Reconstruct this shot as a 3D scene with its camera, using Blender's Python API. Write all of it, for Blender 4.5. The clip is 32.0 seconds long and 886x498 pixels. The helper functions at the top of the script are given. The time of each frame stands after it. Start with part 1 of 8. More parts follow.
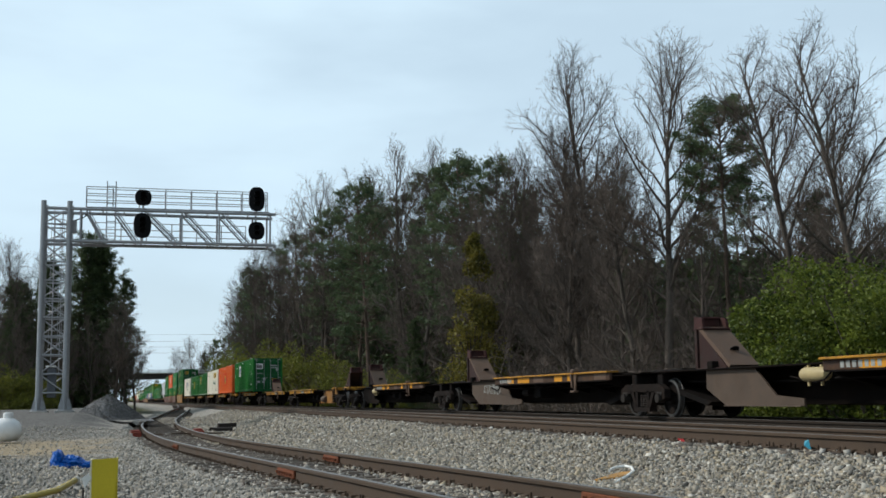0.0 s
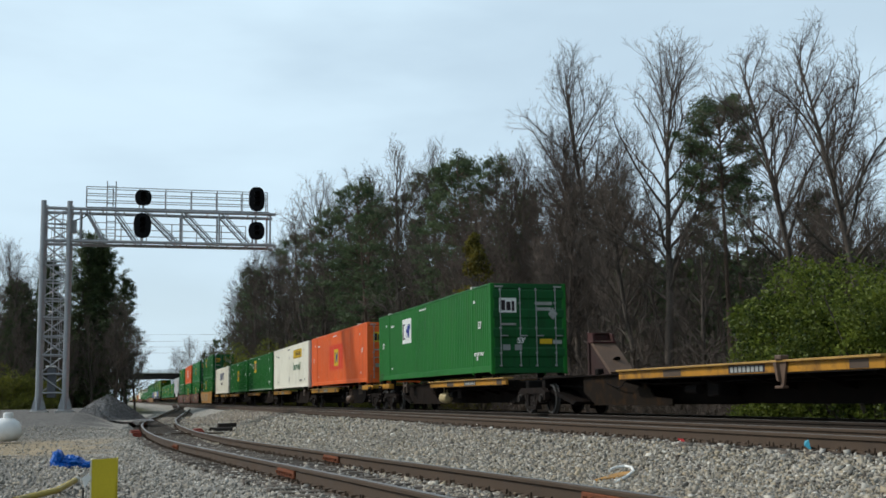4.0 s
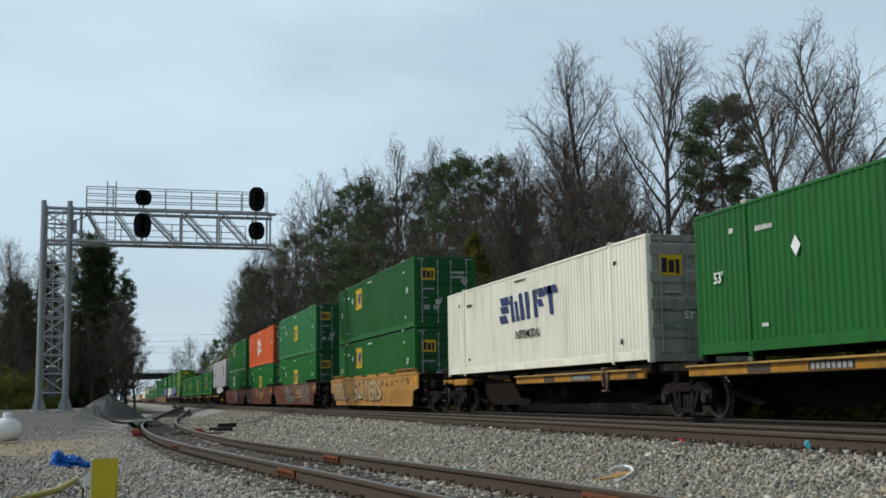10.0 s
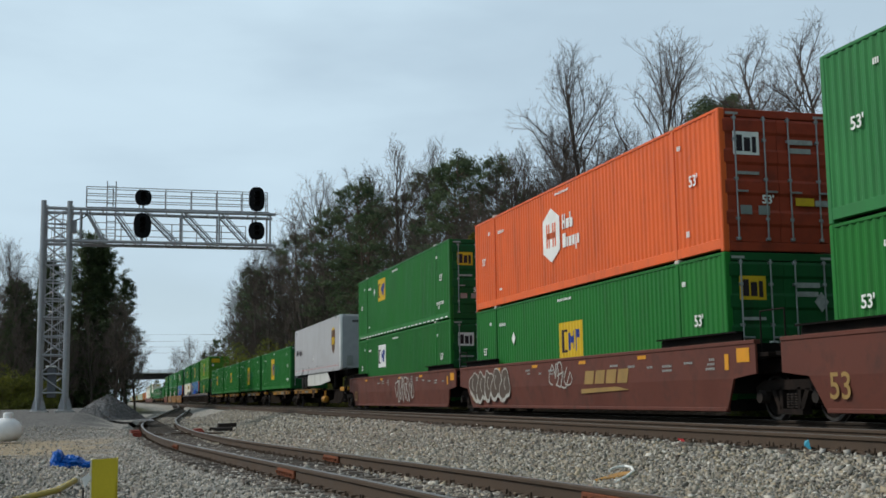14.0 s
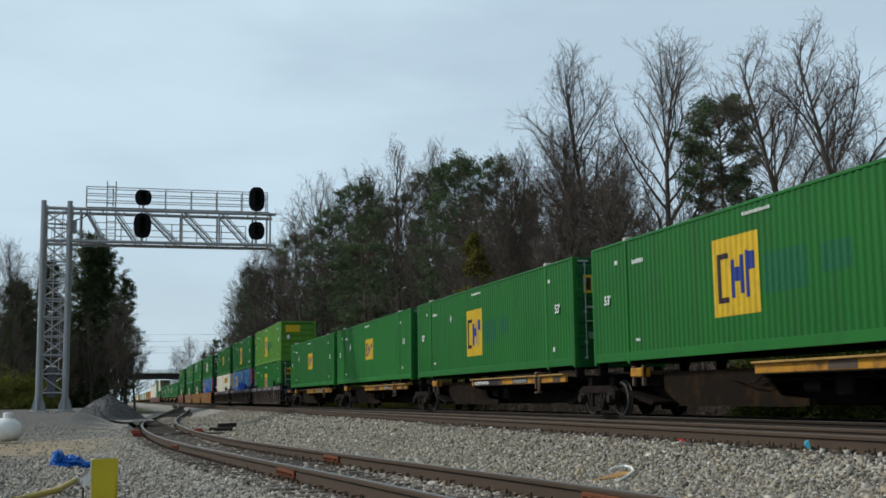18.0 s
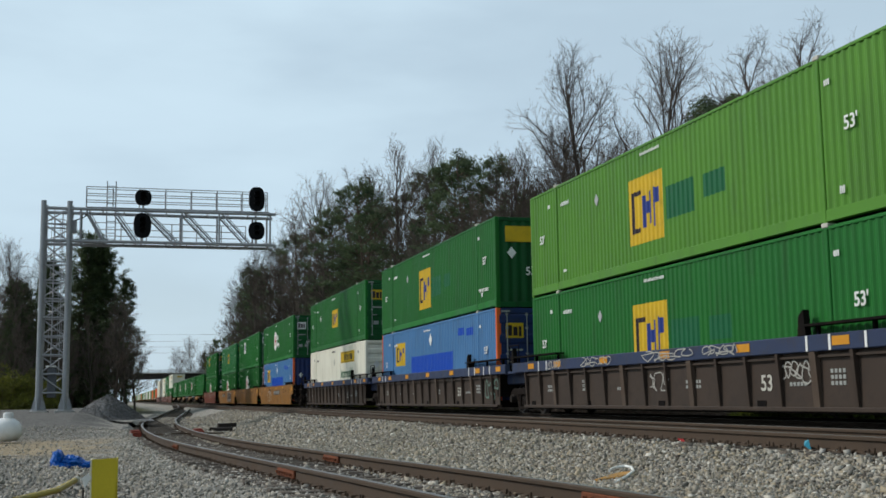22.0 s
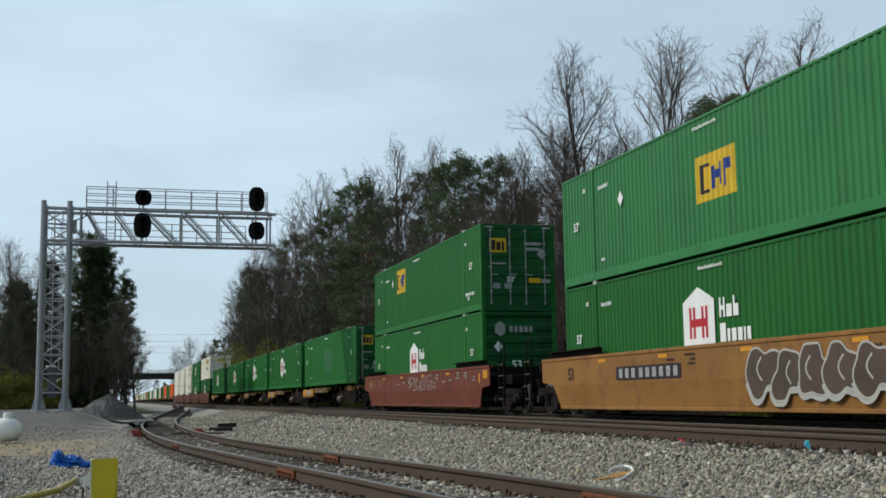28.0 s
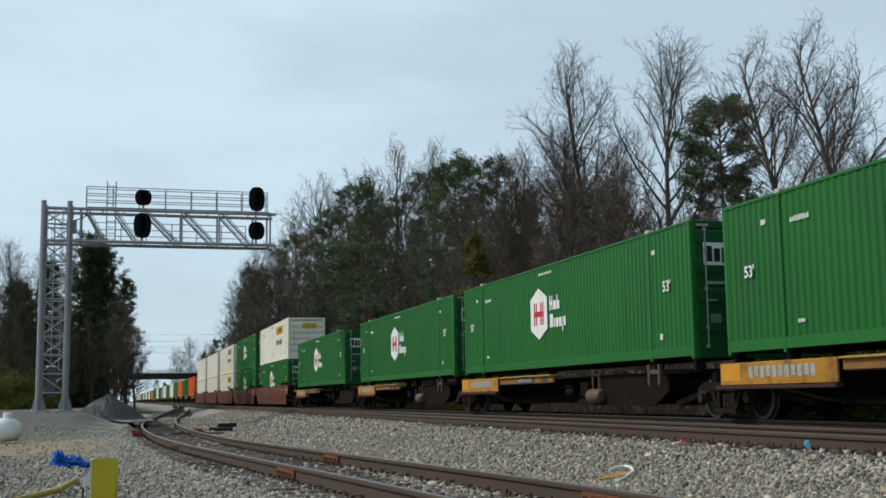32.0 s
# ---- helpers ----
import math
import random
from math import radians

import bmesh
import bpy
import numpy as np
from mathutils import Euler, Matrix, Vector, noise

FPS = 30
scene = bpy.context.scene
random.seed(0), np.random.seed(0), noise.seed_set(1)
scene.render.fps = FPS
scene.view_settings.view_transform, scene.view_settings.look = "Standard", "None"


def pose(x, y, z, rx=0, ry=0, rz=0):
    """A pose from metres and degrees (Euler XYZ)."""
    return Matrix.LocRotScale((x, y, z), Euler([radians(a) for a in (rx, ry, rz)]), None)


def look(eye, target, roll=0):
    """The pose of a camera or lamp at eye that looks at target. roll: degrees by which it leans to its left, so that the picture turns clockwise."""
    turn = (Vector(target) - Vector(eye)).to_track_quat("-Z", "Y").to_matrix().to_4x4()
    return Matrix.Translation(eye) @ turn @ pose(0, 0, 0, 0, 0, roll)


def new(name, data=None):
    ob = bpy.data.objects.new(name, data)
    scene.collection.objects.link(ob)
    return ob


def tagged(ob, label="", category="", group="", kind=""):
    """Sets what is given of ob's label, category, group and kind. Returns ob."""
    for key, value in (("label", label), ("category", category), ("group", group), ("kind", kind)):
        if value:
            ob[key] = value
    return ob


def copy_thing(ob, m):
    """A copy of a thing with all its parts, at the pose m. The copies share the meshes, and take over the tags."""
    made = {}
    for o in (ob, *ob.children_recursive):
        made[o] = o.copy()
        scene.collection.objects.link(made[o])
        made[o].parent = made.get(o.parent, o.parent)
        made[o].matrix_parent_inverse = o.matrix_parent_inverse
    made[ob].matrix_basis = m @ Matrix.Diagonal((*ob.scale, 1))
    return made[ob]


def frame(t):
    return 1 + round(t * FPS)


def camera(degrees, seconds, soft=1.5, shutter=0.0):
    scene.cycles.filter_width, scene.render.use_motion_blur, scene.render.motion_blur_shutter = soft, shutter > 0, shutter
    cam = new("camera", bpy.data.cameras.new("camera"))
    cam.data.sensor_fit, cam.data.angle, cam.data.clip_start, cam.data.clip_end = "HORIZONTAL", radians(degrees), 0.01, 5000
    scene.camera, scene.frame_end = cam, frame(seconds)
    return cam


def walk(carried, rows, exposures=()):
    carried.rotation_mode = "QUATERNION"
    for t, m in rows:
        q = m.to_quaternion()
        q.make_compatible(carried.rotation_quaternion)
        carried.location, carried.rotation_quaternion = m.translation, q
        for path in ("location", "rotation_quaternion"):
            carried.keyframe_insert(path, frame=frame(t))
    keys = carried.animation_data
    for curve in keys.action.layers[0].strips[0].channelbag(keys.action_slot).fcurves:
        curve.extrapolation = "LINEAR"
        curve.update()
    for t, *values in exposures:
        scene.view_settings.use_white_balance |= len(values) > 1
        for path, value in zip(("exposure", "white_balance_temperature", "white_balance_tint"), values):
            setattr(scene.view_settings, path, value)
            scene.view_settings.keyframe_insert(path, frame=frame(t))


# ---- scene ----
# The frame of reference: x across the tracks, y along them, z above the rail head.
EYE = Vector((0, 0, 0.513))
YAW, PITCH = radians(15.885), radians(7.373)
AIM = EYE + Vector((math.sin(YAW) * math.cos(PITCH), math.cos(YAW) * math.cos(PITCH), math.sin(PITCH)))
cam = camera(42.345, 32.0, soft=1.65)
EXPOSURES = [(0.0, 0.0), (3.0, 0.0), (5.5, -0.1), (6.2, -0.15), (7.0, -0.36), (8.0, -0.55), (9.0, -0.24), (10.0, -0.22), (11.0, -0.56), (12.0, -0.42), (13.0, -0.22),
             (17.0, -0.27), (18.0, -0.25), (20.0, -0.2), (24.0, -0.24), (25.0, -0.42), (27.5, -0.2), (32.0, -0.17)]
walk(cam, [(0.0, look(EYE, AIM, -0.791)), (32.0, look(EYE, AIM, -0.791))], EXPOSURES)

TRAIN_X = 12.665      # centre of the far main track, on which the train runs
MAIN_X = 9.0          # centre of the near main track


def run(t):
    """How far the train has come after t seconds."""
    return 16.6 * t + 0.015 * t * t


# ---------------------------------------------------------------- light
SUN_EL, SUN_AZ = radians(40), radians(-60)   # azimuth from +y towards +x


def build_light():
    w = bpy.data.worlds.new("sky")
    scene.world = w
    w.use_nodes = True
    nt = w.node_tree
    nt.nodes.clear()
    out = nt.nodes.new("ShaderNodeOutputWorld")
    bg = nt.nodes.new("ShaderNodeBackground")
    sky = nt.nodes.new("ShaderNodeTexSky")
    sky.sky_type, sky.sun_disc = "NISHITA", False
    sky.sun_elevation, sky.sun_rotation = SUN_EL, SUN_AZ
    sky.air_density, sky.dust_density, sky.ozone_density = 1.0, 1.5, 1.5
    gain = nt.nodes.new("ShaderNodeVectorMath")
    gain.operation = "SCALE"
    gain.inputs["Scale"].default_value = 0.085
    nt.links.new(sky.outputs[0], gain.inputs[0])
    # thin drifting cloud over the whole sky
    tc = nt.nodes.new("ShaderNodeTexCoord")
    mp = nt.nodes.new("ShaderNodeMapping")
    mp.inputs["Scale"].default_value = (1.0, 1.0, 3.2)
    mp.inputs["Rotation"].default_value = (0.0, radians(16), 0.0)
    nz = nt.nodes.new("ShaderNodeTexNoise")
    nz.inputs["Scale"].default_value, nz.inputs["Detail"].default_value = 2.3, 5.0
    nz.inputs["Roughness"].default_value = 0.5
    rp = nt.nodes.new("ShaderNodeMapRange")
    rp.interpolation_type = "SMOOTHSTEP"
    rp.inputs[1].default_value, rp.inputs[2].default_value = 0.34, 0.66
    rp.inputs[3].default_value, rp.inputs[4].default_value = 0.72, 1.0
    mix = nt.nodes.new("ShaderNodeMix")
    mix.data_type = "RGBA"
    nt.links.new(tc.outputs["Generated"], mp.inputs[0])
    nt.links.new(mp.outputs[0], nz.inputs["Vector"])
    nt.links.new(nz.outputs[0], rp.inputs[0])
    nt.links.new(rp.outputs[0], mix.inputs[0])
    nt.links.new(gain.outputs[0], mix.inputs[6])
    # the cloud scatters the sun forward: brighter round it, duller away from it
    dot = nt.nodes.new("ShaderNodeVectorMath")
    dot.operation = "DOT_PRODUCT"
    dot.inputs[1].default_value = (math.sin(SUN_AZ) * math.cos(SUN_EL), math.cos(SUN_AZ) * math.cos(SUN_EL), math.sin(SUN_EL))
    nt.links.new(tc.outputs["Generated"], dot.inputs[0])
    glow = nt.nodes.new("ShaderNodeMapRange")
    glow.interpolation_type = "SMOOTHSTEP"
    glow.inputs[1].default_value, glow.inputs[2].default_value = -0.46, -0.02
    glow.inputs[3].default_value, glow.inputs[4].default_value = 0.03, 1.06
    nt.links.new(dot.outputs["Value"], glow.inputs[0])
    cloud = nt.nodes.new("ShaderNodeVectorMath")
    cloud.operation = "SCALE"
    cloud.inputs[0].default_value = (0.667, 0.85, 0.98)
    # and it thins overhead
    sep = nt.nodes.new("ShaderNodeSeparateXYZ")
    nt.links.new(tc.outputs["Generated"], sep.inputs[0])
    thin = nt.nodes.new("ShaderNodeMapRange")
    thin.interpolation_type = "SMOOTHSTEP"
    thin.inputs[1].default_value, thin.inputs[2].default_value = 0.36, 1.0
    thin.inputs[3].default_value, thin.inputs[4].default_value = 1.0, 0.45
    nt.links.new(sep.outputs[2], thin.inputs[0])
    both = nt.nodes.new("ShaderNodeMath")
    both.operation = "MULTIPLY"
    nt.links.new(glow.outputs[0], both.inputs[0])
    nt.links.new(thin.outputs[0], both.inputs[1])
    nt.links.new(both.outputs[0], cloud.inputs["Scale"])
    nt.links.new(cloud.outputs[0], mix.inputs[7])
    nt.links.new(mix.outputs[2], bg.inputs["Color"])
    bg.inputs["Strength"].default_value = 1.0
    nt.links.new(bg.outputs[0], out.inputs[0])
    sun = bpy.data.lights.new("sun", "SUN")
    sun.energy, sun.angle, sun.color = 2.8, radians(5), (1.0, 0.95, 0.87)
    ob = new("sun", sun)
    d = Vector((math.sin(SUN_AZ) * math.cos(SUN_EL), math.cos(SUN_AZ) * math.cos(SUN_EL), math.sin(SUN_EL)))
    ob.matrix_world = look(d * 100, (0, 0, 0))


build_light()

# ---------------------------------------------------------------- materials
MATS = {}


def mat(name, color, rough=0.6, metal=0.0, vary=0.12, scale=3.0, dirt=None, dirt_amt=0.0, streak=False,
        bump=0.15, fine=60.0, rand=0.0, spec=0.22, island=0.0):
    """Paint, rust, wood, stone: a base colour with broad stains, fine grain and relief, at metre scale."""
    if name in MATS:
        return MATS[name]
    m = bpy.data.materials.new(name)
    MATS[name] = m
    m.use_nodes = True
    nt = m.node_tree
    b = nt.nodes["Principled BSDF"]
    b.inputs["Roughness"].default_value, b.inputs["Metallic"].default_value = rough, metal
    b.inputs["Specular IOR Level"].default_value = spec
    N, K = nt.nodes.new, nt.links.new
    tc = N("ShaderNodeTexCoord")
    info = N("ShaderNodeObjectInfo")
    shift = N("ShaderNodeVectorMath")
    shift.operation = "MULTIPLY_ADD"
    K(info.outputs["Random"], shift.inputs[0])
    shift.inputs[1].default_value = (37.0, 53.0, 19.0)
    K(tc.outputs["Object"], shift.inputs[2])
    broad = N("ShaderNodeTexNoise")
    broad.inputs["Scale"].default_value, broad.inputs["Detail"].default_value = scale, 4.0
    grain = N("ShaderNodeTexNoise")
    grain.inputs["Scale"].default_value, grain.inputs["Detail"].default_value = fine, 3.0
    K(shift.outputs[0], broad.inputs["Vector"])
    K(shift.outputs[0], grain.inputs["Vector"])

    def value_shift(src, amount, col):
        """Scale a colour by 1 +- amount, following src."""
        r = N("ShaderNodeMapRange")
        r.inputs[1].default_value, r.inputs[2].default_value = 0.25, 0.75
        r.inputs[3].default_value, r.inputs[4].default_value = 1 - amount, 1 + amount
        K(src, r.inputs[0])
        s = N("ShaderNodeVectorMath")
        s.operation = "SCALE"
        if col is None:
            s.inputs[0].default_value = color
        else:
            K(col, s.inputs[0])
        K(r.outputs[0], s.inputs["Scale"])
        return s.outputs[0]

    c = value_shift(broad.outputs[0], vary, None)
    c = value_shift(grain.outputs[0], vary * 0.6, c)
    if rand:
        c = value_shift(info.outputs["Random"], rand, c)
    if island:
        g = N("ShaderNodeNewGeometry")
        c = value_shift(g.outputs["Random Per Island"], island, c)
    if dirt is not None:
        dn = N("ShaderNodeTexNoise")
        dn.inputs["Detail"].default_value, dn.inputs["Roughness"].default_value = 6.0, 0.65
        dn.inputs["Scale"].default_value = 1.0
        mp = N("ShaderNodeMapping")
        mp.inputs["Scale"].default_value = (2.5, 2.5, 0.35) if streak else (2.2, 2.2, 2.2)
        K(shift.outputs[0], mp.inputs[0])
        K(mp.outputs[0], dn.inputs["Vector"])
        r = N("ShaderNodeMapRange")
        r.inputs[1].default_value, r.inputs[2].default_value = 0.5, 0.72
        r.inputs[3].default_value, r.inputs[4].default_value = 0.0, dirt_amt
        K(dn.outputs[0], r.inputs[0])
        mx = N("ShaderNodeMix")
        mx.data_type = "RGBA"
        K(r.outputs[0], mx.inputs[0])
        K(c, mx.inputs[6])
        mx.inputs[7].default_value = (*dirt, 1)
        c = mx.outputs[2]
    K(c, b.inputs["Base Color"])
    rr = N("ShaderNodeMapRange")
    rr.inputs[1].default_value, rr.inputs[2].default_value = 0.3, 0.7
    rr.inputs[3].default_value, rr.inputs[4].default_value = max(rough - 0.1, 0.02), min(rough + 0.1, 1.0)
    K(broad.outputs[0], rr.inputs[0])
    K(rr.outputs[0], b.inputs["Roughness"])
    if bump:
        bp = N("ShaderNodeBump")
        bp.inputs["Strength"].default_value, bp.inputs["Distance"].default_value = bump, 0.01
        K(grain.outputs[0], bp.inputs["Height"])
        K(bp.outputs[0], b.inputs["Normal"])
    return m


RUSTY = (0.09, 0.045, 0.025)
GRIME = (0.035, 0.03, 0.025)
M_GREEN = mat("green_paint", (0.012, 0.140, 0.020), 0.5, vary=0.1, scale=0.6, dirt=(0.022, 0.07, 0.02), dirt_amt=0.5, streak=True, bump=0.06, rand=0.12)
# darker copy of the wall green: end shade put into the paint, with streaks
M_GREEN_DOOR = mat("shaded_green_doors", (0.008, 0.082, 0.022), 0.55, vary=0.15, scale=0.8, dirt=(0.012, 0.03, 0.014), dirt_amt=0.7, streak=True, bump=0.06)
M_GREEN_DEEP = mat("deep_green_paint", (0.009, 0.108, 0.015), 0.5, vary=0.1, scale=0.6, dirt=(0.015, 0.055, 0.016), dirt_amt=0.5, streak=True, bump=0.06, rand=0.1)
M_LIME = mat("lime_paint", (0.085, 0.235, 0.025), 0.45, vary=0.1, scale=0.6, dirt=(0.06, 0.13, 0.03), dirt_amt=0.5, streak=True, bump=0.06)
M_ORANGE = mat("orange_paint", (0.72, 0.125, 0.028), 0.45, vary=0.1, scale=0.6, dirt=(0.33, 0.07, 0.03), dirt_amt=0.45, streak=True, bump=0.06)
M_CREAM = mat("cream_paint", (0.82, 0.785, 0.655), 0.45, vary=0.05, scale=0.6, dirt=(0.30, 0.25, 0.16), dirt_amt=0.4, streak=True, bump=0.06)
M_BLUE = mat("sky_blue_paint", (0.075, 0.20, 0.40), 0.45, vary=0.1, scale=0.6, dirt=(0.06, 0.11, 0.18), dirt_amt=0.5, streak=True, bump=0.06)
M_COBALT = mat("cobalt_paint", (0.012, 0.075, 0.45), 0.4, vary=0.08, bump=0.04)
M_NAVY = mat("navy_paint", (0.018, 0.035, 0.12), 0.5, vary=0.15, dirt=GRIME, dirt_amt=0.6, bump=0.06)
M_GREY = mat("pale_grey_paint", (0.42, 0.42, 0.43), 0.35, vary=0.05, scale=0.5, dirt=(0.22, 0.21, 0.19), dirt_amt=0.35, streak=True, bump=0.03)
M_SIGN_YELLOW = mat("signal_yellow", (0.64, 0.41, 0.02), 0.5, vary=0.08, bump=0.04, dirt=(0.3, 0.2, 0.04), dirt_amt=0.3)
M_LETTER_BLUE = mat("letter_blue", (0.02, 0.042, 0.22), 0.5, vary=0.05, bump=0)
M_LETTER_DARK = mat("letter_dark", (0.03, 0.02, 0.025), 0.5, vary=0.05, bump=0)
M_LETTER_GREEN = mat("letter_green", (0.02, 0.12, 0.05), 0.5, vary=0.05, bump=0)
M_RED = mat("signal_red", (0.45, 0.02, 0.03), 0.5, vary=0.05, bump=0)
M_WHITE = mat("white_paint", (0.78, 0.78, 0.75), 0.5, vary=0.05, bump=0.03, dirt=(0.4, 0.38, 0.33), dirt_amt=0.3)
M_GALV_BAR = mat("galvanised_bar", (0.33, 0.34, 0.34), 0.45, 0.6, vary=0.1, bump=0.03)
M_DECK = mat("rubber_black", (0.015, 0.014, 0.014), 0.8, spec=0.08, vary=0.2, bump=0.1)
M_YELLOW = mat("worn_yellow_paint", (0.42, 0.195, 0.02), 0.55, vary=0.25, scale=1.4, dirt=(0.09, 0.045, 0.02), dirt_amt=0.95, bump=0.2)
M_TTX = mat("faded_ochre_paint", (0.26, 0.122, 0.03), 0.6, vary=0.22, scale=1.1, dirt=(0.13, 0.06, 0.03), dirt_amt=0.75, bump=0.2)
M_BROWN = mat("oxide_brown_paint", (0.115, 0.036, 0.024), 0.6, vary=0.15, scale=1.1, dirt=(0.05, 0.028, 0.022), dirt_amt=0.7, bump=0.2)
M_REDOX = mat("red_oxide_paint", (0.155, 0.040, 0.021), 0.6, vary=0.15, scale=1.1, dirt=(0.06, 0.03, 0.022), dirt_amt=0.7, bump=0.2)
M_RIBBED = mat("umber_steel", (0.052, 0.036, 0.027), 0.65, vary=0.18, scale=1.1, dirt=(0.03, 0.025, 0.022), dirt_amt=0.7, bump=0.2)
M_STEELBLUE = mat("dull_blue_paint", (0.032, 0.046, 0.095), 0.6, vary=0.15, dirt=(0.05, 0.045, 0.045), dirt_amt=0.7, bump=0.1)
# sooty steel taken darker than soot: shade under the cars is in its colour
M_UNDER = mat("shaded_sooty_steel", (0.009, 0.0075, 0.007), 0.75, spec=0.05, vary=0.3, dirt=(0.03, 0.018, 0.011), dirt_amt=0.4, bump=0.2)
M_TRUCK = mat("grimy_cast_steel", (0.015, 0.0115, 0.010), 0.75, spec=0.06, vary=0.3, dirt=(0.042, 0.027, 0.02), dirt_amt=0.5, bump=0.25)
M_TREAD = mat("polished_tread", (0.09, 0.086, 0.082), 0.45, 0.6, vary=0.1, bump=0.02)
M_GRAFF_WHITE = mat("graffiti_chrome", (0.43, 0.415, 0.375), 0.45, 0.1, vary=0.1, bump=0.03)
M_GRAFF_DARK = mat("graffiti_outline", (0.05, 0.035, 0.03), 0.6, vary=0.1, bump=0.03)
M_GRAFF_FILL = mat("graffiti_dull_chrome", (0.40, 0.315, 0.20), 0.5, 0.1, vary=0.35, scale=2.5, dirt=(0.30, 0.16, 0.05), dirt_amt=0.9, bump=0.03)
M_GRAFF_TEAL = mat("graffiti_teal", (0.125, 0.20, 0.165), 0.55, vary=0.2, bump=0.03)
M_GALV = mat("galvanised_steel", (0.36, 0.365, 0.375), 0.5, 0.35, vary=0.12, scale=4, bump=0.05)
M_BLACK = mat("matt_black", (0.012, 0.012, 0.013), 0.7, spec=0.08, vary=0.1, bump=0.03)
M_RAIL = mat("rusted_rail_web", (0.068, 0.046, 0.031), 0.75, vary=0.2, scale=3, dirt=(0.07, 0.045, 0.03), dirt_amt=0.6, bump=0.3)
M_RAIL_DARK = mat("dark_rail", (0.03, 0.023, 0.018), 0.75, spec=0.1, vary=0.25, scale=3, bump=0.3)
M_RAILTOP = mat("worn_rail_head", (0.17, 0.165, 0.16), 0.45, 0.3, vary=0.12, scale=2, bump=0.03)
M_TIE = mat("weathered_tie", (0.085, 0.07, 0.058), 0.9, vary=0.3, scale=5, dirt=(0.16, 0.14, 0.11), dirt_amt=0.5, bump=0.6, fine=25, rand=0.25)


def stone_material(name, tones, lo=0.8):
    """Crushed rock: each stone its own tone, with mineral grain."""
    m = bpy.data.materials.new(name)
    m.use_nodes = True
    nt = m.node_tree
    N, K = nt.nodes.new, nt.links.new
    b = nt.nodes["Principled BSDF"]
    b.inputs["Roughness"].default_value = 0.85
    b.inputs["Specular IOR Level"].default_value = 0.25
    g = N("ShaderNodeNewGeometry")
    r = N("ShaderNodeValToRGB")
    r.color_ramp.elements[0].color = (*tones[0], 1)
    r.color_ramp.elements[1].color = (*tones[-1], 1)
    for k, c in enumerate(tones[1:-1], 1):
        r.color_ramp.elements.new(k / (len(tones) - 1)).color = (*c, 1)
    K(g.outputs["Random Per Island"], r.inputs[0])
    tc = N("ShaderNodeTexCoord")
    nz = N("ShaderNodeTexNoise")
    nz.inputs["Scale"].default_value, nz.inputs["Detail"].default_value = 70.0, 4.0
    K(tc.outputs["Object"], nz.inputs["Vector"])
    n2 = N("ShaderNodeTexNoise")
    n2.inputs["Scale"].default_value, n2.inputs["Detail"].default_value = 0.9, 3.0
    K(tc.outputs["Object"], n2.inputs["Vector"])
    f = N("ShaderNodeMath")
    f.operation = "MULTIPLY_ADD"
    K(nz.outputs[0], f.inputs[0])
    f.inputs[1].default_value, f.inputs[2].default_value = 0.5, lo - 0.25
    f2 = N("ShaderNodeMath")
    f2.operation = "MULTIPLY_ADD"
    K(n2.outputs[0], f2.inputs[0])
    f2.inputs[1].default_value = 0.4
    K(f.outputs[0], f2.inputs[2])
    s = N("ShaderNodeVectorMath")
    s.operation = "SCALE"
    K(r.outputs[0], s.inputs[0])
    K(f2.outputs[0], s.inputs["Scale"])
    K(s.outputs[0], b.inputs["Base Color"])
    bp = N("ShaderNodeBump")
    bp.inputs["Strength"].default_value, bp.inputs["Distance"].default_value = 0.15, 0.004
    K(nz.outputs[0], bp.inputs["Height"])
    K(bp.outputs[0], b.inputs["Normal"])
    return m


M_STONE = stone_material("ballast_stone", [(0.07, 0.06, 0.05), (0.25, 0.235, 0.205), (0.35, 0.29, 0.20), (0.17, 0.155, 0.135), (0.38, 0.36, 0.315), (0.31, 0.27, 0.205), (0.58, 0.55, 0.49)])
M_STONE_G = stone_material("grey_crusher_stone", [(0.14, 0.132, 0.116), (0.34, 0.324, 0.29), (0.27, 0.255, 0.228), (0.40, 0.352, 0.28), (0.52, 0.50, 0.46)])
M_STONE_H = stone_material("dark_heap_stone", [(0.08, 0.08, 0.078), (0.16, 0.158, 0.155), (0.13, 0.127, 0.124), (0.24, 0.236, 0.23)])


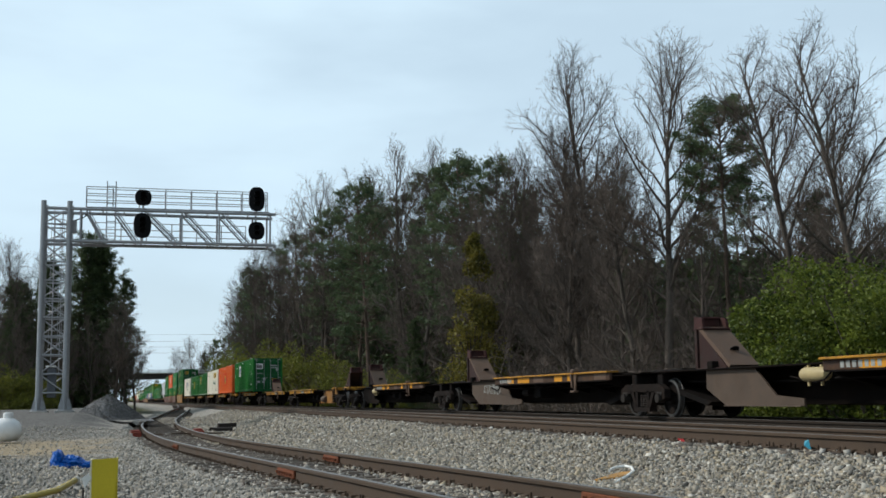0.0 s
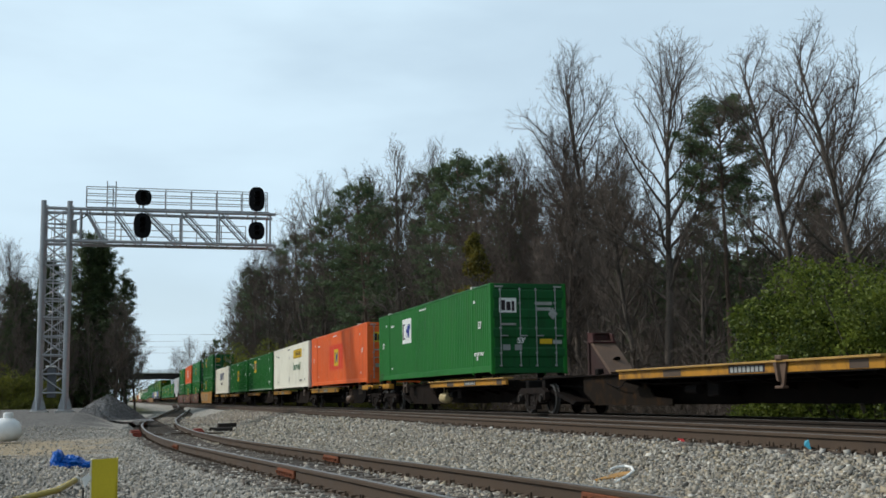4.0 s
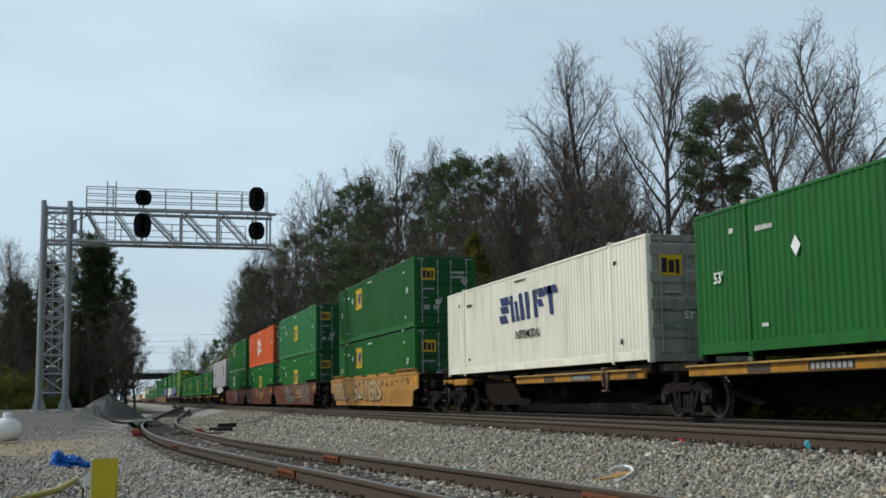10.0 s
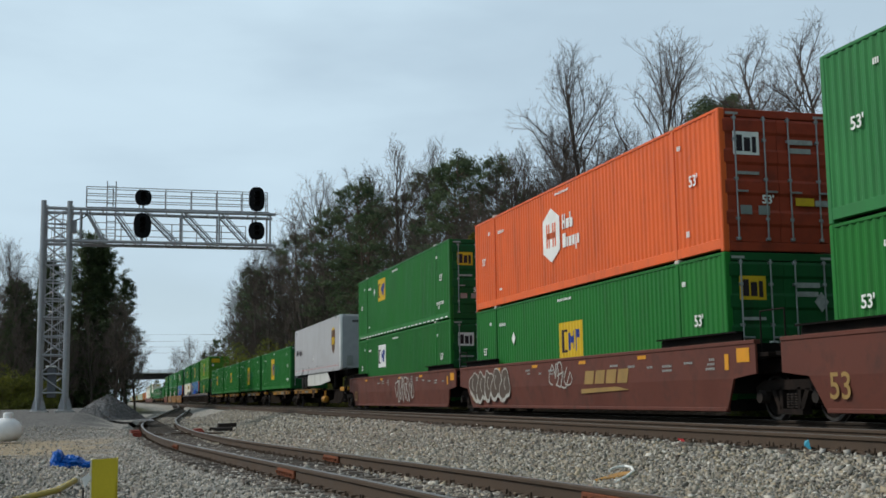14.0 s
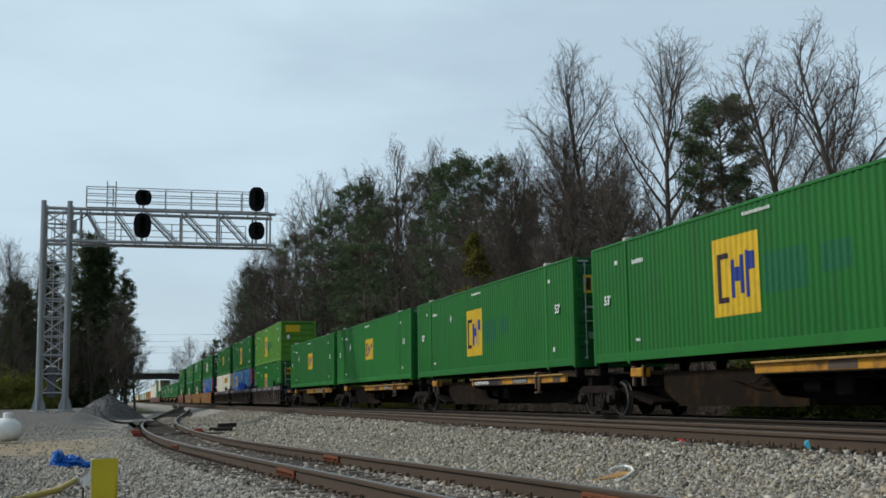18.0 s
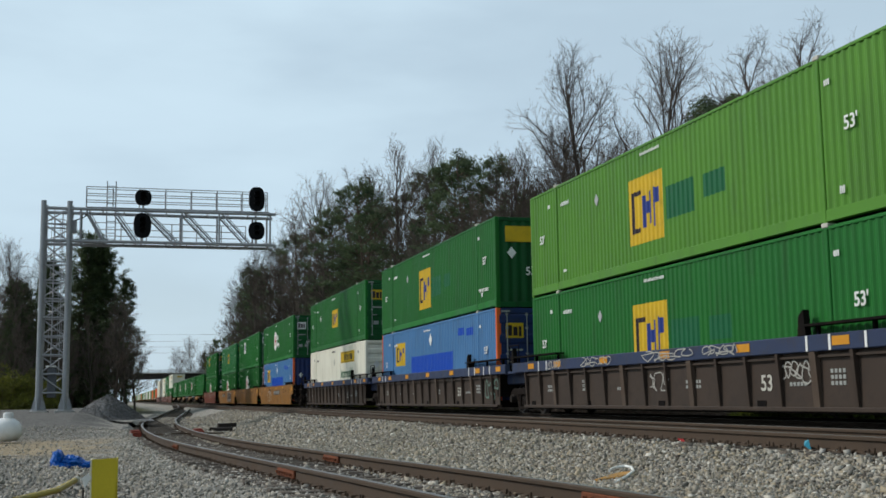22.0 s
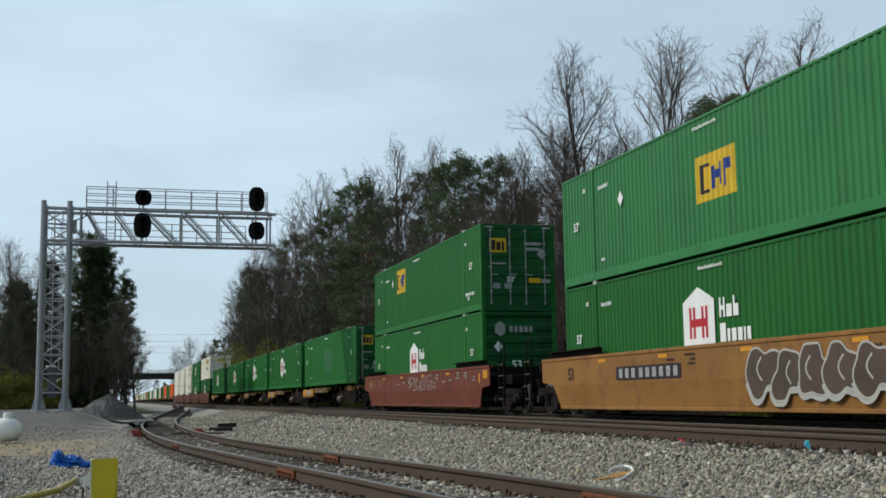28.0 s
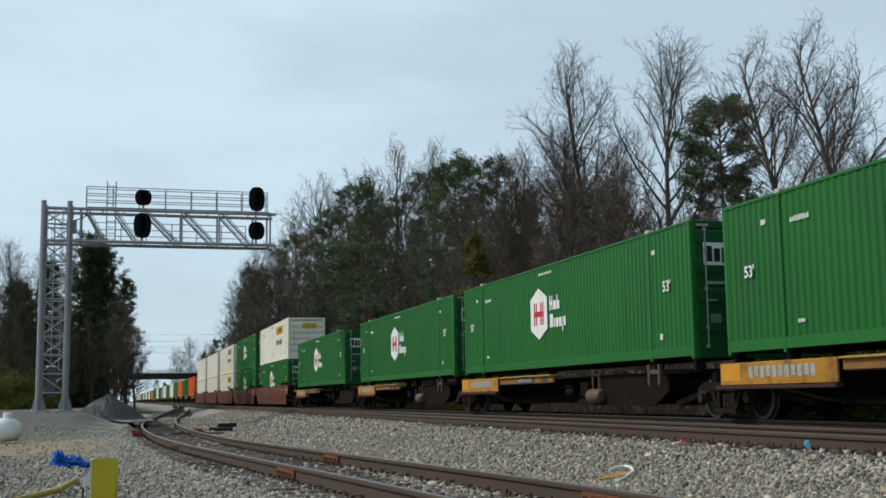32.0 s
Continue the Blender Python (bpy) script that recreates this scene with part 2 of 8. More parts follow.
# ---------------------------------------------------------------- geometry
class Geo:
    """Collects the faces of one part."""

    def __init__(self):
        self.v, self.f, self.s = [], [], []

    def add(self, verts, faces, smooth=False):
        n = len(self.v)
        self.v += [tuple(p) for p in verts]
        self.f += [tuple(i + n for i in f) for f in faces]
        self.s += [smooth] * len(faces)
        return self

    def box(self, x0, x1, y0, y1, z0, z1, c=0.0):
        """A block with its edges broken by c."""
        if c <= 0:
            v = [(x, y, z) for z in (z0, z1) for y in (y0, y1) for x in (x0, x1)]
            return self.add(v, [(0, 2, 3, 1), (4, 5, 7, 6), (0, 1, 5, 4), (2, 6, 7, 3), (0, 4, 6, 2), (1, 3, 7, 5)])
        bm = bmesh.new()
        bmesh.ops.create_cube(bm, size=1)
        for p in bm.verts:
            p.co = ((x0 + x1) / 2 + p.co.x * (x1 - x0), (y0 + y1) / 2 + p.co.y * (y1 - y0), (z0 + z1) / 2 + p.co.z * (z1 - z0))
        bmesh.ops.bevel(bm, geom=bm.edges[:], offset=min(c, 0.45 * min(x1 - x0, y1 - y0, z1 - z0)), segments=1, affect="EDGES")
        bm.verts.index_update()
        self.add([p.co[:] for p in bm.verts], [[q.index for q in f.verts] for f in bm.faces])
        bm.free()
        return self

    def tube(self, a, b, r, r2=None, n=8, caps=True):
        """A round bar from a to b."""
        a, b = Vector(a), Vector(b)
        r2 = r if r2 is None else r2
        d = (b - a).normalized()
        u = d.cross(Vector((0, 0, 1)) if abs(d.z) < 0.9 else Vector((1, 0, 0))).normalized()
        w = d.cross(u)
        k = [(math.cos(2 * math.pi * i / n), math.sin(2 * math.pi * i / n)) for i in range(n)]
        v = [a + (u * c + w * s) * r for c, s in k] + [b + (u * c + w * s) * r2 for c, s in k]
        self.add(v, [(i, (i + 1) % n, n + (i + 1) % n, n + i) for i in range(n)], True)
        if caps:
            m = len(self.v) - 2 * n
            self.f += [tuple(m + i for i in reversed(range(n))), tuple(m + n + i for i in range(n))]
            self.s += [False, False]
        return self

    def path(self, pts, r, n=6):
        for a, b in zip(pts, pts[1:]):
            self.tube(a, b, r, n=n)
        return self

    def prism(self, pts, axis, a, b):
        """An outline in the plane across axis, drawn out from a to b. x: (y, z); y: (x, z); z: (x, y)."""
        k = len(pts)
        put = {"x": lambda p, h: (h, p[0], p[1]), "y": lambda p, h: (p[0], h, p[1]), "z": lambda p, h: (p[0], p[1], h)}[axis]
        v = [put(p, a) for p in pts] + [put(p, b) for p in pts]
        return self.add(v, [tuple(reversed(range(k))), tuple(range(k, 2 * k))] + [(i, (i + 1) % k, k + (i + 1) % k, k + i) for i in range(k)])

    def lathe(self, prof, axis="z", n=20, at=(0, 0, 0)):
        """A turned shape: prof holds (radius, height) along the axis."""
        v, f = [], []
        for r, h in prof:
            for i in range(n):
                c, s = r * math.cos(2 * math.pi * i / n), r * math.sin(2 * math.pi * i / n)
                p = {"z": (c, s, h), "x": (h, c, s), "y": (c, h, s)}[axis]
                v.append((p[0] + at[0], p[1] + at[1], p[2] + at[2]))
        for j in range(len(prof) - 1):
            for i in range(n):
                f.append((j * n + i, j * n + (i + 1) % n, (j + 1) * n + (i + 1) % n, (j + 1) * n + i))
        f += [tuple(reversed(range(n))), tuple(range((len(prof) - 1) * n, len(prof) * n))]
        return self.add(v, f, True)

    def mesh(self, name, material):
        me = bpy.data.meshes.new(name)
        me.from_pydata(self.v, [], self.f)
        me.polygons.foreach_set("use_smooth", self.s)
        if any(self.s):
            me.set_sharp_from_angle(angle=radians(40))
        me.materials.append(material)
        bm = bmesh.new()
        bm.from_mesh(me)
        bmesh.ops.recalc_face_normals(bm, faces=bm.faces[:])
        bm.to_mesh(me)
        bm.free()
        return me


def part(name, geo, material, parent, label=""):
    ob = new(name, geo.mesh(name, material) if isinstance(geo, Geo) else geo)
    ob.parent = parent
    return tagged(ob, label)


def thing(name, label, category, group="", kind="", m=None):
    ob = new(name)
    if m is not None:
        ob.matrix_basis = m
    return tagged(ob, label, category, group, kind)


def lettering(text, height, material, bold=1.0):
    """A mesh with the text, in the x-z plane, its lower left corner at the origin, reading from -y."""
    cu = bpy.data.curves.new("lettering", "FONT")
    cu.body, cu.size, cu.extrude, cu.offset = text, height / 0.72, 0.002, 0.004 * bold
    tmp = new("lettering", cu)
    me = bpy.data.meshes.new_from_object(tmp.evaluated_get(bpy.context.evaluated_depsgraph_get()))
    bpy.data.objects.remove(tmp)
    me.transform(Matrix.Rotation(radians(90), 4, "X"))
    me.materials.clear()
    me.materials.append(material)
    return me

# ---------------------------------------------------------------- ground and tracks
def lerp(x, table):
    xs, ys = zip(*table)
    return float(np.interp(x, xs, ys))


SIDING = [(-60, 3.75), (0, 3.7), (5, 3.6), (9, 3.4), (13.3, 2.95), (20, 2.45), (28.5, 1.92), (40, 1.72), (51, 1.75), (66, 2.4), (82, 3.5),
          (105, 5.3), (135, 7.6), (170, 9.0), (200, 9.0)]
SIDING_Z = [(-60, -0.28), (9, -0.28), (13, -0.30), (20, -0.35), (28, -0.42), (40, -0.5), (82, -0.5), (130, -0.25), (170, 0.0), (200, 0.0)]


def smooth_table(table, step=2.0):
    """The same course, rounded at its bends."""
    ys = np.arange(table[0][0], table[-1][0] + 0.1, step)
    v = np.interp(ys, *zip(*table))
    for _ in range(4):
        v[1:-1] = (v[:-2] + 2 * v[1:-1] + v[2:]) / 4
    return list(zip(ys.tolist(), v.tolist()))


SIDING, SIDING_Z = smooth_table(SIDING), smooth_table(SIDING_Z)


def ground_z(x, y):
    """Height of the ground, without its stones."""
    sx, sz = lerp(y, SIDING), lerp(y, SIDING_Z)
    left = -0.54 + 0.08 * math.sin(x * 0.7) * math.sin(y * 0.23)
    # bed of the siding
    bed = sz - 0.215
    if y < 175:
        u = abs(x - sx)
        z = bed if u < 1.3 else max(left, bed - (u - 1.3) * 0.4) if x < sx else bed
    else:
        z = left
    # graded pad round the signal tower
    pad = min(max((y - 42) / 15, 0), 1) * min(max((90 - y) / 8, 0), 1) * min(max((0.5 - x) / 2.2, 0), 1)
    z = max(z, left + 0.6 * pad * pad * (3 - 2 * pad)) if pad > 0 else z
    # main line bed
    if x < MAIN_X:
        main = -0.22 if x > 7.75 else -0.22 - (7.75 - x) * 0.26
    else:
        main = -0.2 if x < 14.4 else max(-0.2 - (x - 14.4) * 0.5, -1.0)
    if x > 16:
        main = -1.0 + min(max((x - 18) / 30, 0), 1) * 1.2
        return main + 0.15 * math.sin(x * 0.5) * math.sin(y * 0.31)
    return max(z, main) if x > sx or y > 170 else z


def ground_material():
    m = bpy.data.materials.new("ground_mix")
    m.use_nodes = True
    nt = m.node_tree
    N, K = nt.nodes.new, nt.links.new
    b = nt.nodes["Principled BSDF"]
    b.inputs["Roughness"].default_value = 0.92
    b.inputs["Specular IOR Level"].default_value = 0.2
    tc = N("ShaderNodeTexCoord")
    vo = N("ShaderNodeTexVoronoi")
    vo.inputs["Scale"].default_value = 17.0
    K(tc.outputs["Object"], vo.inputs["Vector"])
    ramp = N("ShaderNodeValToRGB")
    ramp.color_ramp.elements[0].position, ramp.color_ramp.elements[0].color = 0.0, (0.13, 0.12, 0.105, 1)
    ramp.color_ramp.elements[1].position, ramp.color_ramp.elements[1].color = 1.0, (0.46, 0.43, 0.385, 1)
    e = ramp.color_ramp.elements.new(0.5)
    e.color = (0.275, 0.26, 0.23, 1)
    K(vo.outputs["Color"], ramp.inputs[0])
    n1 = N("ShaderNodeTexNoise")
    n1.inputs["Scale"].default_value, n1.inputs["Detail"].default_value = 0.55, 6.0
    K(tc.outputs["Object"], n1.inputs["Vector"])
    n2 = N("ShaderNodeTexNoise")
    n2.inputs["Scale"].default_value, n2.inputs["Detail"].default_value = 8.0, 6.0
    K(tc.outputs["Object"], n2.inputs["Vector"])
    soil = N("ShaderNodeValToRGB")
    soil.color_ramp.elements[0].position, soil.color_ramp.elements[0].color = 0.3, (0.20, 0.16, 0.11, 1)
    soil.color_ramp.elements[1].position, soil.color_ramp.elements[1].color = 0.7, (0.43, 0.34, 0.215, 1)
    K(n2.outputs[0], soil.inputs[0])
    grass = N("ShaderNodeValToRGB")
    grass.color_ramp.elements[0].position, grass.color_ramp.elements[0].color = 0.3, (0.035, 0.05, 0.015, 1)
    grass.color_ramp.elements[1].position, grass.color_ramp.elements[1].color = 0.7, (0.13, 0.125, 0.05, 1)
    K(n2.outputs[0], grass.inputs[0])
    crusher = N("ShaderNodeValToRGB")     # fine grey crusher run
    crusher.color_ramp.elements[0].position, crusher.color_ramp.elements[0].color = 0.3, (0.085, 0.082, 0.078, 1)
    crusher.color_ramp.elements[1].position, crusher.color_ramp.elements[1].color = 0.7, (0.175, 0.168, 0.158, 1)
    K(n2.outputs[0], crusher.inputs[0])
    dark = N("ShaderNodeValToRGB")        # darker stone from the near main rail eastwards
    dark.color_ramp.elements[0].color, dark.color_ramp.elements[1].color = (0.035, 0.03, 0.026, 1), (0.13, 0.115, 0.10, 1)
    K(vo.outputs["Color"], dark.inputs[0])
    sep = N("ShaderNodeSeparateXYZ")
    K(tc.outputs["Object"], sep.inputs[0])

    def blend(fac, a, bb):
        mx = N("ShaderNodeMix")
        mx.data_type = "RGBA"
        K(fac, mx.inputs[0])
        K(a, mx.inputs[6])
        K(bb, mx.inputs[7])
        return mx.outputs[2]

    def ramp_of(src, lo, hi):
        r = N("ShaderNodeMapRange")
        r.interpolation_type = "SMOOTHSTEP"
        r.inputs[1].default_value, r.inputs[2].default_value = lo, hi
        K(src, r.inputs[0])
        return r.outputs[0]

    def math_of(op, a, bb):
        q = N("ShaderNodeMath")
        q.operation = op
        for i, s in enumerate((a, bb)):
            if isinstance(s, float):
                q.inputs[i].default_value = s
            else:
                K(s, q.inputs[i])
        return q.outputs[0]

    # bare soil and dead grass in patches on the west side, woods floor in the east
    wob = math_of("MULTIPLY", math_of("SUBTRACT", n1.outputs[0], 0.5), 6.0)
    west = ramp_of(math_of("ADD", math_of("MULTIPLY", sep.outputs[0], -1.0), wob), -0.4, 1.4)
    c = blend(math_of("MULTIPLY", west, 0.7), ramp.outputs[0], crusher.outputs[0])
    strip = math_of("MULTIPLY", ramp_of(math_of("ADD", sep.outputs[1], math_of("MULTIPLY", wob, 1.5)), 20.0, 25.0), ramp_of(math_of("MULTIPLY", math_of("ADD", sep.outputs[1], wob), -1.0), -38.0, -34.0))
    c = blend(math_of("MULTIPLY", math_of("MULTIPLY", west, strip), 0.9), c, soil.outputs[0])
    pad_gravel = math_of("MULTIPLY", ramp_of(sep.outputs[1], 38.0, 45.0), ramp_of(math_of("MULTIPLY", sep.outputs[1], -1.0), -92.0, -80.0))
    c = blend(math_of("MULTIPLY", pad_gravel, math_of("MULTIPLY", west, 0.9)), c, crusher.outputs[0])
    dark_bed = math_of("MULTIPLY", ramp_of(math_of("ADD", sep.outputs[0], math_of("MULTIPLY", wob, 0.1)), 8.2, 8.7), 0.8)
    c = blend(dark_bed, c, dark.outputs[0])
    far = ramp_of(sep.outputs[1], 85.0, 120.0)
    off = ramp_of(math_of("MULTIPLY", sep.outputs[0], -1.0), -5.0, -2.0)
    c = blend(math_of("MULTIPLY", far, off), c, grass.outputs[0])
    east = ramp_of(math_of("ADD", sep.outputs[0], wob), 15.5, 17.0)
    c = blend(east, c, grass.outputs[0])
    K(c, b.inputs["Base Color"])
    bp = N("ShaderNodeBump")
    bp.inputs["Strength"].default_value, bp.inputs["Distance"].default_value = 0.7, 0.04
    K(vo.outputs["Distance"], bp.inputs["Height"])
    K(bp.outputs[0], b.inputs["Normal"])
    return m


def build_ground():
    xs = sorted(set([-3000, -1200, -500, -200, -90, -50, -30, -20, -14] + np.arange(-10, 17, 0.25).round(3).tolist() + [17.5, 18.5, 20, 23, 27, 33, 40, 60, 100, 200, 500, 1200, 3000]))
    ys = sorted(set([-3000, -800, -200, -60, -20, -5, 2] + np.arange(5, 60, 0.3).round(3).tolist() + np.arange(60, 200, 2.0).tolist() + [220, 250, 300, 360, 450, 600, 800, 1100, 1600, 2400, 4000]))
    rng = np.random.default_rng(3)
    v = []
    for y in ys:
        for x in xs:
            z = ground_z(x, y)
            if 4 < y < 60 and -9 < x < 16:
                z += rng.normal() * 0.012
            v.append((x, y, z))
    n = len(xs)
    f = [(j * n + i, j * n + i + 1, (j + 1) * n + i + 1, (j + 1) * n + i) for j in range(len(ys) - 1) for i in range(n - 1)]
    me = bpy.data.meshes.new("ground")
    me.from_pydata(v, [], f)
    me.materials.append(ground_material())
    tagged(new("ground", me), "grey ballast gravel, bare soil and rough grass beside railway tracks", "ground", kind="structure")


build_ground()


def stones(name, label, count, place, size, material, seed):
    """Loose crushed stone, far too many to count, as one object."""
    rng = np.random.default_rng(seed)
    # a split block: eight jittered corners, twelve facets
    ico = np.array([(x, y, z) for z in (-1, 1) for y in (-1, 1) for x in (-1, 1)]) * 0.72
    fc = np.array([(0, 2, 3), (0, 3, 1), (4, 5, 7), (4, 7, 6), (0, 1, 5), (0, 5, 4), (2, 6, 7), (2, 7, 3), (0, 4, 6), (0, 6, 2), (1, 3, 7), (1, 7, 5)])
    P = place(rng, count)
    count = len(P)
    s = (size * np.exp(rng.normal(0, 0.33, count)))[:, None, None]
    shape = ico[None] * (1 + rng.normal(0, 0.36, (count, 8, 3))) * s * rng.uniform(0.45, 1.5, (count, 1, 3))
    a = rng.uniform(0, 6.283, count)
    b = rng.uniform(-1.2, 1.2, count)
    ca, sa, cb, sb = np.cos(a), np.sin(a), np.cos(b), np.sin(b)
    R = np.stack([np.stack([ca, -sa * cb, sa * sb], 1), np.stack([sa, ca * cb, -ca * sb], 1), np.stack([0 * ca, sb, cb], 1)], 1)
    V = np.einsum("nij,nkj->nki", R, shape) + P[:, None, :]
    F = fc[None] + (np.arange(count) * 8)[:, None, None]
    me = bpy.data.meshes.new(name)
    me.vertices.add(count * 8)
    me.vertices.foreach_set("co", V.astype(np.float32).ravel())
    me.loops.add(count * 36)
    me.loops.foreach_set("vertex_index", F.astype(np.int32).ravel())
    me.polygons.add(count * 12)
    me.polygons.foreach_set("loop_start", np.arange(0, count * 36, 3, dtype=np.int32))
    me.update(calc_edges=True)
    me.validate()
    me.materials.append(material)
    return tagged(new(name, me), label, "gravel", kind="stuff")


def bed_place(x0, x1, y0, y1, lift=0.0, soil=False):
    def place(rng, n):
        # thicker towards the near end, where single stones can be told apart
        y = y0 * (y1 / y0) ** rng.uniform(0, 1, n)
        x = rng.uniform(x0, x1, n)
        if soil:     # few stones where bare soil shows
            keep = rng.uniform(0, 1, n) < np.clip((x + 0.6) / 1.2, 0.12, 1.0) + np.clip((24 - y) / 4, 0, 1) + np.clip((y - 35) / 3, 0, 1)
            x, y = x[keep], y[keep]
            n = len(x)
        z = np.array([ground_z(a, b) for a, b in zip(x, y)]) + rng.uniform(0.0, 0.025, n) + lift
        return np.stack([x, y, z], 1)
    return place


stones("ballast", "pale grey crushed stone ballast between the tracks", 70000, bed_place(3.3, 7.8, 6.5, 34), 0.0165, M_STONE, 1)
stones("ballast", "pale grey crushed stone ballast within the siding", 9000, bed_place(1.6, 4.6, 6.5, 30), 0.016, M_STONE_G, 2)
stones("gravel", "loose grey crusher gravel on bare soil", 30000, bed_place(-4.5, 2.2, 7.5, 46, soil=True), 0.014, M_STONE_G, 3)
stones("ballast", "pale grey crushed stone ballast sloping down from the main line", 24000, bed_place(2.4, 8.0, 30, 85), 0.026, M_STONE, 6)
stones("ballast", "dusty stone ballast between the main tracks", 2500, bed_place(7.9, 11.5, 8, 60), 0.026, M_STONE_G, 4)

RAIL_PROFILE = [(-0.07, -0.186), (0.07, -0.186), (0.07, -0.172), (0.014, -0.155), (0.009, -0.055), (0.036, -0.042), (0.037, -0.012), (0.03, 0.0), (-0.03, 0.0),
                (-0.037, -0.012), (-0.036, -0.042), (-0.009, -0.055), (-0.014, -0.155), (-0.07, -0.172)]


def rail(track, course, offset, y0, y1, step, web):
    """One rail: its rusted section and, laid into it, the worn head."""
    ys = np.arange(y0, y1 + step / 2, step)
    k = len(RAIL_PROFILE)
    body = Geo()
    head = Geo()
    vb, vh = [], []
    for y in ys:
        x, z = course(y)
        xb, _ = course(y + 0.5)
        a = math.atan2(xb - x, 0.5)
        for px, pz in RAIL_PROFILE:
            vb.append((x + (offset + px) * math.cos(a), y - (offset + px) * math.sin(a), z + pz - 0.002))
        for px, pz in ((-0.030, -0.001), (0.030, -0.001), (0.030, 0.0015), (-0.030, 0.0015)):
            vh.append((x + (offset + px) * math.cos(a), y - (offset + px) * math.sin(a), z + pz))
    m = len(ys)
    body.add(vb, [(j * k + i, j * k + (i + 1) % k, (j + 1) * k + (i + 1) % k, (j + 1) * k + i) for j in range(m - 1) for i in range(k)])
    body.add([], [])
    head.add(vh, [(j * 4 + i, j * 4 + (i + 1) % 4, (j + 1) * 4 + (i + 1) % 4, (j + 1) * 4 + i) for j in range(m - 1) for i in range(4)])
    r = part("rail", body, web, track)
    part("rail_head", head, M_RAILTOP, r, "worn grey running surface")
    return r


def track(name, label, course, y0, y1, step, ties_to, tie_lift, seed, web=None):
    t = thing(name, label, "railway track", kind="structure")
    for off in (-0.753, 0.753):
        rail(t, course, off, y0, y1, step, web or M_RAIL)
    rng = random.Random(seed)
    shapes = []
    for k in range(3):
        g = Geo().box(-1.3, 1.3, -0.115, 0.115, -0.17, 0.0, 0.012)
        g.v = [(x + rng.uniform(-0.006, 0.006), y + rng.uniform(-0.006, 0.006), z + rng.uniform(-0.005, 0.004)) for x, y, z in g.v]
        shapes.append(g.mesh("tie", M_TIE))
    y = -6.0
    rest = Geo()
    metal = Geo()
    while y < 170:
        x, z = course(y)
        a = math.atan2(course(y + 0.5)[0] - x, 0.5)
        dx = rng.uniform(-0.06, 0.06)
        if y < ties_to:
            ob = new("tie", rng.choice(shapes))
            ob.parent = t
            ob.matrix_basis = Matrix.Translation((x + dx, y, z - 0.188 + tie_lift)) @ Matrix.Rotation(-a + rng.uniform(-0.02, 0.02), 4, "Z")
        else:
            rest.box(x - 1.3 + dx, x + 1.3 + dx, y - 0.115, y + 0.115, z - 0.36, z - 0.188 + tie_lift)
        if y < 60:
            for off in (-0.753, 0.753):
                cx = x + off
                metal.box(cx - 0.19, cx + 0.19, y - 0.09, y + 0.09, z - 0.19, z - 0.176)
                for sx in (-0.1, 0.1):
                    for sy in (-0.05, 0.05):
                        h = rng.uniform(0.0, 0.035)
                        metal.box(cx + sx - 0.011, cx + sx + 0.011, y + sy - 0.011, y + sy + 0.011, z - 0.18, z - 0.15 + h)
                for sy in (-0.16, 0.16):   # rail anchors
                    metal.box(cx - 0.085, cx + 0.085, y + sy - 0.015, y + sy + 0.015, z - 0.2, z - 0.155)
        y += 0.52 + rng.uniform(-0.03, 0.03)
    tagged(part("far_ties", rest, M_TIE, t), kind="stuff")
    tagged(part("plates_and_spikes", metal, M_RAIL, t, "rusted tie plates, spikes and anchors"), kind="stuff")
    return t


track("main_track_1", "straight main track with rusty rails on weathered ties", lambda y: (MAIN_X, 0.0), -60, 1200, 10, 48, 0.0, 1)
track("main_track_2", "straight main track on which the freight train runs", lambda y: (TRAIN_X, 0.0), -60, 1200, 10, 24, 0.0, 2, M_RAIL_DARK)
siding = track("siding_track", "curving siding track with brown rusty rails half sunk in gravel", lambda y: (lerp(y, SIDING), lerp(y, SIDING_Z)), -40, 168, 1.0, 44, 0.01, 5)


def joint_bar(y, off, side, label):
    x, z = lerp(y, SIDING), lerp(y, SIDING_Z)
    a = math.atan2(lerp(y + 0.5, SIDING) - x, 0.5)
    g = Geo().box(0.012, 0.045, -0.46, 0.46, -0.15, -0.05, 0.008)
    for k in range(6):
        yy = -0.36 + k * 0.145
        g.tube((0.03, yy, -0.1), (0.085, yy, -0.1), 0.02, n=6)
    bar = part("joint_bar", g, mat("red_rust", (0.17, 0.055, 0.025), 0.85, vary=0.3, dirt=(0.08, 0.03, 0.02), dirt_amt=0.6, bump=0.4), siding, label)
    bar.matrix_basis = Matrix.Translation((x + off, y, z)) @ Matrix.Rotation(-a + (math.pi if side < 0 else 0), 4, "Z")


joint_bar(14.7, -0.753, -1, "rusted joint bar with bolts")
joint_bar(18.3, 0.753, -1, "rusted joint bar with bolts")
joint_bar(9.2, 0.753, -1, "rusted joint bar with bolts")
joint_bar(26.5, -0.753, -1, "rusted joint bar with bolts")

# ---------------------------------------------------------------- the train: boxes
CL, CW, CH = 16.154, 2.59, 2.896
MESHES = {}
RIDERS = []           # (thing, place along the train, height) of all that moves with the train


def shared(key, make, material):
    """One mesh for all pieces of the same make and paint."""
    k = (key, material.name)
    if k not in MESHES:
        MESHES[k] = make().mesh(key, material)
    return MESHES[k]


def piece(name, key, make, material, parent, label=""):
    return part(name, shared(key, make, material), material, parent, label)


def depth(y):
    """Depth of the pressed wall's ribs at y along the box."""
    u = (y / 0.205) % 1.0
    return 0.027 * (0.0 if u < 0.27 else (u - 0.27) / 0.23 if u < 0.5 else 1.0 if u < 0.77 else (1 - u) / 0.23)


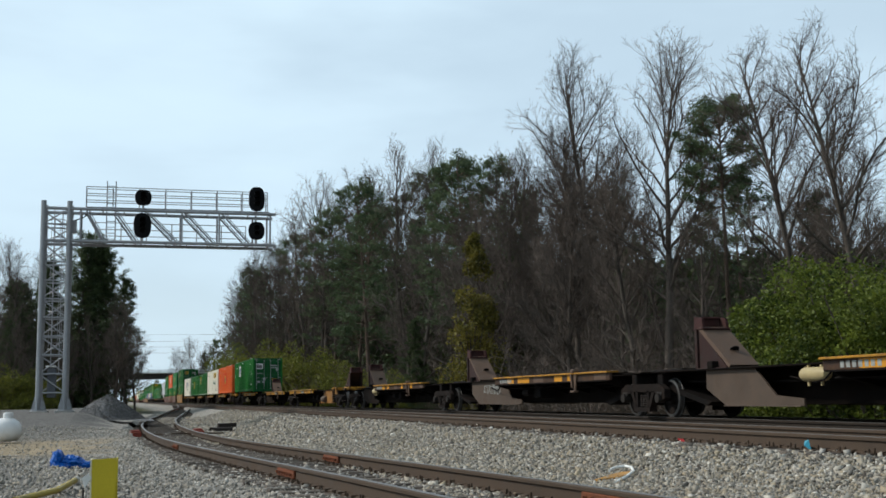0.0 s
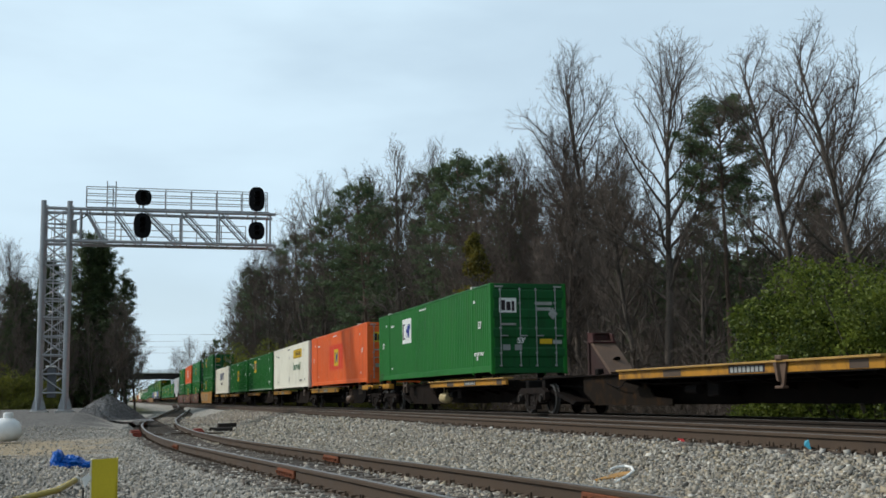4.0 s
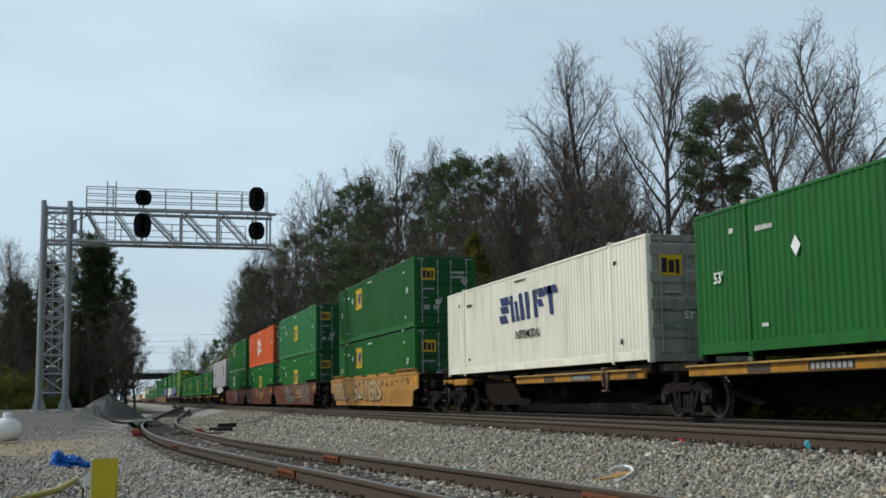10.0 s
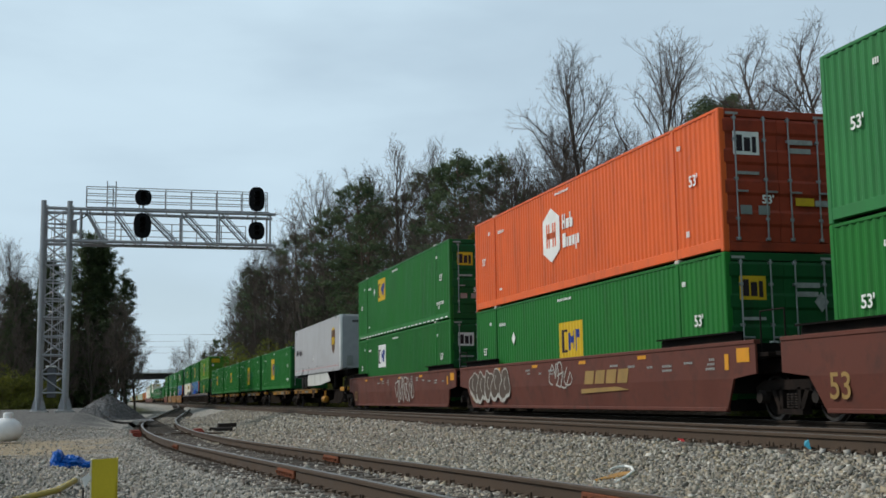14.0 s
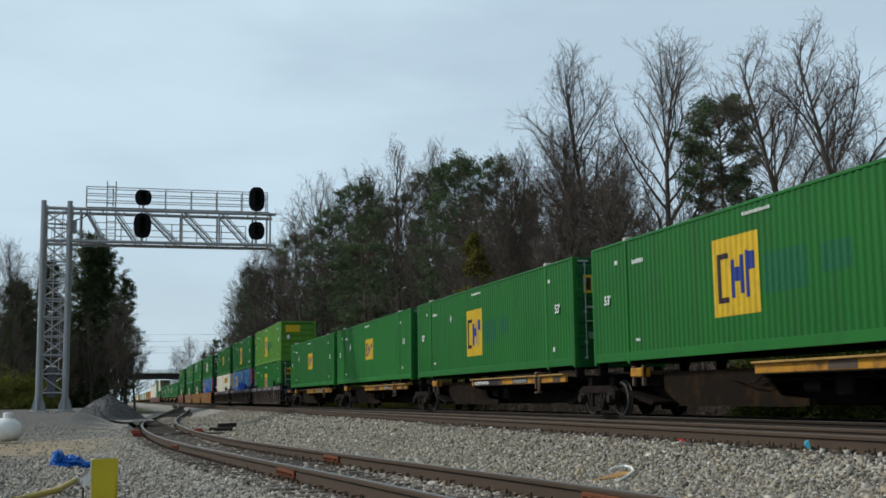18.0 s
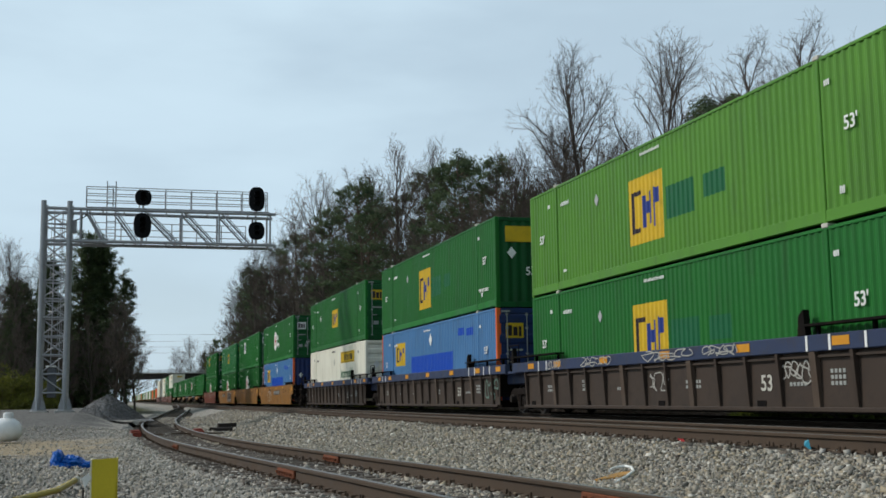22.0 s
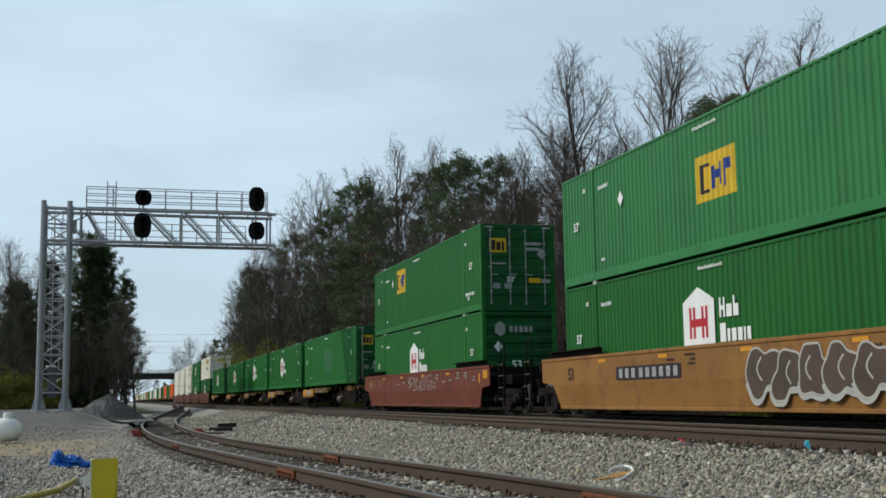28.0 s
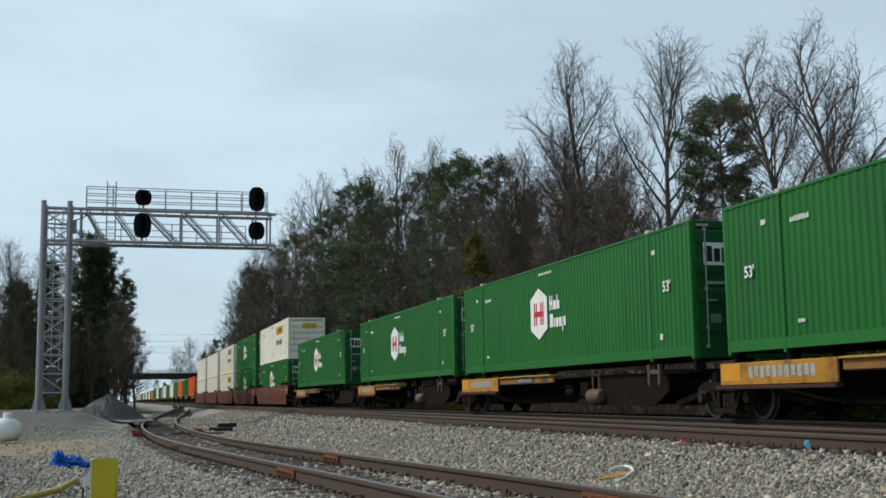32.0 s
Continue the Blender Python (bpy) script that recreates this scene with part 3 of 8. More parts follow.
def ribs(y0, y1):
    ys = [y0, y1]
    k = int(y0 / 0.205) - 1
    while k * 0.205 < y1:
        ys += [y for y in (k * 0.205 + d * 0.205 for d in (0.0, 0.27, 0.5, 0.77)) if y0 + 1e-4 < y < y1 - 1e-4]
        k += 1
    return sorted(ys)


def ribbed(y0, y1, z0, z1, side=-1, lift=0.0, skew=0.0, flat=False):
    """A stretch of pressed wall, or paint laid on it (lift), on the side -1 or +1. skew slants its ends."""
    g = Geo()
    ys = ribs(y0, y1)
    v = []
    for y in ys:
        x = side * (CW / 2 - 0.012 - (0 if flat else depth(y)) + lift)
        v += [(x, y, z0), (x, y - skew, z1)]
    return g.add(v, [(2 * i, 2 * i + 2, 2 * i + 3, 2 * i + 1) for i in range(len(ys) - 1)])


def merge(*geos):
    g = Geo()
    for q in geos:
        n = len(g.v)
        g.v += q.v
        g.f += [tuple(i + n for i in f) for f in q.f]
        g.s += q.s
    return g


def wall(side):
    return merge(ribbed(0.12, 1.93, 0.2, CH - 0.06, side), ribbed(2.03, 14.12, 0.2, CH - 0.06, side), ribbed(14.22, CL - 0.12, 0.2, CH - 0.06, side))


def smooth_wall(side):
    return merge(*[ribbed(a, b, 0.2, CH - 0.06, side, flat=True) for a, b in ((0.12, 1.93), (2.03, 14.12), (14.22, CL - 0.12))])


def door_leaf():
    out = [(0.05, 0.0), (0.0, 0.0)]
    for k in range(4):
        z = 0.30 + k * 0.62
        out += [(0.0, z), (-0.03, z + 0.06), (-0.03, z + 0.28), (0.0, z + 0.34)]
    return Geo().prism(out + [(0.0, 2.5), (0.05, 2.5)], "x", -0.6, 0.6)


def lock_rod():
    g = Geo().tube((0, -0.055, 0.02), (0, -0.055, 2.54), 0.017, n=8)
    for z in (0.05, 0.45, 1.25, 2.05, 2.48):
        g.box(-0.04, 0.04, -0.07, 0.0, z - 0.03, z + 0.03, 0.006)
    g.box(-0.02, 0.24, -0.085, -0.06, 0.98, 1.02, 0.006)
    return g


def nose_wall(across=False):
    g = Geo()
    if across:
        z = 0.2
        v = []
        zs = []
        while z < CH - 0.12:
            zs += [(z, 0.02), (z + 0.16, 0.02), (z + 0.21, 0.06), (z + 0.37, 0.06)]
            z += 0.42
        zs = [(a, b) for a, b in zs if a < CH - 0.1]
        for a, b in zs:
            v += [(-1.22, b, a), (1.22, b, a)]
        g.add(v, [(2 * i, 2 * i + 1, 2 * i + 3, 2 * i + 2) for i in range(len(zs) - 1)])
        g.box(-1.24, 1.24, 0.065, 0.09, 0.1, CH - 0.05)
        return g
    v = []
    xs = [x * 1.0 for x in np.linspace(-1.2, 1.2, 49)]
    for i, x in enumerate(xs):
        d = 0.02 + 0.035 * (1 if i % 6 in (3, 4) else 0.5 if i % 6 in (2, 5) else 0)
        v += [(x, d, 0.2), (x, d, CH - 0.1)]
    g.add(v, [(2 * i, 2 * i + 2, 2 * i + 3, 2 * i + 1) for i in range(len(xs) - 1)])
    return g


def text_on(text, y, z, h, material, parent, name, label="", lift=0.012, x=None, face="side"):
    """Lettering on the west side (reading towards -y) or on the end that faces south."""
    k = ("txt" + text, h, material.name)
    if k not in MESHES:
        MESHES[k] = lettering(text, h, material, 1.5)
    ob = part(name, MESHES[k], material, parent, label)
    if face == "side":
        ob.matrix_basis = Matrix.Translation(((-CW / 2 - lift) if x is None else x, y, z)) @ Matrix.Rotation(radians(-90), 4, "Z")
    else:
        ob.matrix_basis = Matrix.Translation((x, y, z))
    return ob


def bars(parent, y, z, n, w, h, material, name="marking", gap=0.35, seed=0):
    """A row of plain bars where small writing cannot be told; it runs towards -y from y."""
    key = f"bars{n}_{w}_{h}_{seed}"

    def make():
        r = random.Random(seed)
        g = Geo()
        for i in range(n):
            a = i * w * (1 + gap)
            hh = h * r.choice((1, 1, 0.9, 0.8))
            g.box(-0.004, 0.004, -a - w, -a, 0, hh)
        return g
    ob = piece(name, key, make, material, parent)
    ob.matrix_basis = Matrix.Translation((-CW / 2 - 0.002, y, z))
    return tagged(ob, kind="stuff") or ob


def diamond(parent, y, z, s=0.15, material=None):
    ob = piece("placard_holder", f"diamond{s}", lambda: Geo().prism([(0, -s * 1.25), (s, 0), (0, s * 1.25), (-s, 0)], "x", -0.006, 0.006), material or M_WHITE, parent, "pale diamond placard holder")
    ob.matrix_basis = Matrix.Translation((-CW / 2 - 0.004, y, z))
    return ob


def logo_panel(c, y0, y1, z0, z1, ground=None, ghost=False):
    """The square yellow panel with its dark and blue figures, as plain shapes, on the ribs."""
    ground = ground or M_SIGN_YELLOW
    p = piece("logo_panel", f"panel{y0}_{y1}_{z0}_{z1}", lambda: ribbed(y0, y1, z0, z1, -1, 0.004), ground, c, "square painted panel")
    w, h = y1 - y0, z1 - z0
    # dark block with two notches, a slanted blue pair and a blue hook
    def dark():
        a = y1 - 0.10 * w
        b = y1 - 0.34 * w
        return merge(ribbed(a - 0.09 * w, a, z0 + 0.17 * h, z1 - 0.2 * h, -1, 0.008),
                     ribbed(b, a - 0.09 * w, z0 + 0.17 * h, z0 + 0.24 * h, -1, 0.008),
                     ribbed(b - 0.02 * w, a - 0.09 * w, z1 - 0.27 * h, z1 - 0.2 * h, -1, 0.008))

    def blue():
        def bar(u, v, lo, hi):      # across the panel from u to v, between two heights, as shares of it
            return ribbed(y1 - v * w, y1 - u * w, z0 + lo * h, z0 + hi * h, -1, 0.008)
        return merge(bar(0.42, 0.50, 0.22, 0.70), bar(0.50, 0.60, 0.42, 0.60), bar(0.60, 0.67, 0.26, 0.74), bar(0.71, 0.78, 0.20, 0.78), bar(0.78, 0.90, 0.54, 0.76))
    piece("logo_figure", f"dark{y0}_{y1}_{z0}_{z1}", dark, M_LETTER_DARK, p, "dark figure")
    piece("logo_figure", f"blue{y0}_{y1}_{z0}_{z1}", blue, M_LETTER_BLUE, p, "blue figure")


def hex_logo(c, y0=8.3, y1=9.6, z0=0.85, z1=2.3, figure=None, words=None):
    """The tall white hexagon with its barred figure, and the two lines beside it as plain blocks."""
    figure = figure or M_RED
    words = words or M_WHITE
    m, h = (y0 + y1) / 2, z1 - z0
    p = part("logo_panel", shared(f"hex{y0}{z0}", lambda: Geo().prism([(y0, z0 + 0.2 * h), (m, z0), (y1, z0 + 0.2 * h), (y1, z1 - 0.2 * h), (m, z1), (y0, z1 - 0.2 * h)], "x", -CW / 2 - 0.006, -CW / 2 + 0.004), M_WHITE), M_WHITE, c, "tall white hexagon")
    g = lambda: merge(*[Geo().box(-CW / 2 - 0.010, -CW / 2 - 0.002, a, a + 0.09, z0 + 0.28 * h, z1 - 0.28 * h) for a in (y0 + 0.27, y0 + 0.43, y1 - 0.52, y1 - 0.36)],
                      Geo().box(-CW / 2 - 0.010, -CW / 2 - 0.002, y0 + 0.3, y1 - 0.3, z0 + 0.44 * h, z0 + 0.55 * h))
    piece("logo_figure", f"hexfig{y0}{z0}", g, figure, p, "barred figure")

    def blocks():
        q = Geo()
        for rows, zb in ((((0.06, 0.0, 0.27), (0.09, 0.10, 0.16), (0.06, 0.0, 0.27), (0.20, 0.0, 0.17), (0.06, 0.0, 0.27), (0.13, 0.0, 0.16)), 0.53), (((0.22, 0.0, 0.25), (0.10, 0.0, 0.17), (0.17, 0.0, 0.17), (0.16, 0.0, 0.17), (0.06, -0.09, 0.17), (0.12, 0.0, 0.17)), 0.20)):
            y = y0 - 0.2
            for k, (w, lo, hi) in enumerate(rows):
                q.box(-CW / 2 - 0.006, -CW / 2 + 0.004, y - w, y, z0 + (zb + lo) * h, z0 + (zb + hi) * h)
                y -= w + (0.0 if zb > 0.5 and k in (0, 1, 4) else 0.06)
        return q
    piece("logo_wordmark", f"hexwords{y0}{z0}", blocks, words, c, "two lines of white blocks")


def container(paint, q, z, label, logo="panel", end="door", posts=None, marks=True, smooth=False, lift_text=True, dark_end=None, detail=True, colour="green"):
    c = thing("shipping_container", label, "container", group="containers on the train")
    posts = posts or paint
    for side in (-1, 1) if detail else (-1,):
        key = f"wall{side}{smooth}"
        piece("side_wall", key, (lambda s=side: smooth_wall(s)) if smooth else (lambda s=side: wall(s)), paint, c)
    piece("roof", "roof", lambda: Geo().box(-CW / 2 + 0.03, CW / 2 - 0.03, 0.05, CL - 0.05, CH - 0.06, CH - 0.012, 0.006), paint, c)
    piece("floor", "floor", lambda: Geo().box(-CW / 2 + 0.06, CW / 2 - 0.06, 0.08, CL - 0.05, 0.1, 0.2), M_UNDER, c)
    for side in (-1, 1) if detail else (-1,):
        s = side
        piece("bottom_rail", f"brail{s}", lambda: merge(Geo().box(min(s * 1.265, s * 1.29), max(s * 1.265, s * 1.29), 0.1, CL - 0.1, 0.07, 0.27, 0.006), Geo().box(min(s * 1.16, s * 1.27), max(s * 1.16, s * 1.27), 0.1, CL - 0.1, 0.07, 0.09)), paint, c)
        piece("top_rail", f"trail{s}", lambda: Geo().box(min(s * 1.23, s * 1.292), max(s * 1.23, s * 1.292), 0.1, CL - 0.1, CH - 0.065, CH - 0.002, 0.01), paint, c)
        for y in (0.0, CL - 0.13):
            piece("corner_post", f"post{s}{y}", lambda: Geo().box(min(s * 1.15, s * 1.297), max(s * 1.15, s * 1.297), y, y + 0.13, 0.0, CH, 0.02), posts, c)
        for y in (1.93, 14.12):
            piece("lift_post", f"lpost{s}{y}", lambda: Geo().box(min(s * 1.24, s * 1.299), max(s * 1.24, s * 1.299), y, y + 0.10, 0.0, CH, 0.015), paint, c)
            if s < 0:
                piece("lift_casting", f"lcast{s}{y}", lambda: Geo().box(-1.31, -1.13, y - 0.04, y + 0.14, CH - 0.03, CH + 0.05, 0.012), M_CAST, c, "pale worn lifting casting")
    # green boxes take the door green that has the end's shade painted in
    back = dark_end or (M_GREEN_DOOR if paint.name in ("green_paint", "deep_green_paint", "sky_sheen_green_paint") else paint)
    piece("end_wall", "endback", lambda: Geo().box(-1.25, 1.25, CL - 0.06, CL - 0.01, 0.05, CH - 0.05), paint, c)
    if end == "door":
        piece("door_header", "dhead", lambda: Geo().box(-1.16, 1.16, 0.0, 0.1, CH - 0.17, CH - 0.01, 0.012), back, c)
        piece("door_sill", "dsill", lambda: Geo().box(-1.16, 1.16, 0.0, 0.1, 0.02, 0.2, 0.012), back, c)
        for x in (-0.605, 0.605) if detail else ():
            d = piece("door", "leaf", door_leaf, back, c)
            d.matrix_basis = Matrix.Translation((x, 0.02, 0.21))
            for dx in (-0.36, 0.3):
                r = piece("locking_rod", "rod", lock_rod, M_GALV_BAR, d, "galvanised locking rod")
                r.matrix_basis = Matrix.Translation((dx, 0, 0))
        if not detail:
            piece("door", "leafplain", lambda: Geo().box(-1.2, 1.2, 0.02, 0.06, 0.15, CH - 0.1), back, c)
        if marks and detail:
            lp = piece("end_panel", "endpanel", lambda: Geo().box(-1.0, -0.42, -0.022, -0.012, 1.95, 2.42), M_WHITE if logo == "white" else M_SIGN_YELLOW if "hex" not in logo else M_WHITE, c, "small painted panel")
            piece("end_figure", "endfig", lambda: merge(Geo().box(-0.93, -0.80, -0.03, -0.02, 2.02, 2.35), Geo().box(-0.76, -0.62, -0.03, -0.02, 2.02, 2.3), Geo().box(-0.58, -0.49, -0.03, -0.02, 2.0, 2.32)), M_LETTER_DARK, lp)
            text_on("53'", -0.03, 0.98, 0.17, M_WHITE, c, "size_mark", "white size figures", x=-0.42, face="end")
            if colour == "green":
                diamond(c, 0, 0, 0.16, M_FADED_SHADED).matrix_basis = Matrix.Translation((0.82, -0.02, 1.92)) @ Matrix.Rotation(radians(90), 4, "Z")
            piece("corner_bar", "cbars", lambda: merge(Geo().box(-1.14, -0.86, -0.012, 0.0, CH - 0.13, CH - 0.08), Geo().box(0.86, 1.14, -0.012, 0.0, CH - 0.13, CH - 0.08)), M_FADED_SHADED, c, "pale reflective bars")
            for i, (xa, za, w, h, mm) in enumerate(((0.25, 2.2, 0.55, 0.10, M_FADED_SHADED), (0.25, 2.02, 0.5, 0.10, M_FADED_SHADED), (0.35, 0.95, 0.42, 0.16, M_SIGN_YELLOW), (-0.95, 1.55, 0.5, 0.06, M_FADED_SHADED), (-0.9, 0.75, 0.25, 0.18, M_GALV_BAR), (-0.5, 0.75, 0.25, 0.18, M_GALV_BAR), (0.8, 0.95, 0.3, 0.12, M_FADED_SHADED))):
                piece("end_marking", f"emark{i}", lambda: Geo().box(xa, xa + w, -0.03, -0.016, za, za + h), mm, c)
    else:
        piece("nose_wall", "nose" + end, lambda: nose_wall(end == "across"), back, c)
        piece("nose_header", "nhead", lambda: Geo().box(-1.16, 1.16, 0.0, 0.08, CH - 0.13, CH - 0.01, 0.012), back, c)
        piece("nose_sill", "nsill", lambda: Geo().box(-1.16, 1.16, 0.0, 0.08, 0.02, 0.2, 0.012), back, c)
        if marks and detail:
            if not (logo == "blue" and end == "rib"):
                if "hex" in logo:
                    piece("end_panel", "nhex", lambda: Geo().prism([(-0.85, 2.2), (-0.68, 2.08), (-0.51, 2.2), (-0.51, 2.46), (-0.68, 2.58), (-0.85, 2.46)], "y", -0.012, 0.018), M_FADED_SHADED, c, "small pale hexagon")
                    piece("end_marking", "nwords", lambda: merge(*[Geo().box(-0.35 + k * 0.17, -0.24 + k * 0.17, -0.012, 0.018, 2.22, 2.42) for k in range(5)]), M_FADED_SHADED, c)
                else:
                    piece("end_panel", "npanel" + logo, lambda: Geo().box(-0.3, 0.7, -0.012, 0.018, 2.2, 2.5) if logo == "jb" else Geo().box(-0.95, 0.1, -0.012, 0.018, 2.1, 2.6), M_SIGN_YELLOW, c, "small painted panel")
            text_on("53", 0.0, 1.05, 0.26, M_WHITE, c, "size_mark", "white size figures", x=-0.3, face="end")
            ob = diamond(c, 0, 0)
            ob.matrix_basis = Matrix.Translation((-0.75, 0.0, 1.75)) @ Matrix.Rotation(radians(90), 4, "Z")
    if marks:
        ink = M_LETTER_DARK if colour == "cream" else M_WHITE
        if colour != "cream":
            text_on("53'", 1.3, 1.5, 0.235, ink, c, "size_mark", "size figures")
            text_on("53'", 15.4, 1.45, 0.22, ink, c, "size_mark", "size figures")
        if detail:
            bars(c, 13.8, 2.28, 9, 0.035, 0.10, ink, gap=0.9, seed=int(q))
            bars(c, 8.9, 2.64, 15, 0.035, 0.07, ink, gap=0.9, seed=3)
            bars(c, 14.75, 2.36, 3, 0.035, 0.10, ink, gap=0.6, seed=2)
            bars(c, 1.78, 2.36, 3, 0.035, 0.10, ink, gap=0.6, seed=2)
            bars(c, 1.5, 0.47, 3, 0.03, 0.13, ink, gap=0.6, seed=4)
            bars(c, 13.7, 0.5, 4, 0.035, 0.07, ink, gap=0.6, seed=4)
            if lift_text:
                text_on("TOP LIFT ONLY", 3.5 if colour == "cream" else 1.75, 0.44 if colour == "cream" else 0.62, 0.105, ink, c, "lifting_note", "stencilled lifting note")
    if logo == "panel":
        logo_panel(c, 7.3, 8.85, 1.1, 2.06)
        if detail:
            diamond(c, 12.5, 1.85)
    elif logo == "high":
        logo_panel(c, 10.3, 11.85, 1.6, 2.58)
        if detail:
            diamond(c, 12.5, 2.1, 0.13)
    elif logo == "white":
        logo_panel(c, 10.3, 11.85, 1.5, 2.5, M_WHITE)
    elif logo == "large_fore":
        logo_panel(c, 8.4, 10.15, 0.78, 2.32)
        piece("overpainted_patch", "opatch2", lambda: merge(ribbed(6.9, 8.25, 1.1, 1.85, -1, 0.003), ribbed(5.6, 6.5, 1.3, 1.8, -1, 0.003)), M_PATCH, c, "darker repainted patch")
    elif logo == "large":
        logo_panel(c, 7.85, 9.6, 0.64, 2.17)
        if detail:
            piece("overpainted_patch", "opatch", lambda: merge(ribbed(6.5, 7.75, 1.0, 1.72, -1, 0.003), ribbed(5.2, 6.1, 1.2, 1.68, -1, 0.003)), M_PATCH, c, "darker repainted patch")
            diamond(c, 11.4, 2.05, 0.12, M_GREY)
    elif logo == "hex":
        hex_logo(c)
    elif logo == "hex_orange":
        hex_logo(c, 8.6, 9.85, 0.85, 2.35, M_ORANGE)
    elif logo == "jb":
        p = piece("logo_panel", "jbpanel", lambda: ribbed(2.75, 6.35, 1.98, 2.56, -1, 0.004), M_SIGN_YELLOW, c, "long yellow panel")
        piece("logo_wordmark", "jbwords", lambda: merge(*[ribbed(a, a + 0.23, 2.12, 2.42, -1, 0.008) for a in (3.3, 3.62, 3.94, 4.4, 4.8, 5.15)], ribbed(2.95, 6.2, 2.02, 2.04, -1, 0.008), ribbed(2.95, 6.2, 2.50, 2.52, -1, 0.008)), M_LETTER_DARK, p, "row of dark blocks")
        text_on("Intermodal", 6.25, 1.22, 0.50, M_LETTER_GREEN, c, "side_lettering", "dark green lettering")
        if detail:
            diamond(c, 8.2, 2.1, 0.16, M_CAST)
            diamond(c, 8.2, 0.65, 0.16, M_CAST)
    elif logo == "swift":
        piece("logo_wordmark", "swwords", lambda: merge(*[ribbed(a, a + w, 1.5 + d, 2.3 - u, -1, 0.006, -0.18, flat=True) for a, w, d, u in ((9.55, 0.7, 0, 0.55), (9.45, 0.7, 0.3, 0.28), (9.35, 0.8, 0.55, 0.0), (8.1, 0.32, 0, 0), (8.55, 0.25, 0, 0.2), (8.95, 0.28, 0, 0), (7.6, 0.3, 0, 0), (6.95, 0.3, 0, 0), (6.4, 0.5, 0.55, 0.0), (6.5, 0.4, 0.28, 0.3), (5.75, 0.3, 0, 0), (5.4, 0.95, 0.57, 0))]), M_NAVY, c, "bold slanted blue blocks")
        text_on("INTERMODAL", 8.9, 0.98, 0.24, M_LETTER_DARK, c, "side_lettering", "dark lettering")
    elif logo == "square":
        piece("overpainted_patch", "sqpatch", lambda: ribbed(6.9, 9.2, 0.75, 2.05, -1, 0.003), M_PATCH2, c, "faded square where a sign was painted out")
    elif logo == "orange_panel":
        piece("logo_panel", "opanel", lambda: ribbed(6.3, 10.1, 0.85, 2.2, -1, 0.003), M_REDPATCH, c, "brighter red-orange square")
        logo_panel(c, 7.5, 8.7, 1.05, 1.95)
    elif logo == "blue":
        logo_panel(c, 12.0, 13.6, 1.45, 2.4)
        piece("logo_panel", "bluepatch", lambda: ribbed(5.0, 10.95, 0.85, 1.75, -1, 0.004), M_COBALT, c, "long cobalt blue patch")
        piece("logo_panel", "bluepatch2", lambda: merge(ribbed(3.6, 4.3, 2.25, 2.5, -1, 0.004), ribbed(2.6, 3.3, 2.2, 2.45, -1, 0.004)), M_COBALT, c, "small cobalt blue patch")
        diamond(c, 7.9, 2.3, 0.2)
    if colour == "white_tape" and detail:
        for k in range(25):
            piece("reflective_tape", "tape", lambda: Geo().box(-CW / 2 - 0.006, -CW / 2 + 0.002, 0, 0.34, 0.09, 0.14), M_WHITE, c).matrix_basis = Matrix.Translation((0, 0.3 + k * 0.62, 0))
    c.matrix_basis = Matrix.Translation((TRAIN_X, q, z))
    RIDERS.append((c, q, z))
    return c


# faded white stencil, dimmed so the colour also holds the shade on box ends
M_FADED_SHADED = mat("faded_shaded_stencil", (0.32, 0.33, 0.31), 0.6, vary=0.25, scale=9, bump=0.02)
M_CAST = mat("worn_casting", (0.5, 0.48, 0.42), 0.6, vary=0.2, bump=0.05)
M_PATCH = mat("green_repaint", (0.009, 0.115, 0.042), 0.45, vary=0.1, bump=0.04)
M_PATCH2 = mat("faded_green_patch", (0.035, 0.15, 0.06), 0.5, vary=0.12, bump=0.04)
M_REDPATCH = mat("red_orange_repaint", (0.66, 0.06, 0.025), 0.45, vary=0.08, bump=0.04)

# ---------------------------------------------------------------- the train: trucks
AXLES = []            # wheelsets, which turn


def side_frame(s):
    """Cast side frame of a three-piece truck, with its two windows."""
    x0, x1 = (s * 0.93, s * 1.08) if s > 0 else (s * 1.08, s * 0.93)
    g = Geo()
    g.prism([(-1.12, 0.62), (-1.12, 0.42), (-0.98, 0.38), (-0.80, 0.50), (-0.55, 0.56), (0.55, 0.56), (0.80, 0.50), (0.98, 0.38), (1.12, 0.42), (1.12, 0.62), (0.85, 0.74), (-0.85, 0.74)], "x", x0, x1)
    g.prism([(-0.62, 0.58), (-0.48, 0.58), (-0.26, 0.18), (-0.36, 0.14)], "x", x0, x1)
    g.prism([(0.62, 0.58), (0.36, 0.14), (0.26, 0.18), (0.48, 0.58)], "x", x0, x1)
    g.prism([(-0.4, 0.12), (0.4, 0.12), (0.4, 0.22), (-0.4, 0.22)], "x", x0 - 0.02, x1 + 0.02)
    g.box(x0, x1, -0.34, -0.24, 0.2, 0.6)
    g.box(x0, x1, 0.24, 0.34, 0.2, 0.6)
    return g


def springs(s):
    g = Geo()
    for y in (-0.13, 0.0, 0.13):
        for k in range(6):
            z = 0.24 + k * 0.045
            g.tube((s * 0.99, y, z), (s * 0.99, y, z + 0.026), 0.066, n=10)
    return g


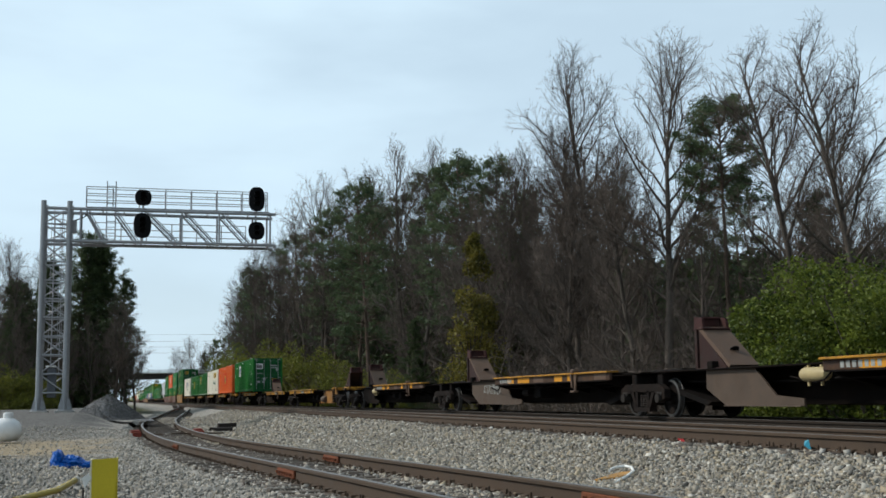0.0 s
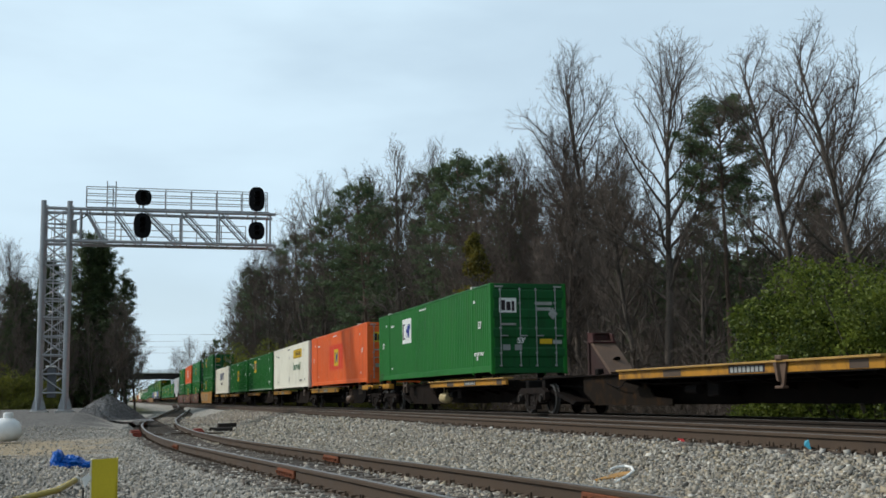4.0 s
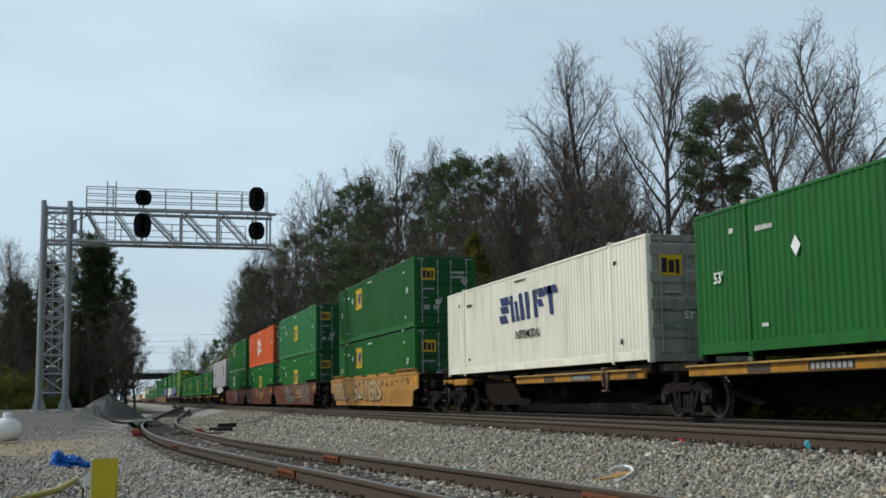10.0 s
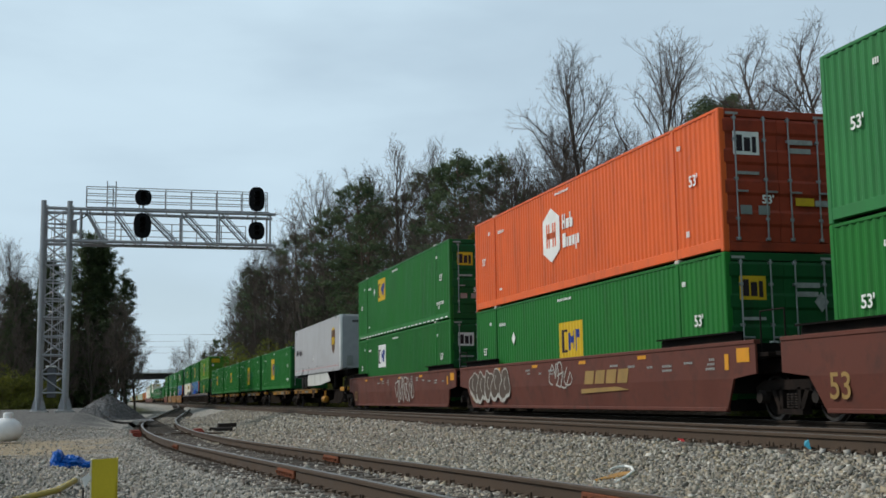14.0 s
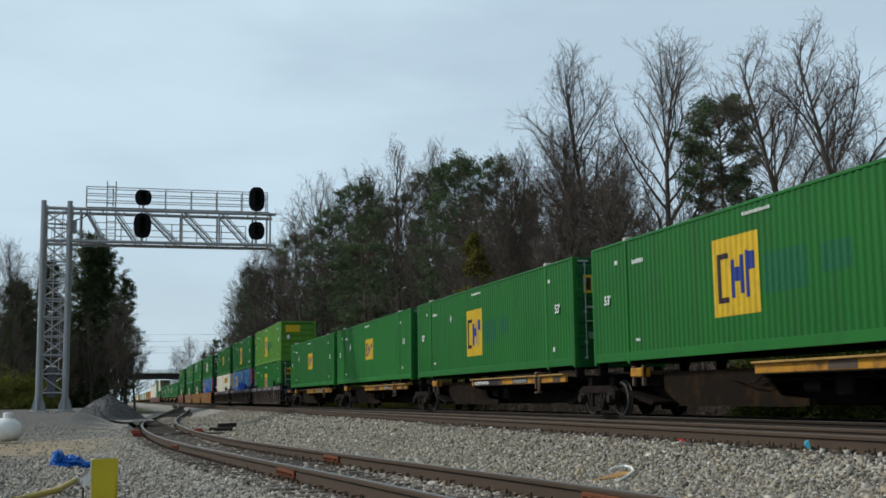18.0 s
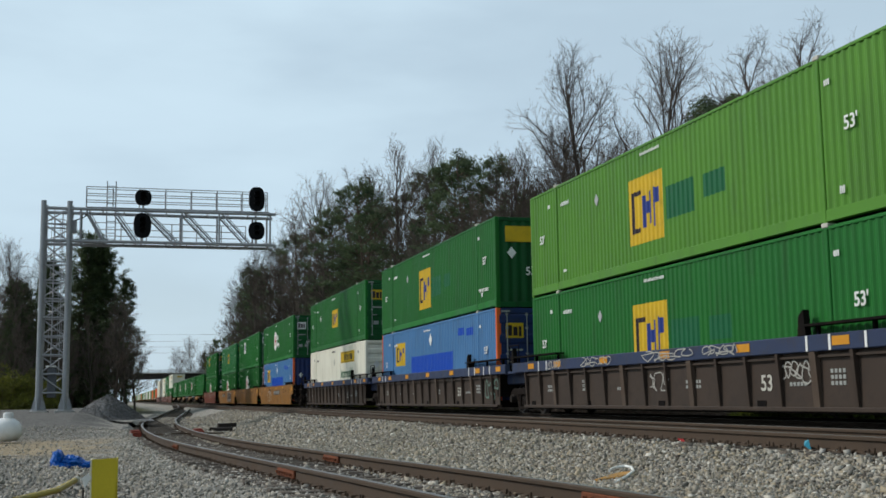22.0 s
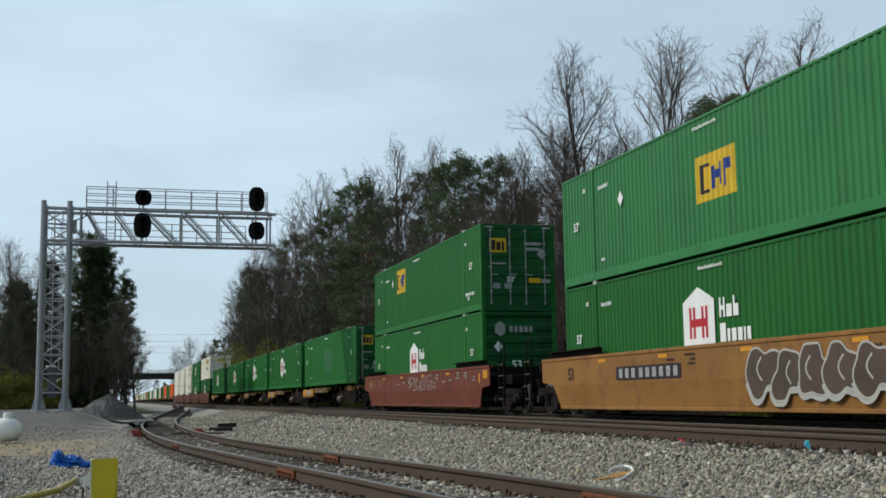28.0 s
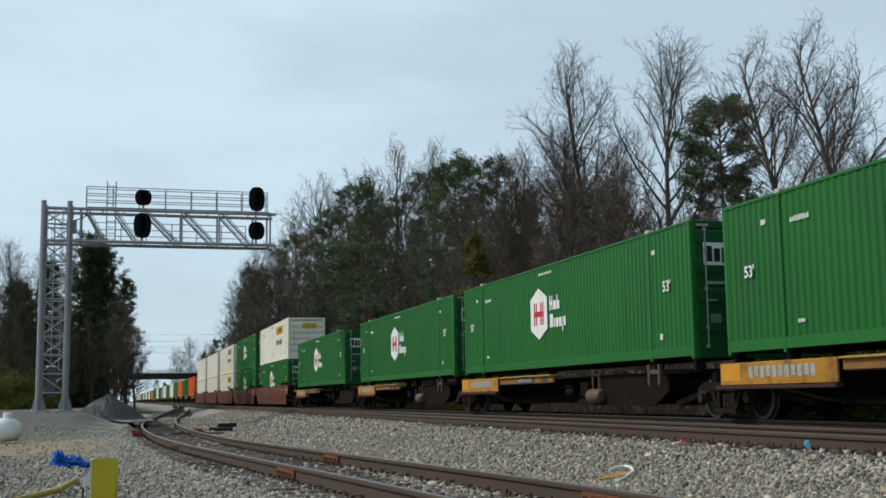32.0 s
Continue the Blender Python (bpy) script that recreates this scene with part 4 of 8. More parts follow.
def wheelset_geo():
    g = Geo().tube((-1.06, 0, 0), (1.06, 0, 0), 0.075, n=10)
    for s in (-1, 1):
        prof = [(0.10, s * 0.66), (0.12, s * 0.70), (0.36, s * 0.72), (0.37, s * 0.68), (0.455, s * 0.68), (0.45, s * 0.705), (0.425, s * 0.715), (0.42, s * 0.80), (0.36, s * 0.81), (0.345, s * 0.765), (0.15, s * 0.745), (0.13, s * 0.82), (0.07, s * 0.83)]
        g.lathe(prof, "x", 28)
        for k in range(3):   # bosses cast in the plate
            a = 2.1 * k
            g.tube((s * 0.74, 0.25 * math.cos(a), 0.25 * math.sin(a)), (s * 0.78, 0.25 * math.cos(a), 0.25 * math.sin(a)), 0.04, n=6)
    return g


def wheel_mesh():
    """The wheelset, its running tread and rim face worn bright."""
    if "wheelset" not in MESHES:
        me = wheelset_geo().mesh("wheelset", M_WHEEL)
        me.materials.append(M_TREAD)
        for f in me.polygons:
            r = math.hypot(f.center.y, f.center.z)
            if 0.385 < r < 0.45 and abs(f.center.x) > 0.705:
                f.material_index = 1
        MESHES["wheelset"] = me
    return MESHES["wheelset"]


def truck(car, y, simple=False):
    """A four-wheeled truck under a car, y along the car."""
    t = piece("truck", "bolster", lambda: merge(Geo().box(-1.0, 1.0, -0.2, 0.2, 0.42, 0.66, 0.03), Geo().tube((0, 0, 0.6), (0, 0, 0.78), 0.2, n=12), Geo().tube((-0.9, -0.5, 0.3), (0.9, -0.5, 0.3), 0.04), Geo().tube((-0.9, 0.5, 0.3), (0.9, 0.5, 0.3), 0.04)), M_UNDER, car, "four-wheeled cast steel truck")
    t.matrix_basis = Matrix.Translation((0, y, 0))
    if simple:
        for a in (-0.89, 0.89):
            part("wheelset", wheel_mesh(), M_WHEEL, t, "pair of wheels on an axle").matrix_basis = Matrix.Translation((0, a, 0.424))
        piece("side_frame", "sframe-1", lambda: side_frame(-1), M_TRUCK, t)
        return t
    for s in (-1, 1):
        piece("side_frame", f"sframe{s}", lambda: side_frame(s), M_TRUCK, t)
        tagged(piece("spring_group", f"springs{s}", lambda: springs(s), M_SPRING, t, "coil springs"), kind="stuff")
        for a in (-0.89, 0.89):
            piece("bearing", f"bearing{s}{a}", lambda: merge(Geo().tube((s * 0.98, a, 0.425), (s * 1.16, a, 0.425), 0.105, n=12), Geo().box(min(s * 0.93, s * 1.1), max(s * 0.93, s * 1.1), a - 0.12, a + 0.12, 0.46, 0.56, 0.01)), M_BEARING, t, "bearing end cap")
    for a in (-0.89, 0.89):
        w = part("wheelset", wheel_mesh(), M_WHEEL, t, "pair of wheels on an axle")
        w.matrix_basis = Matrix.Translation((0, a, 0.424))
        AXLES.append((w, a))
    return t


M_SPRING = mat("dusty_spring", (0.04, 0.032, 0.028), 0.7, 0.1, spec=0.1, vary=0.2, bump=0.1)
M_BEARING = mat("worn_bearing_cap", (0.03, 0.025, 0.022), 0.6, 0.2, spec=0.1, vary=0.2, bump=0.1)
M_WHEEL = mat("dark_wheel_steel", (0.012, 0.010, 0.009), 0.7, 0.0, spec=0.06, vary=0.25, dirt=(0.03, 0.018, 0.012), dirt_amt=0.35, bump=0.1)


def ladder(car, x, y, z0, z1, paint, rungs=4, w=0.42):
    g = Geo()
    for dy in (-w / 2, w / 2):
        g.box(x - 0.03, x + 0.03, y + dy - 0.025, y + dy + 0.025, z0, z1, 0.006)
    o = part("ladder", g, paint, car)
    for k in range(rungs):
        z = z0 + 0.08 + (z1 - z0 - 0.16) * k / max(rungs - 1, 1)
        part("rung", shared(f"rung{w}", lambda: Geo().tube((0, -w / 2, 0), (0, w / 2, 0), 0.014, n=6), M_STRUT), M_STRUT, o).matrix_basis = Matrix.Translation((x - 0.035, y, z))
    return o


def coupler(car, y, d):
    g = merge(Geo().box(-0.2, 0.2, min(y, y + d * 0.9), max(y, y + d * 0.9), 0.72, 1.0, 0.03), Geo().box(-0.15, 0.15, min(y + d * 0.8, y + d * 1.35), max(y + d * 0.8, y + d * 1.35), 0.72, 1.02, 0.05),
              Geo().path([(-0.3, y + d * 0.7, 0.85), (-0.35, y + d * 1.0, 0.55), (-0.25, y + d * 1.4, 0.6)], 0.03))
    return part("coupler", g, M_UNDER, car, "knuckle coupler with its air hose")

# ---------------------------------------------------------------- the train: cars
def scribble(parent, y0, y1, z0, z1, material, seed, x, strokes=9, r=0.022):
    """Sprayed loops and slashes, one unbroken ribbon of paint laid on the side sheet."""
    rn = random.Random(seed)
    pts = []
    for k in range(strokes):
        cy = y1 - (y1 - y0) * (k + 0.5) / strokes
        h = (z1 - z0) * rn.uniform(0.55, 1.0)
        zb = z0 + (z1 - z0 - h) * rn.random()
        w = (y1 - y0) / strokes * rn.uniform(0.4, 0.8)
        a0 = rn.choice((1.57, -1.57, 3.1)) + rn.uniform(-0.4, 0.4)
        span = rn.choice((3.2, 4.2, 5.2)) * rn.choice((1, 1, -1))
        b = rn.uniform(-0.5, 0.5)
        for i in range(13):
            a = a0 + span * i / 12
            pts.append(Vector((cy + w * math.cos(a) + b * w * math.sin(2 * a), zb + h / 2 + h / 2 * math.sin(a))))
    g = Geo()
    v = []
    for i, p in enumerate(pts):
        d = pts[min(i + 1, len(pts) - 1)] - pts[max(i - 1, 0)]
        n = Vector((-d.y, d.x)).normalized() * r if d.length > 1e-5 else Vector((0, r))
        dx = x - 0.004 - 0.0005 * (i % 40)
        v += [(dx, p.x - n.x, p.y - n.y), (dx, p.x + n.x, p.y + n.y)]
    g.add(v, [(2 * i, 2 * i + 1, 2 * i + 3, 2 * i + 2) for i in range(len(pts) - 1)])
    return part("graffiti", g, material, parent, "sprayed graffiti strokes")


def sprayed_word(parent, text, y0, y1, z0, z1, seed):
    """Big sprayed letters, each by itself, uneven in size and slant, with a dark outline behind a chrome fill."""
    rn = random.Random(seed)
    step = (y0 - y1) / len(text)
    for k, ch in enumerate(text):
        h = (z1 - z0) * rn.uniform(0.86, 1.0)
        wide, lean, rise = rn.uniform(0.92, 1.06), rn.uniform(-0.07, 0.07), rn.uniform(0, z1 - z0 - h)
        for fat, material, lift, label in ((13.0, M_GRAFF_DARK, 0.0, "dark outline of a sprayed letter"), (8.0, M_GRAFF_FILL, 0.006, "sprayed chrome letter")):
            me = lettering(ch, h, material, fat)
            w = max(v.co.x for v in me.vertices) - min(v.co.x for v in me.vertices)
            x0 = min(v.co.x for v in me.vertices)
            k2 = step * wide / w * (1.06 if fat > 10 else 0.98)
            for v in me.vertices:
                x = (v.co.x - x0 - w / 2) * k2
                v.co = (x + lean * v.co.z + 0.02 * math.sin(9 * v.co.z + k), v.co.y * 0.3, v.co.z + 0.03 * math.sin(5 * x + k))
            ob = part("graffiti", me, material, parent, label)
            ob.matrix_basis = Matrix.Translation((-1.504 - lift, y0 - step * (k + 0.5), z0 + rise)) @ Matrix.Rotation(radians(-90), 4, "Z")


def bubble_letters(parent, y0, y1, z0, z1, n, seed, x, fill, line):
    """Sprayed balloon letters: dull bellies inside pale outlines, with a thick drop edge below."""
    rn = random.Random(seed)
    w = (y1 - y0) / n
    for k in range(n):
        cy, cz = y1 - w * (k + 0.5), (z0 + z1) / 2 + rn.uniform(-0.04, 0.06)
        ry, rz = w * rn.uniform(0.55, 0.68), (z1 - z0) / 2 * rn.uniform(0.85, 1.0)
        ph, ph2, lean = rn.uniform(0, 6.28), rn.uniform(0, 6.28), rn.uniform(-0.2, 0.1)
        dx = x - 0.002 - 0.0025 * k
        pts = []
        for i in range(40):
            a = 6.2832 * i / 40
            m = 1 + 0.16 * math.cos(2 * a + ph) + 0.17 * math.cos(3 * a + ph2) + 0.06 * math.cos(5 * a + ph)
            pts.append((cy + ry * m * math.cos(a) + lean * rz * math.sin(a), min(max(cz + rz * m * math.sin(a), z0), z1)))
        g = Geo().add([(dx, cy, cz)] + [(dx, p, q) for p, q in pts], [(0, i + 1, (i + 1) % 40 + 1) for i in range(40)])
        b = part("graffiti", g, fill, parent, "sprayed balloon letter")

        def ribbon(path, r, lift, shut=True):
            v, m = [], len(path)
            for i, (p, q) in enumerate(path):
                a, c = path[(i - 1) % m if shut else max(i - 1, 0)], path[(i + 1) % m if shut else min(i + 1, m - 1)]
                d = Vector((c[0] - a[0], c[1] - a[1]))
                e = Vector((-d.y, d.x)).normalized() * r if d.length > 1e-6 else Vector((r, 0))
                v += [(dx - lift, p - e.x, q - e.y), (dx - lift, p + e.x, q + e.y)]
            return Geo().add(v, [(2 * i, 2 * i + 1, (2 * i + 3) % (2 * m), (2 * i + 2) % (2 * m)) for i in range(m if shut else m - 1)])
        part("outline", ribbon(pts, 0.02, 0.0012), line, b, "pale outline")
        low = [(p + 0.02, q - 0.06) for p, q in pts[22:39]]
        part("drop_edge", ribbon(low, 0.036, 0.0004, False), line, b, "pale drop edge")
        s0 = rn.uniform(-0.3, 0.3)
        inner = [(cy + ry * (s0 + 0.3 * math.sin(3.1 * i / 9)), cz + rz * (0.55 - 0.9 * i / 9)) for i in range(10)]
        part("inner_stroke", ribbon(inner, 0.02, 0.0012, False), line, b, "pale inner stroke")


def plate(parent, y0, y1, z0, z1, material, x=-1.506, name="marking", label=""):
    return part(name, Geo().box(x - 0.004, x + 0.003, y0, y1, z0, z1), material, parent, label)


def well_unit(q, paint, label, first, last, style="sheet", variant=0, detail=True, group="well cars of the train"):
    """One well of a double-stack car, y from the near end of its box. Trucks at the ends that are its own."""
    car = thing("well_car", label, "rail car", group=group)
    for s in (-1, 1):
        if style == "sheet":
            def sheet():
                g = Geo()
                upper = [(-1.3, 1.47), (-1.3, 0.86), (-0.5, 0.78), (16.65, 0.78), (17.45, 0.86), (17.45, 1.47)]
                lower = [(-0.5, 0.78), (-0.12, 0.2), (16.27, 0.2), (16.65, 0.78)]
                xo = s * 1.50
                g.prism(upper, "x", min(xo, s * 1.46), max(xo, s * 1.46))
                # lower strake leans in a little
                v = [(s * 1.50, *p) if p[1] > 0.5 else (s * 1.44, *p) for p in lower]
                v2 = [(x - s * 0.04, y, z) for x, y, z in v]
                g.add(v + v2, [(0, 1, 2, 3), (7, 6, 5, 4), (0, 4, 5, 1), (1, 5, 6, 2), (2, 6, 7, 3)])
                g.box(min(s * 1.38, s * 1.52), max(s * 1.38, s * 1.52), -1.3, 17.45, 1.40, 1.48, 0.012)
                g.box(min(s * 1.36, s * 1.46), max(s * 1.36, s * 1.46), -0.1, 16.25, 0.16, 0.24, 0.012)
                return g
            piece("side_sheet", f"wsheet{s}", sheet, paint, car)
            for k, (a, b) in enumerate(((-0.75, 2.55), (13.6, 16.9))):
                piece("guide_flange", f"wguide{s}{k}", lambda: merge(Geo().prism([(a, 1.48), (b, 1.48), (b, 1.60), (b - 0.12, 1.66), (a, 1.64)], "x", min(s * 1.40, s * 1.44), max(s * 1.40, s * 1.44)), Geo().box(min(s * 1.40, s * 1.56), max(s * 1.40, s * 1.56), a, b, 1.63, 1.66)), M_UNDER if variant != 1 else paint, car)
            if variant == 1:
                for k, a in enumerate((3.6, 6.2, 9.4, 12.2)):
                    piece("guide_flange", f"wguideb{s}{k}", lambda: Geo().prism([(a, 1.48), (a + 2.0, 1.48), (a + 1.95, 1.58), (a + 0.05, 1.58)], "x", min(s * 1.36, s * 1.50), max(s * 1.36, s * 1.50)), paint, car)
        else:
            piece("side_sheet", f"rsheet{s}", lambda: Geo().prism([(-0.45, 1.18), (-0.45, 0.22), (16.6, 0.22), (16.6, 1.18)], "x", min(s * 1.36, s * 1.39), max(s * 1.36, s * 1.39)), M_RIBBED, car, "umber steel side sheet")
            piece("top_chord", f"rchord{s}", lambda: merge(Geo().box(min(s * 1.34, s * 1.50), max(s * 1.34, s * 1.50), -1.3, 17.45, 1.18, 1.46, 0.015)), M_STEELBLUE, car, "dull blue top chord")
            piece("bottom_chord", f"rbottom{s}", lambda: Geo().box(min(s * 1.30, s * 1.47), max(s * 1.30, s * 1.47), -0.4, 16.55, 0.18, 0.26, 0.012), M_RIBBED, car)
            piece("bracing_bar", f"rbar{s}", lambda: Geo().box(min(s * 1.39, s * 1.45), max(s * 1.39, s * 1.45), -0.4, 16.55, 1.08, 1.12), M_RIBBED, car)
            for k in range(16):
                y = 0.1 + k * 1.085
                thick = k in (2, 6, 9, 13)
                rb = piece("rib", f"rrib{s}{thick}", lambda: Geo().prism([(s * 1.37, 0.24), (s * 1.44, 0.24), (s * 1.50, 1.18), (s * 1.37, 1.18)], "y", -0.09 if thick else -0.04, 0.09 if thick else 0.04), M_STRUT2 if thick else M_RIBBED, car)
                rb.matrix_basis = Matrix.Translation((0, y, 0))
            for k, (a, b) in enumerate(((-1.2, 2.4), (13.7, 17.3))):
                piece("walkway", f"rwalk{s}{k}", lambda: merge(Geo().box(min(s * 1.34, s * 1.62), max(s * 1.34, s * 1.62), a, b, 1.60, 1.64), *[Geo().box(min(s * 1.40, s * 1.46), max(s * 1.40, s * 1.46), c, c + 0.06, 1.46, 1.6) for c in (a + 0.2, (a + b) / 2, b - 0.3)]), M_UNDER, car, "dark end walkway")
                piece("container_guide", f"rguide{s}{k}", lambda: Geo().prism([(b, 1.46), (b + 0.25, 1.46), (b + 0.2, 1.8), (b + 0.05, 1.9)], "x", min(s * 1.38, s * 1.5), max(s * 1.38, s * 1.5)), M_UNDER, car)
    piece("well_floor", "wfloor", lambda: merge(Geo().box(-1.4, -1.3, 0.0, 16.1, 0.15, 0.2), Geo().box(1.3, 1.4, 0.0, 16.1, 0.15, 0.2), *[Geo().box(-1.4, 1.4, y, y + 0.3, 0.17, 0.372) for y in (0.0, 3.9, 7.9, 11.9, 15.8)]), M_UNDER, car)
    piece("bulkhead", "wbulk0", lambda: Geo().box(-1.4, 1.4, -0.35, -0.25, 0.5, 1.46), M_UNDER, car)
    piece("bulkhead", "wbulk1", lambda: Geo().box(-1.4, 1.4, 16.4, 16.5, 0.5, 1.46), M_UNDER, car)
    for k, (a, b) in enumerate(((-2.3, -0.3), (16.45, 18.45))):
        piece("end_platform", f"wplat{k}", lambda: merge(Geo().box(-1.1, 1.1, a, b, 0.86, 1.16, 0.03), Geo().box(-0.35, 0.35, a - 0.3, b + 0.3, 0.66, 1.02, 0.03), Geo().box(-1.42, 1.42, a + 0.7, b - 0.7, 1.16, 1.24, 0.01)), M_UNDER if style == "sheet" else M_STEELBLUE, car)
    for y, own in ((-1.7, first), (17.85, last)):
        if own:
            truck(car, y)
            d = -1 if y < 0 else 1
            ladder(car, -1.48, y + d * 0.75, 0.35, 1.55, M_UNDER, 4)
            part("handrail", Geo().path([(-1.45, y + d * 0.95, 1.2), (-1.45, y + d * 0.95, 2.1), (-1.45, y + d * 0.55, 2.1), (-1.45, y + d * 0.55, 1.5)], 0.016), M_TRUCK, car, "bent steel handrail")
            part("brake_rigging", merge(Geo().tube((0.6, y + d * 0.8, 1.65), (0.85, y + d * 0.8, 1.65), 0.2, n=14), Geo().box(-0.3, 0.9, y + d * 0.9 - 0.1, y + d * 0.9 + 0.1, 1.2, 1.5, 0.02)), M_UNDER, car, "hand brake wheel and rigging")
            coupler(car, y + d * 0.75, d)
    if not first:
        truck(car, -1.7)
        part("handrail", Geo().path([(-1.3, -1.2, 1.2), (-1.3, -1.2, 2.0), (-1.3, -2.0, 2.0), (-1.3, -2.0, 1.2)], 0.016), M_TRUCK, car, "bent steel handrail")
    if detail:
        # stencils and plates that are too small to read
        rn = random.Random(int(q * 10))
        x = -1.506 if style == "sheet" else -1.505
        if style == "sheet":
            ink = M_LETTER_DARK if variant in (1, 2) else M_FADED_SHADED
            for k in range(9):
                yk, zk, mark = 0.2 + k * 0.9 + (3.2 if k > 5 else 0), 1.0 + rn.uniform(-0.05, 0.16), Geo()
                for line in range(rn.choice((1, 2, 3))):
                    for c in range(rn.randint(3, 6)):
                        mark.box(-1.511, -1.503, yk + c * 0.075, yk + c * 0.075 + 0.04, zk + line * 0.09, zk + line * 0.09 + 0.05)
                tagged(part("marking", mark, ink, car), kind="stuff")
            plate(car, -1.1, -0.65, 1.08, 1.34, M_YELLOW_PLATE, name="reflector_plate", label="orange plate")
            plate(car, -0.35, -0.2, 0.95, 1.25, M_YELLOW_PLATE, name="reflector_plate", label="yellow plate")
            for yy in (3.2, 6.6, 10.0, 13.2):
                plate(car, yy, yy + 0.42, 1.28, 1.36, M_YELLOW_PLATE, name="reflector_plate", label="yellow reflective strip")
            if variant in (1, 2):
                text_on("53", 15.6, 0.9, 0.30, M_LETTER_DARK, car, "size_mark", "size figures", x=-1.508)
            elif paint is M_BROWN:
                text_on("53", 16.1, 0.40, 0.44, M_GOLD, car, "size_mark", "dull gold size figures", x=-1.499)
            else:
                for yy in (15.2, 14.3, 13.7):
                    plate(car, yy, yy + 0.03, 1.0, 1.28, M_FADED_SHADED)
                tagged(part("marking", merge(*[Geo().box(-1.511, -1.503, 15.7, 16.5 - 0.1 * (k % 2), 0.98 + k * 0.08, 1.02 + k * 0.08) for k in range(4)]), M_GOLD, car), kind="stuff")
        else:
            for yy in (-0.9, 1.2, 4.2, 7.4, 10.6, 13.6, 15.6):
                plate(car, yy, yy + 0.46, 1.26, 1.41, M_YELLOW_PLATE, name="reflector_plate", label="orange reflective plate")
            for yy in (0.15, 0.75, 1.7, 2.35, 14.6, 15.2):
                plate(car, yy, yy + 0.06, 1.19, 1.45, M_WHITE)
            text_on("53", 4.05, 0.55, 0.29, M_CAST, car, "size_mark", "size figures", x=-1.398)
            for yy, w in ((1.5, 0.5), (2.6, 0.6), (6.3, 0.7), (9.8, 0.6), (12.0, 0.5), (14.2, 0.7)):
                tagged(part("marking", merge(*[Geo().box(-1.398, -1.391, yy + 0.11 * k, yy + 0.11 * k + 0.07, 0.62 + 0.1 * r2, 0.685 + 0.1 * r2) for k in range(int(w / 0.11)) for r2 in range(1 + int(10 * w) % 3)]), M_FADED_SHADED, car), kind="stuff")
    car.matrix_basis = Matrix.Translation((TRAIN_X, q, 0))
    RIDERS.append((car, q, 0.0))
    return car


M_GOLD = mat("dull_gold", (0.30, 0.19, 0.065), 0.5, vary=0.2, bump=0.02)
M_GRAFF_BELLY = mat("graffiti_belly", (0.085, 0.06, 0.045), 0.6, vary=0.25, scale=2, bump=0.03)
M_YELLOW_PLATE = mat("reflector_orange", (0.62, 0.27, 0.02), 0.4, vary=0.1, bump=0.02)


def hitch(car, y, flip=1):
    """Upright trailer hitch: braced side plates, a boxy head and the sloping strut plate."""
    f = flip
    h = part("trailer_hitch", Geo().box(-0.38, 0.38, min(y, y - f * 1.3), max(y, y - f * 1.3), 1.02, 1.06, 0.01), M_HITCH, car, "dark rusty upright trailer hitch")
    for s in (-1, 1):
        part("side_plate", Geo().prism([(y, 1.05), (y, 1.92), (y - f * 0.12, 1.92), (y - f * 0.3, 1.75), (y - f * 1.25, 1.05)], "x", s * 0.29 - 0.02, s * 0.29 + 0.02), M_HITCH, h)
        part("post", Geo().box(s * 0.33 - 0.03, s * 0.33 + 0.03, y - 0.05, y + 0.05, 1.05, 1.95, 0.01), M_HITCH, h)
    hd = Geo().box(-0.35, 0.35, y - 0.30, y + 0.14, 1.90, 1.95, 0.015)
    for s in (-1, 1):
        hd.prism([(y - 0.28, 1.94), (y - 0.22, 2.16), (y + 0.10, 2.2), (y + 0.12, 1.94)], "x", s * 0.29 - 0.03, s * 0.29 + 0.03)
    hd.box(-0.27, 0.27, y + 0.03, y + 0.10, 1.94, 2.16, 0.015)
    hd.box(-0.33, 0.33, y - 0.02, y + 0.12, 2.15, 2.2, 0.015)
    part("hitch_head", hd, M_HEAD, h, "dull red hitch head")
    st = Geo().prism([(y - f * 0.10, 1.90), (y - f * 0.16, 1.97), (y - f * 1.42, 1.10), (y - f * 1.34, 1.04)], "x", -0.33, 0.33)
    part("strut", st, M_STRUT, h, "worn sloping strut plate")
    part("pivot", Geo().lathe([(0.02, 0.0), (0.09, 0.0), (0.11, 0.02), (0.09, 0.04), (0.02, 0.03)], "z", 14, (0, 0, 0)), M_UNDER, h).matrix_basis = Matrix.Translation((0.05, y - f * 0.95, 1.43)) @ Matrix.Rotation(-f * 0.61, 4, "X")
    part("foot_block", Geo().box(-0.46, -0.2, y - f * 0.75 - 0.12, y - f * 0.75 + 0.12, 1.04, 1.2, 0.02), M_UNDER, h)
    return h


M_HEAD = mat("dull_red_head", (0.05, 0.017, 0.015), 0.7, vary=0.25, dirt=GRIME, dirt_amt=0.7, bump=0.2)
M_SILL = mat("worn_brown_sill", (0.05, 0.027, 0.017), 0.65, vary=0.3, dirt=(0.16, 0.075, 0.02), dirt_amt=0.45, bump=0.2)
M_HITCH = mat("rust_red_hitch", (0.032, 0.014, 0.012), 0.7, vary=0.25, dirt=GRIME, dirt_amt=0.6, bump=0.2)
M_STRUT = mat("worn_brown_plate", (0.115, 0.074, 0.052), 0.6, vary=0.2, dirt=(0.10, 0.06, 0.04), dirt_amt=0.6, bump=0.15)


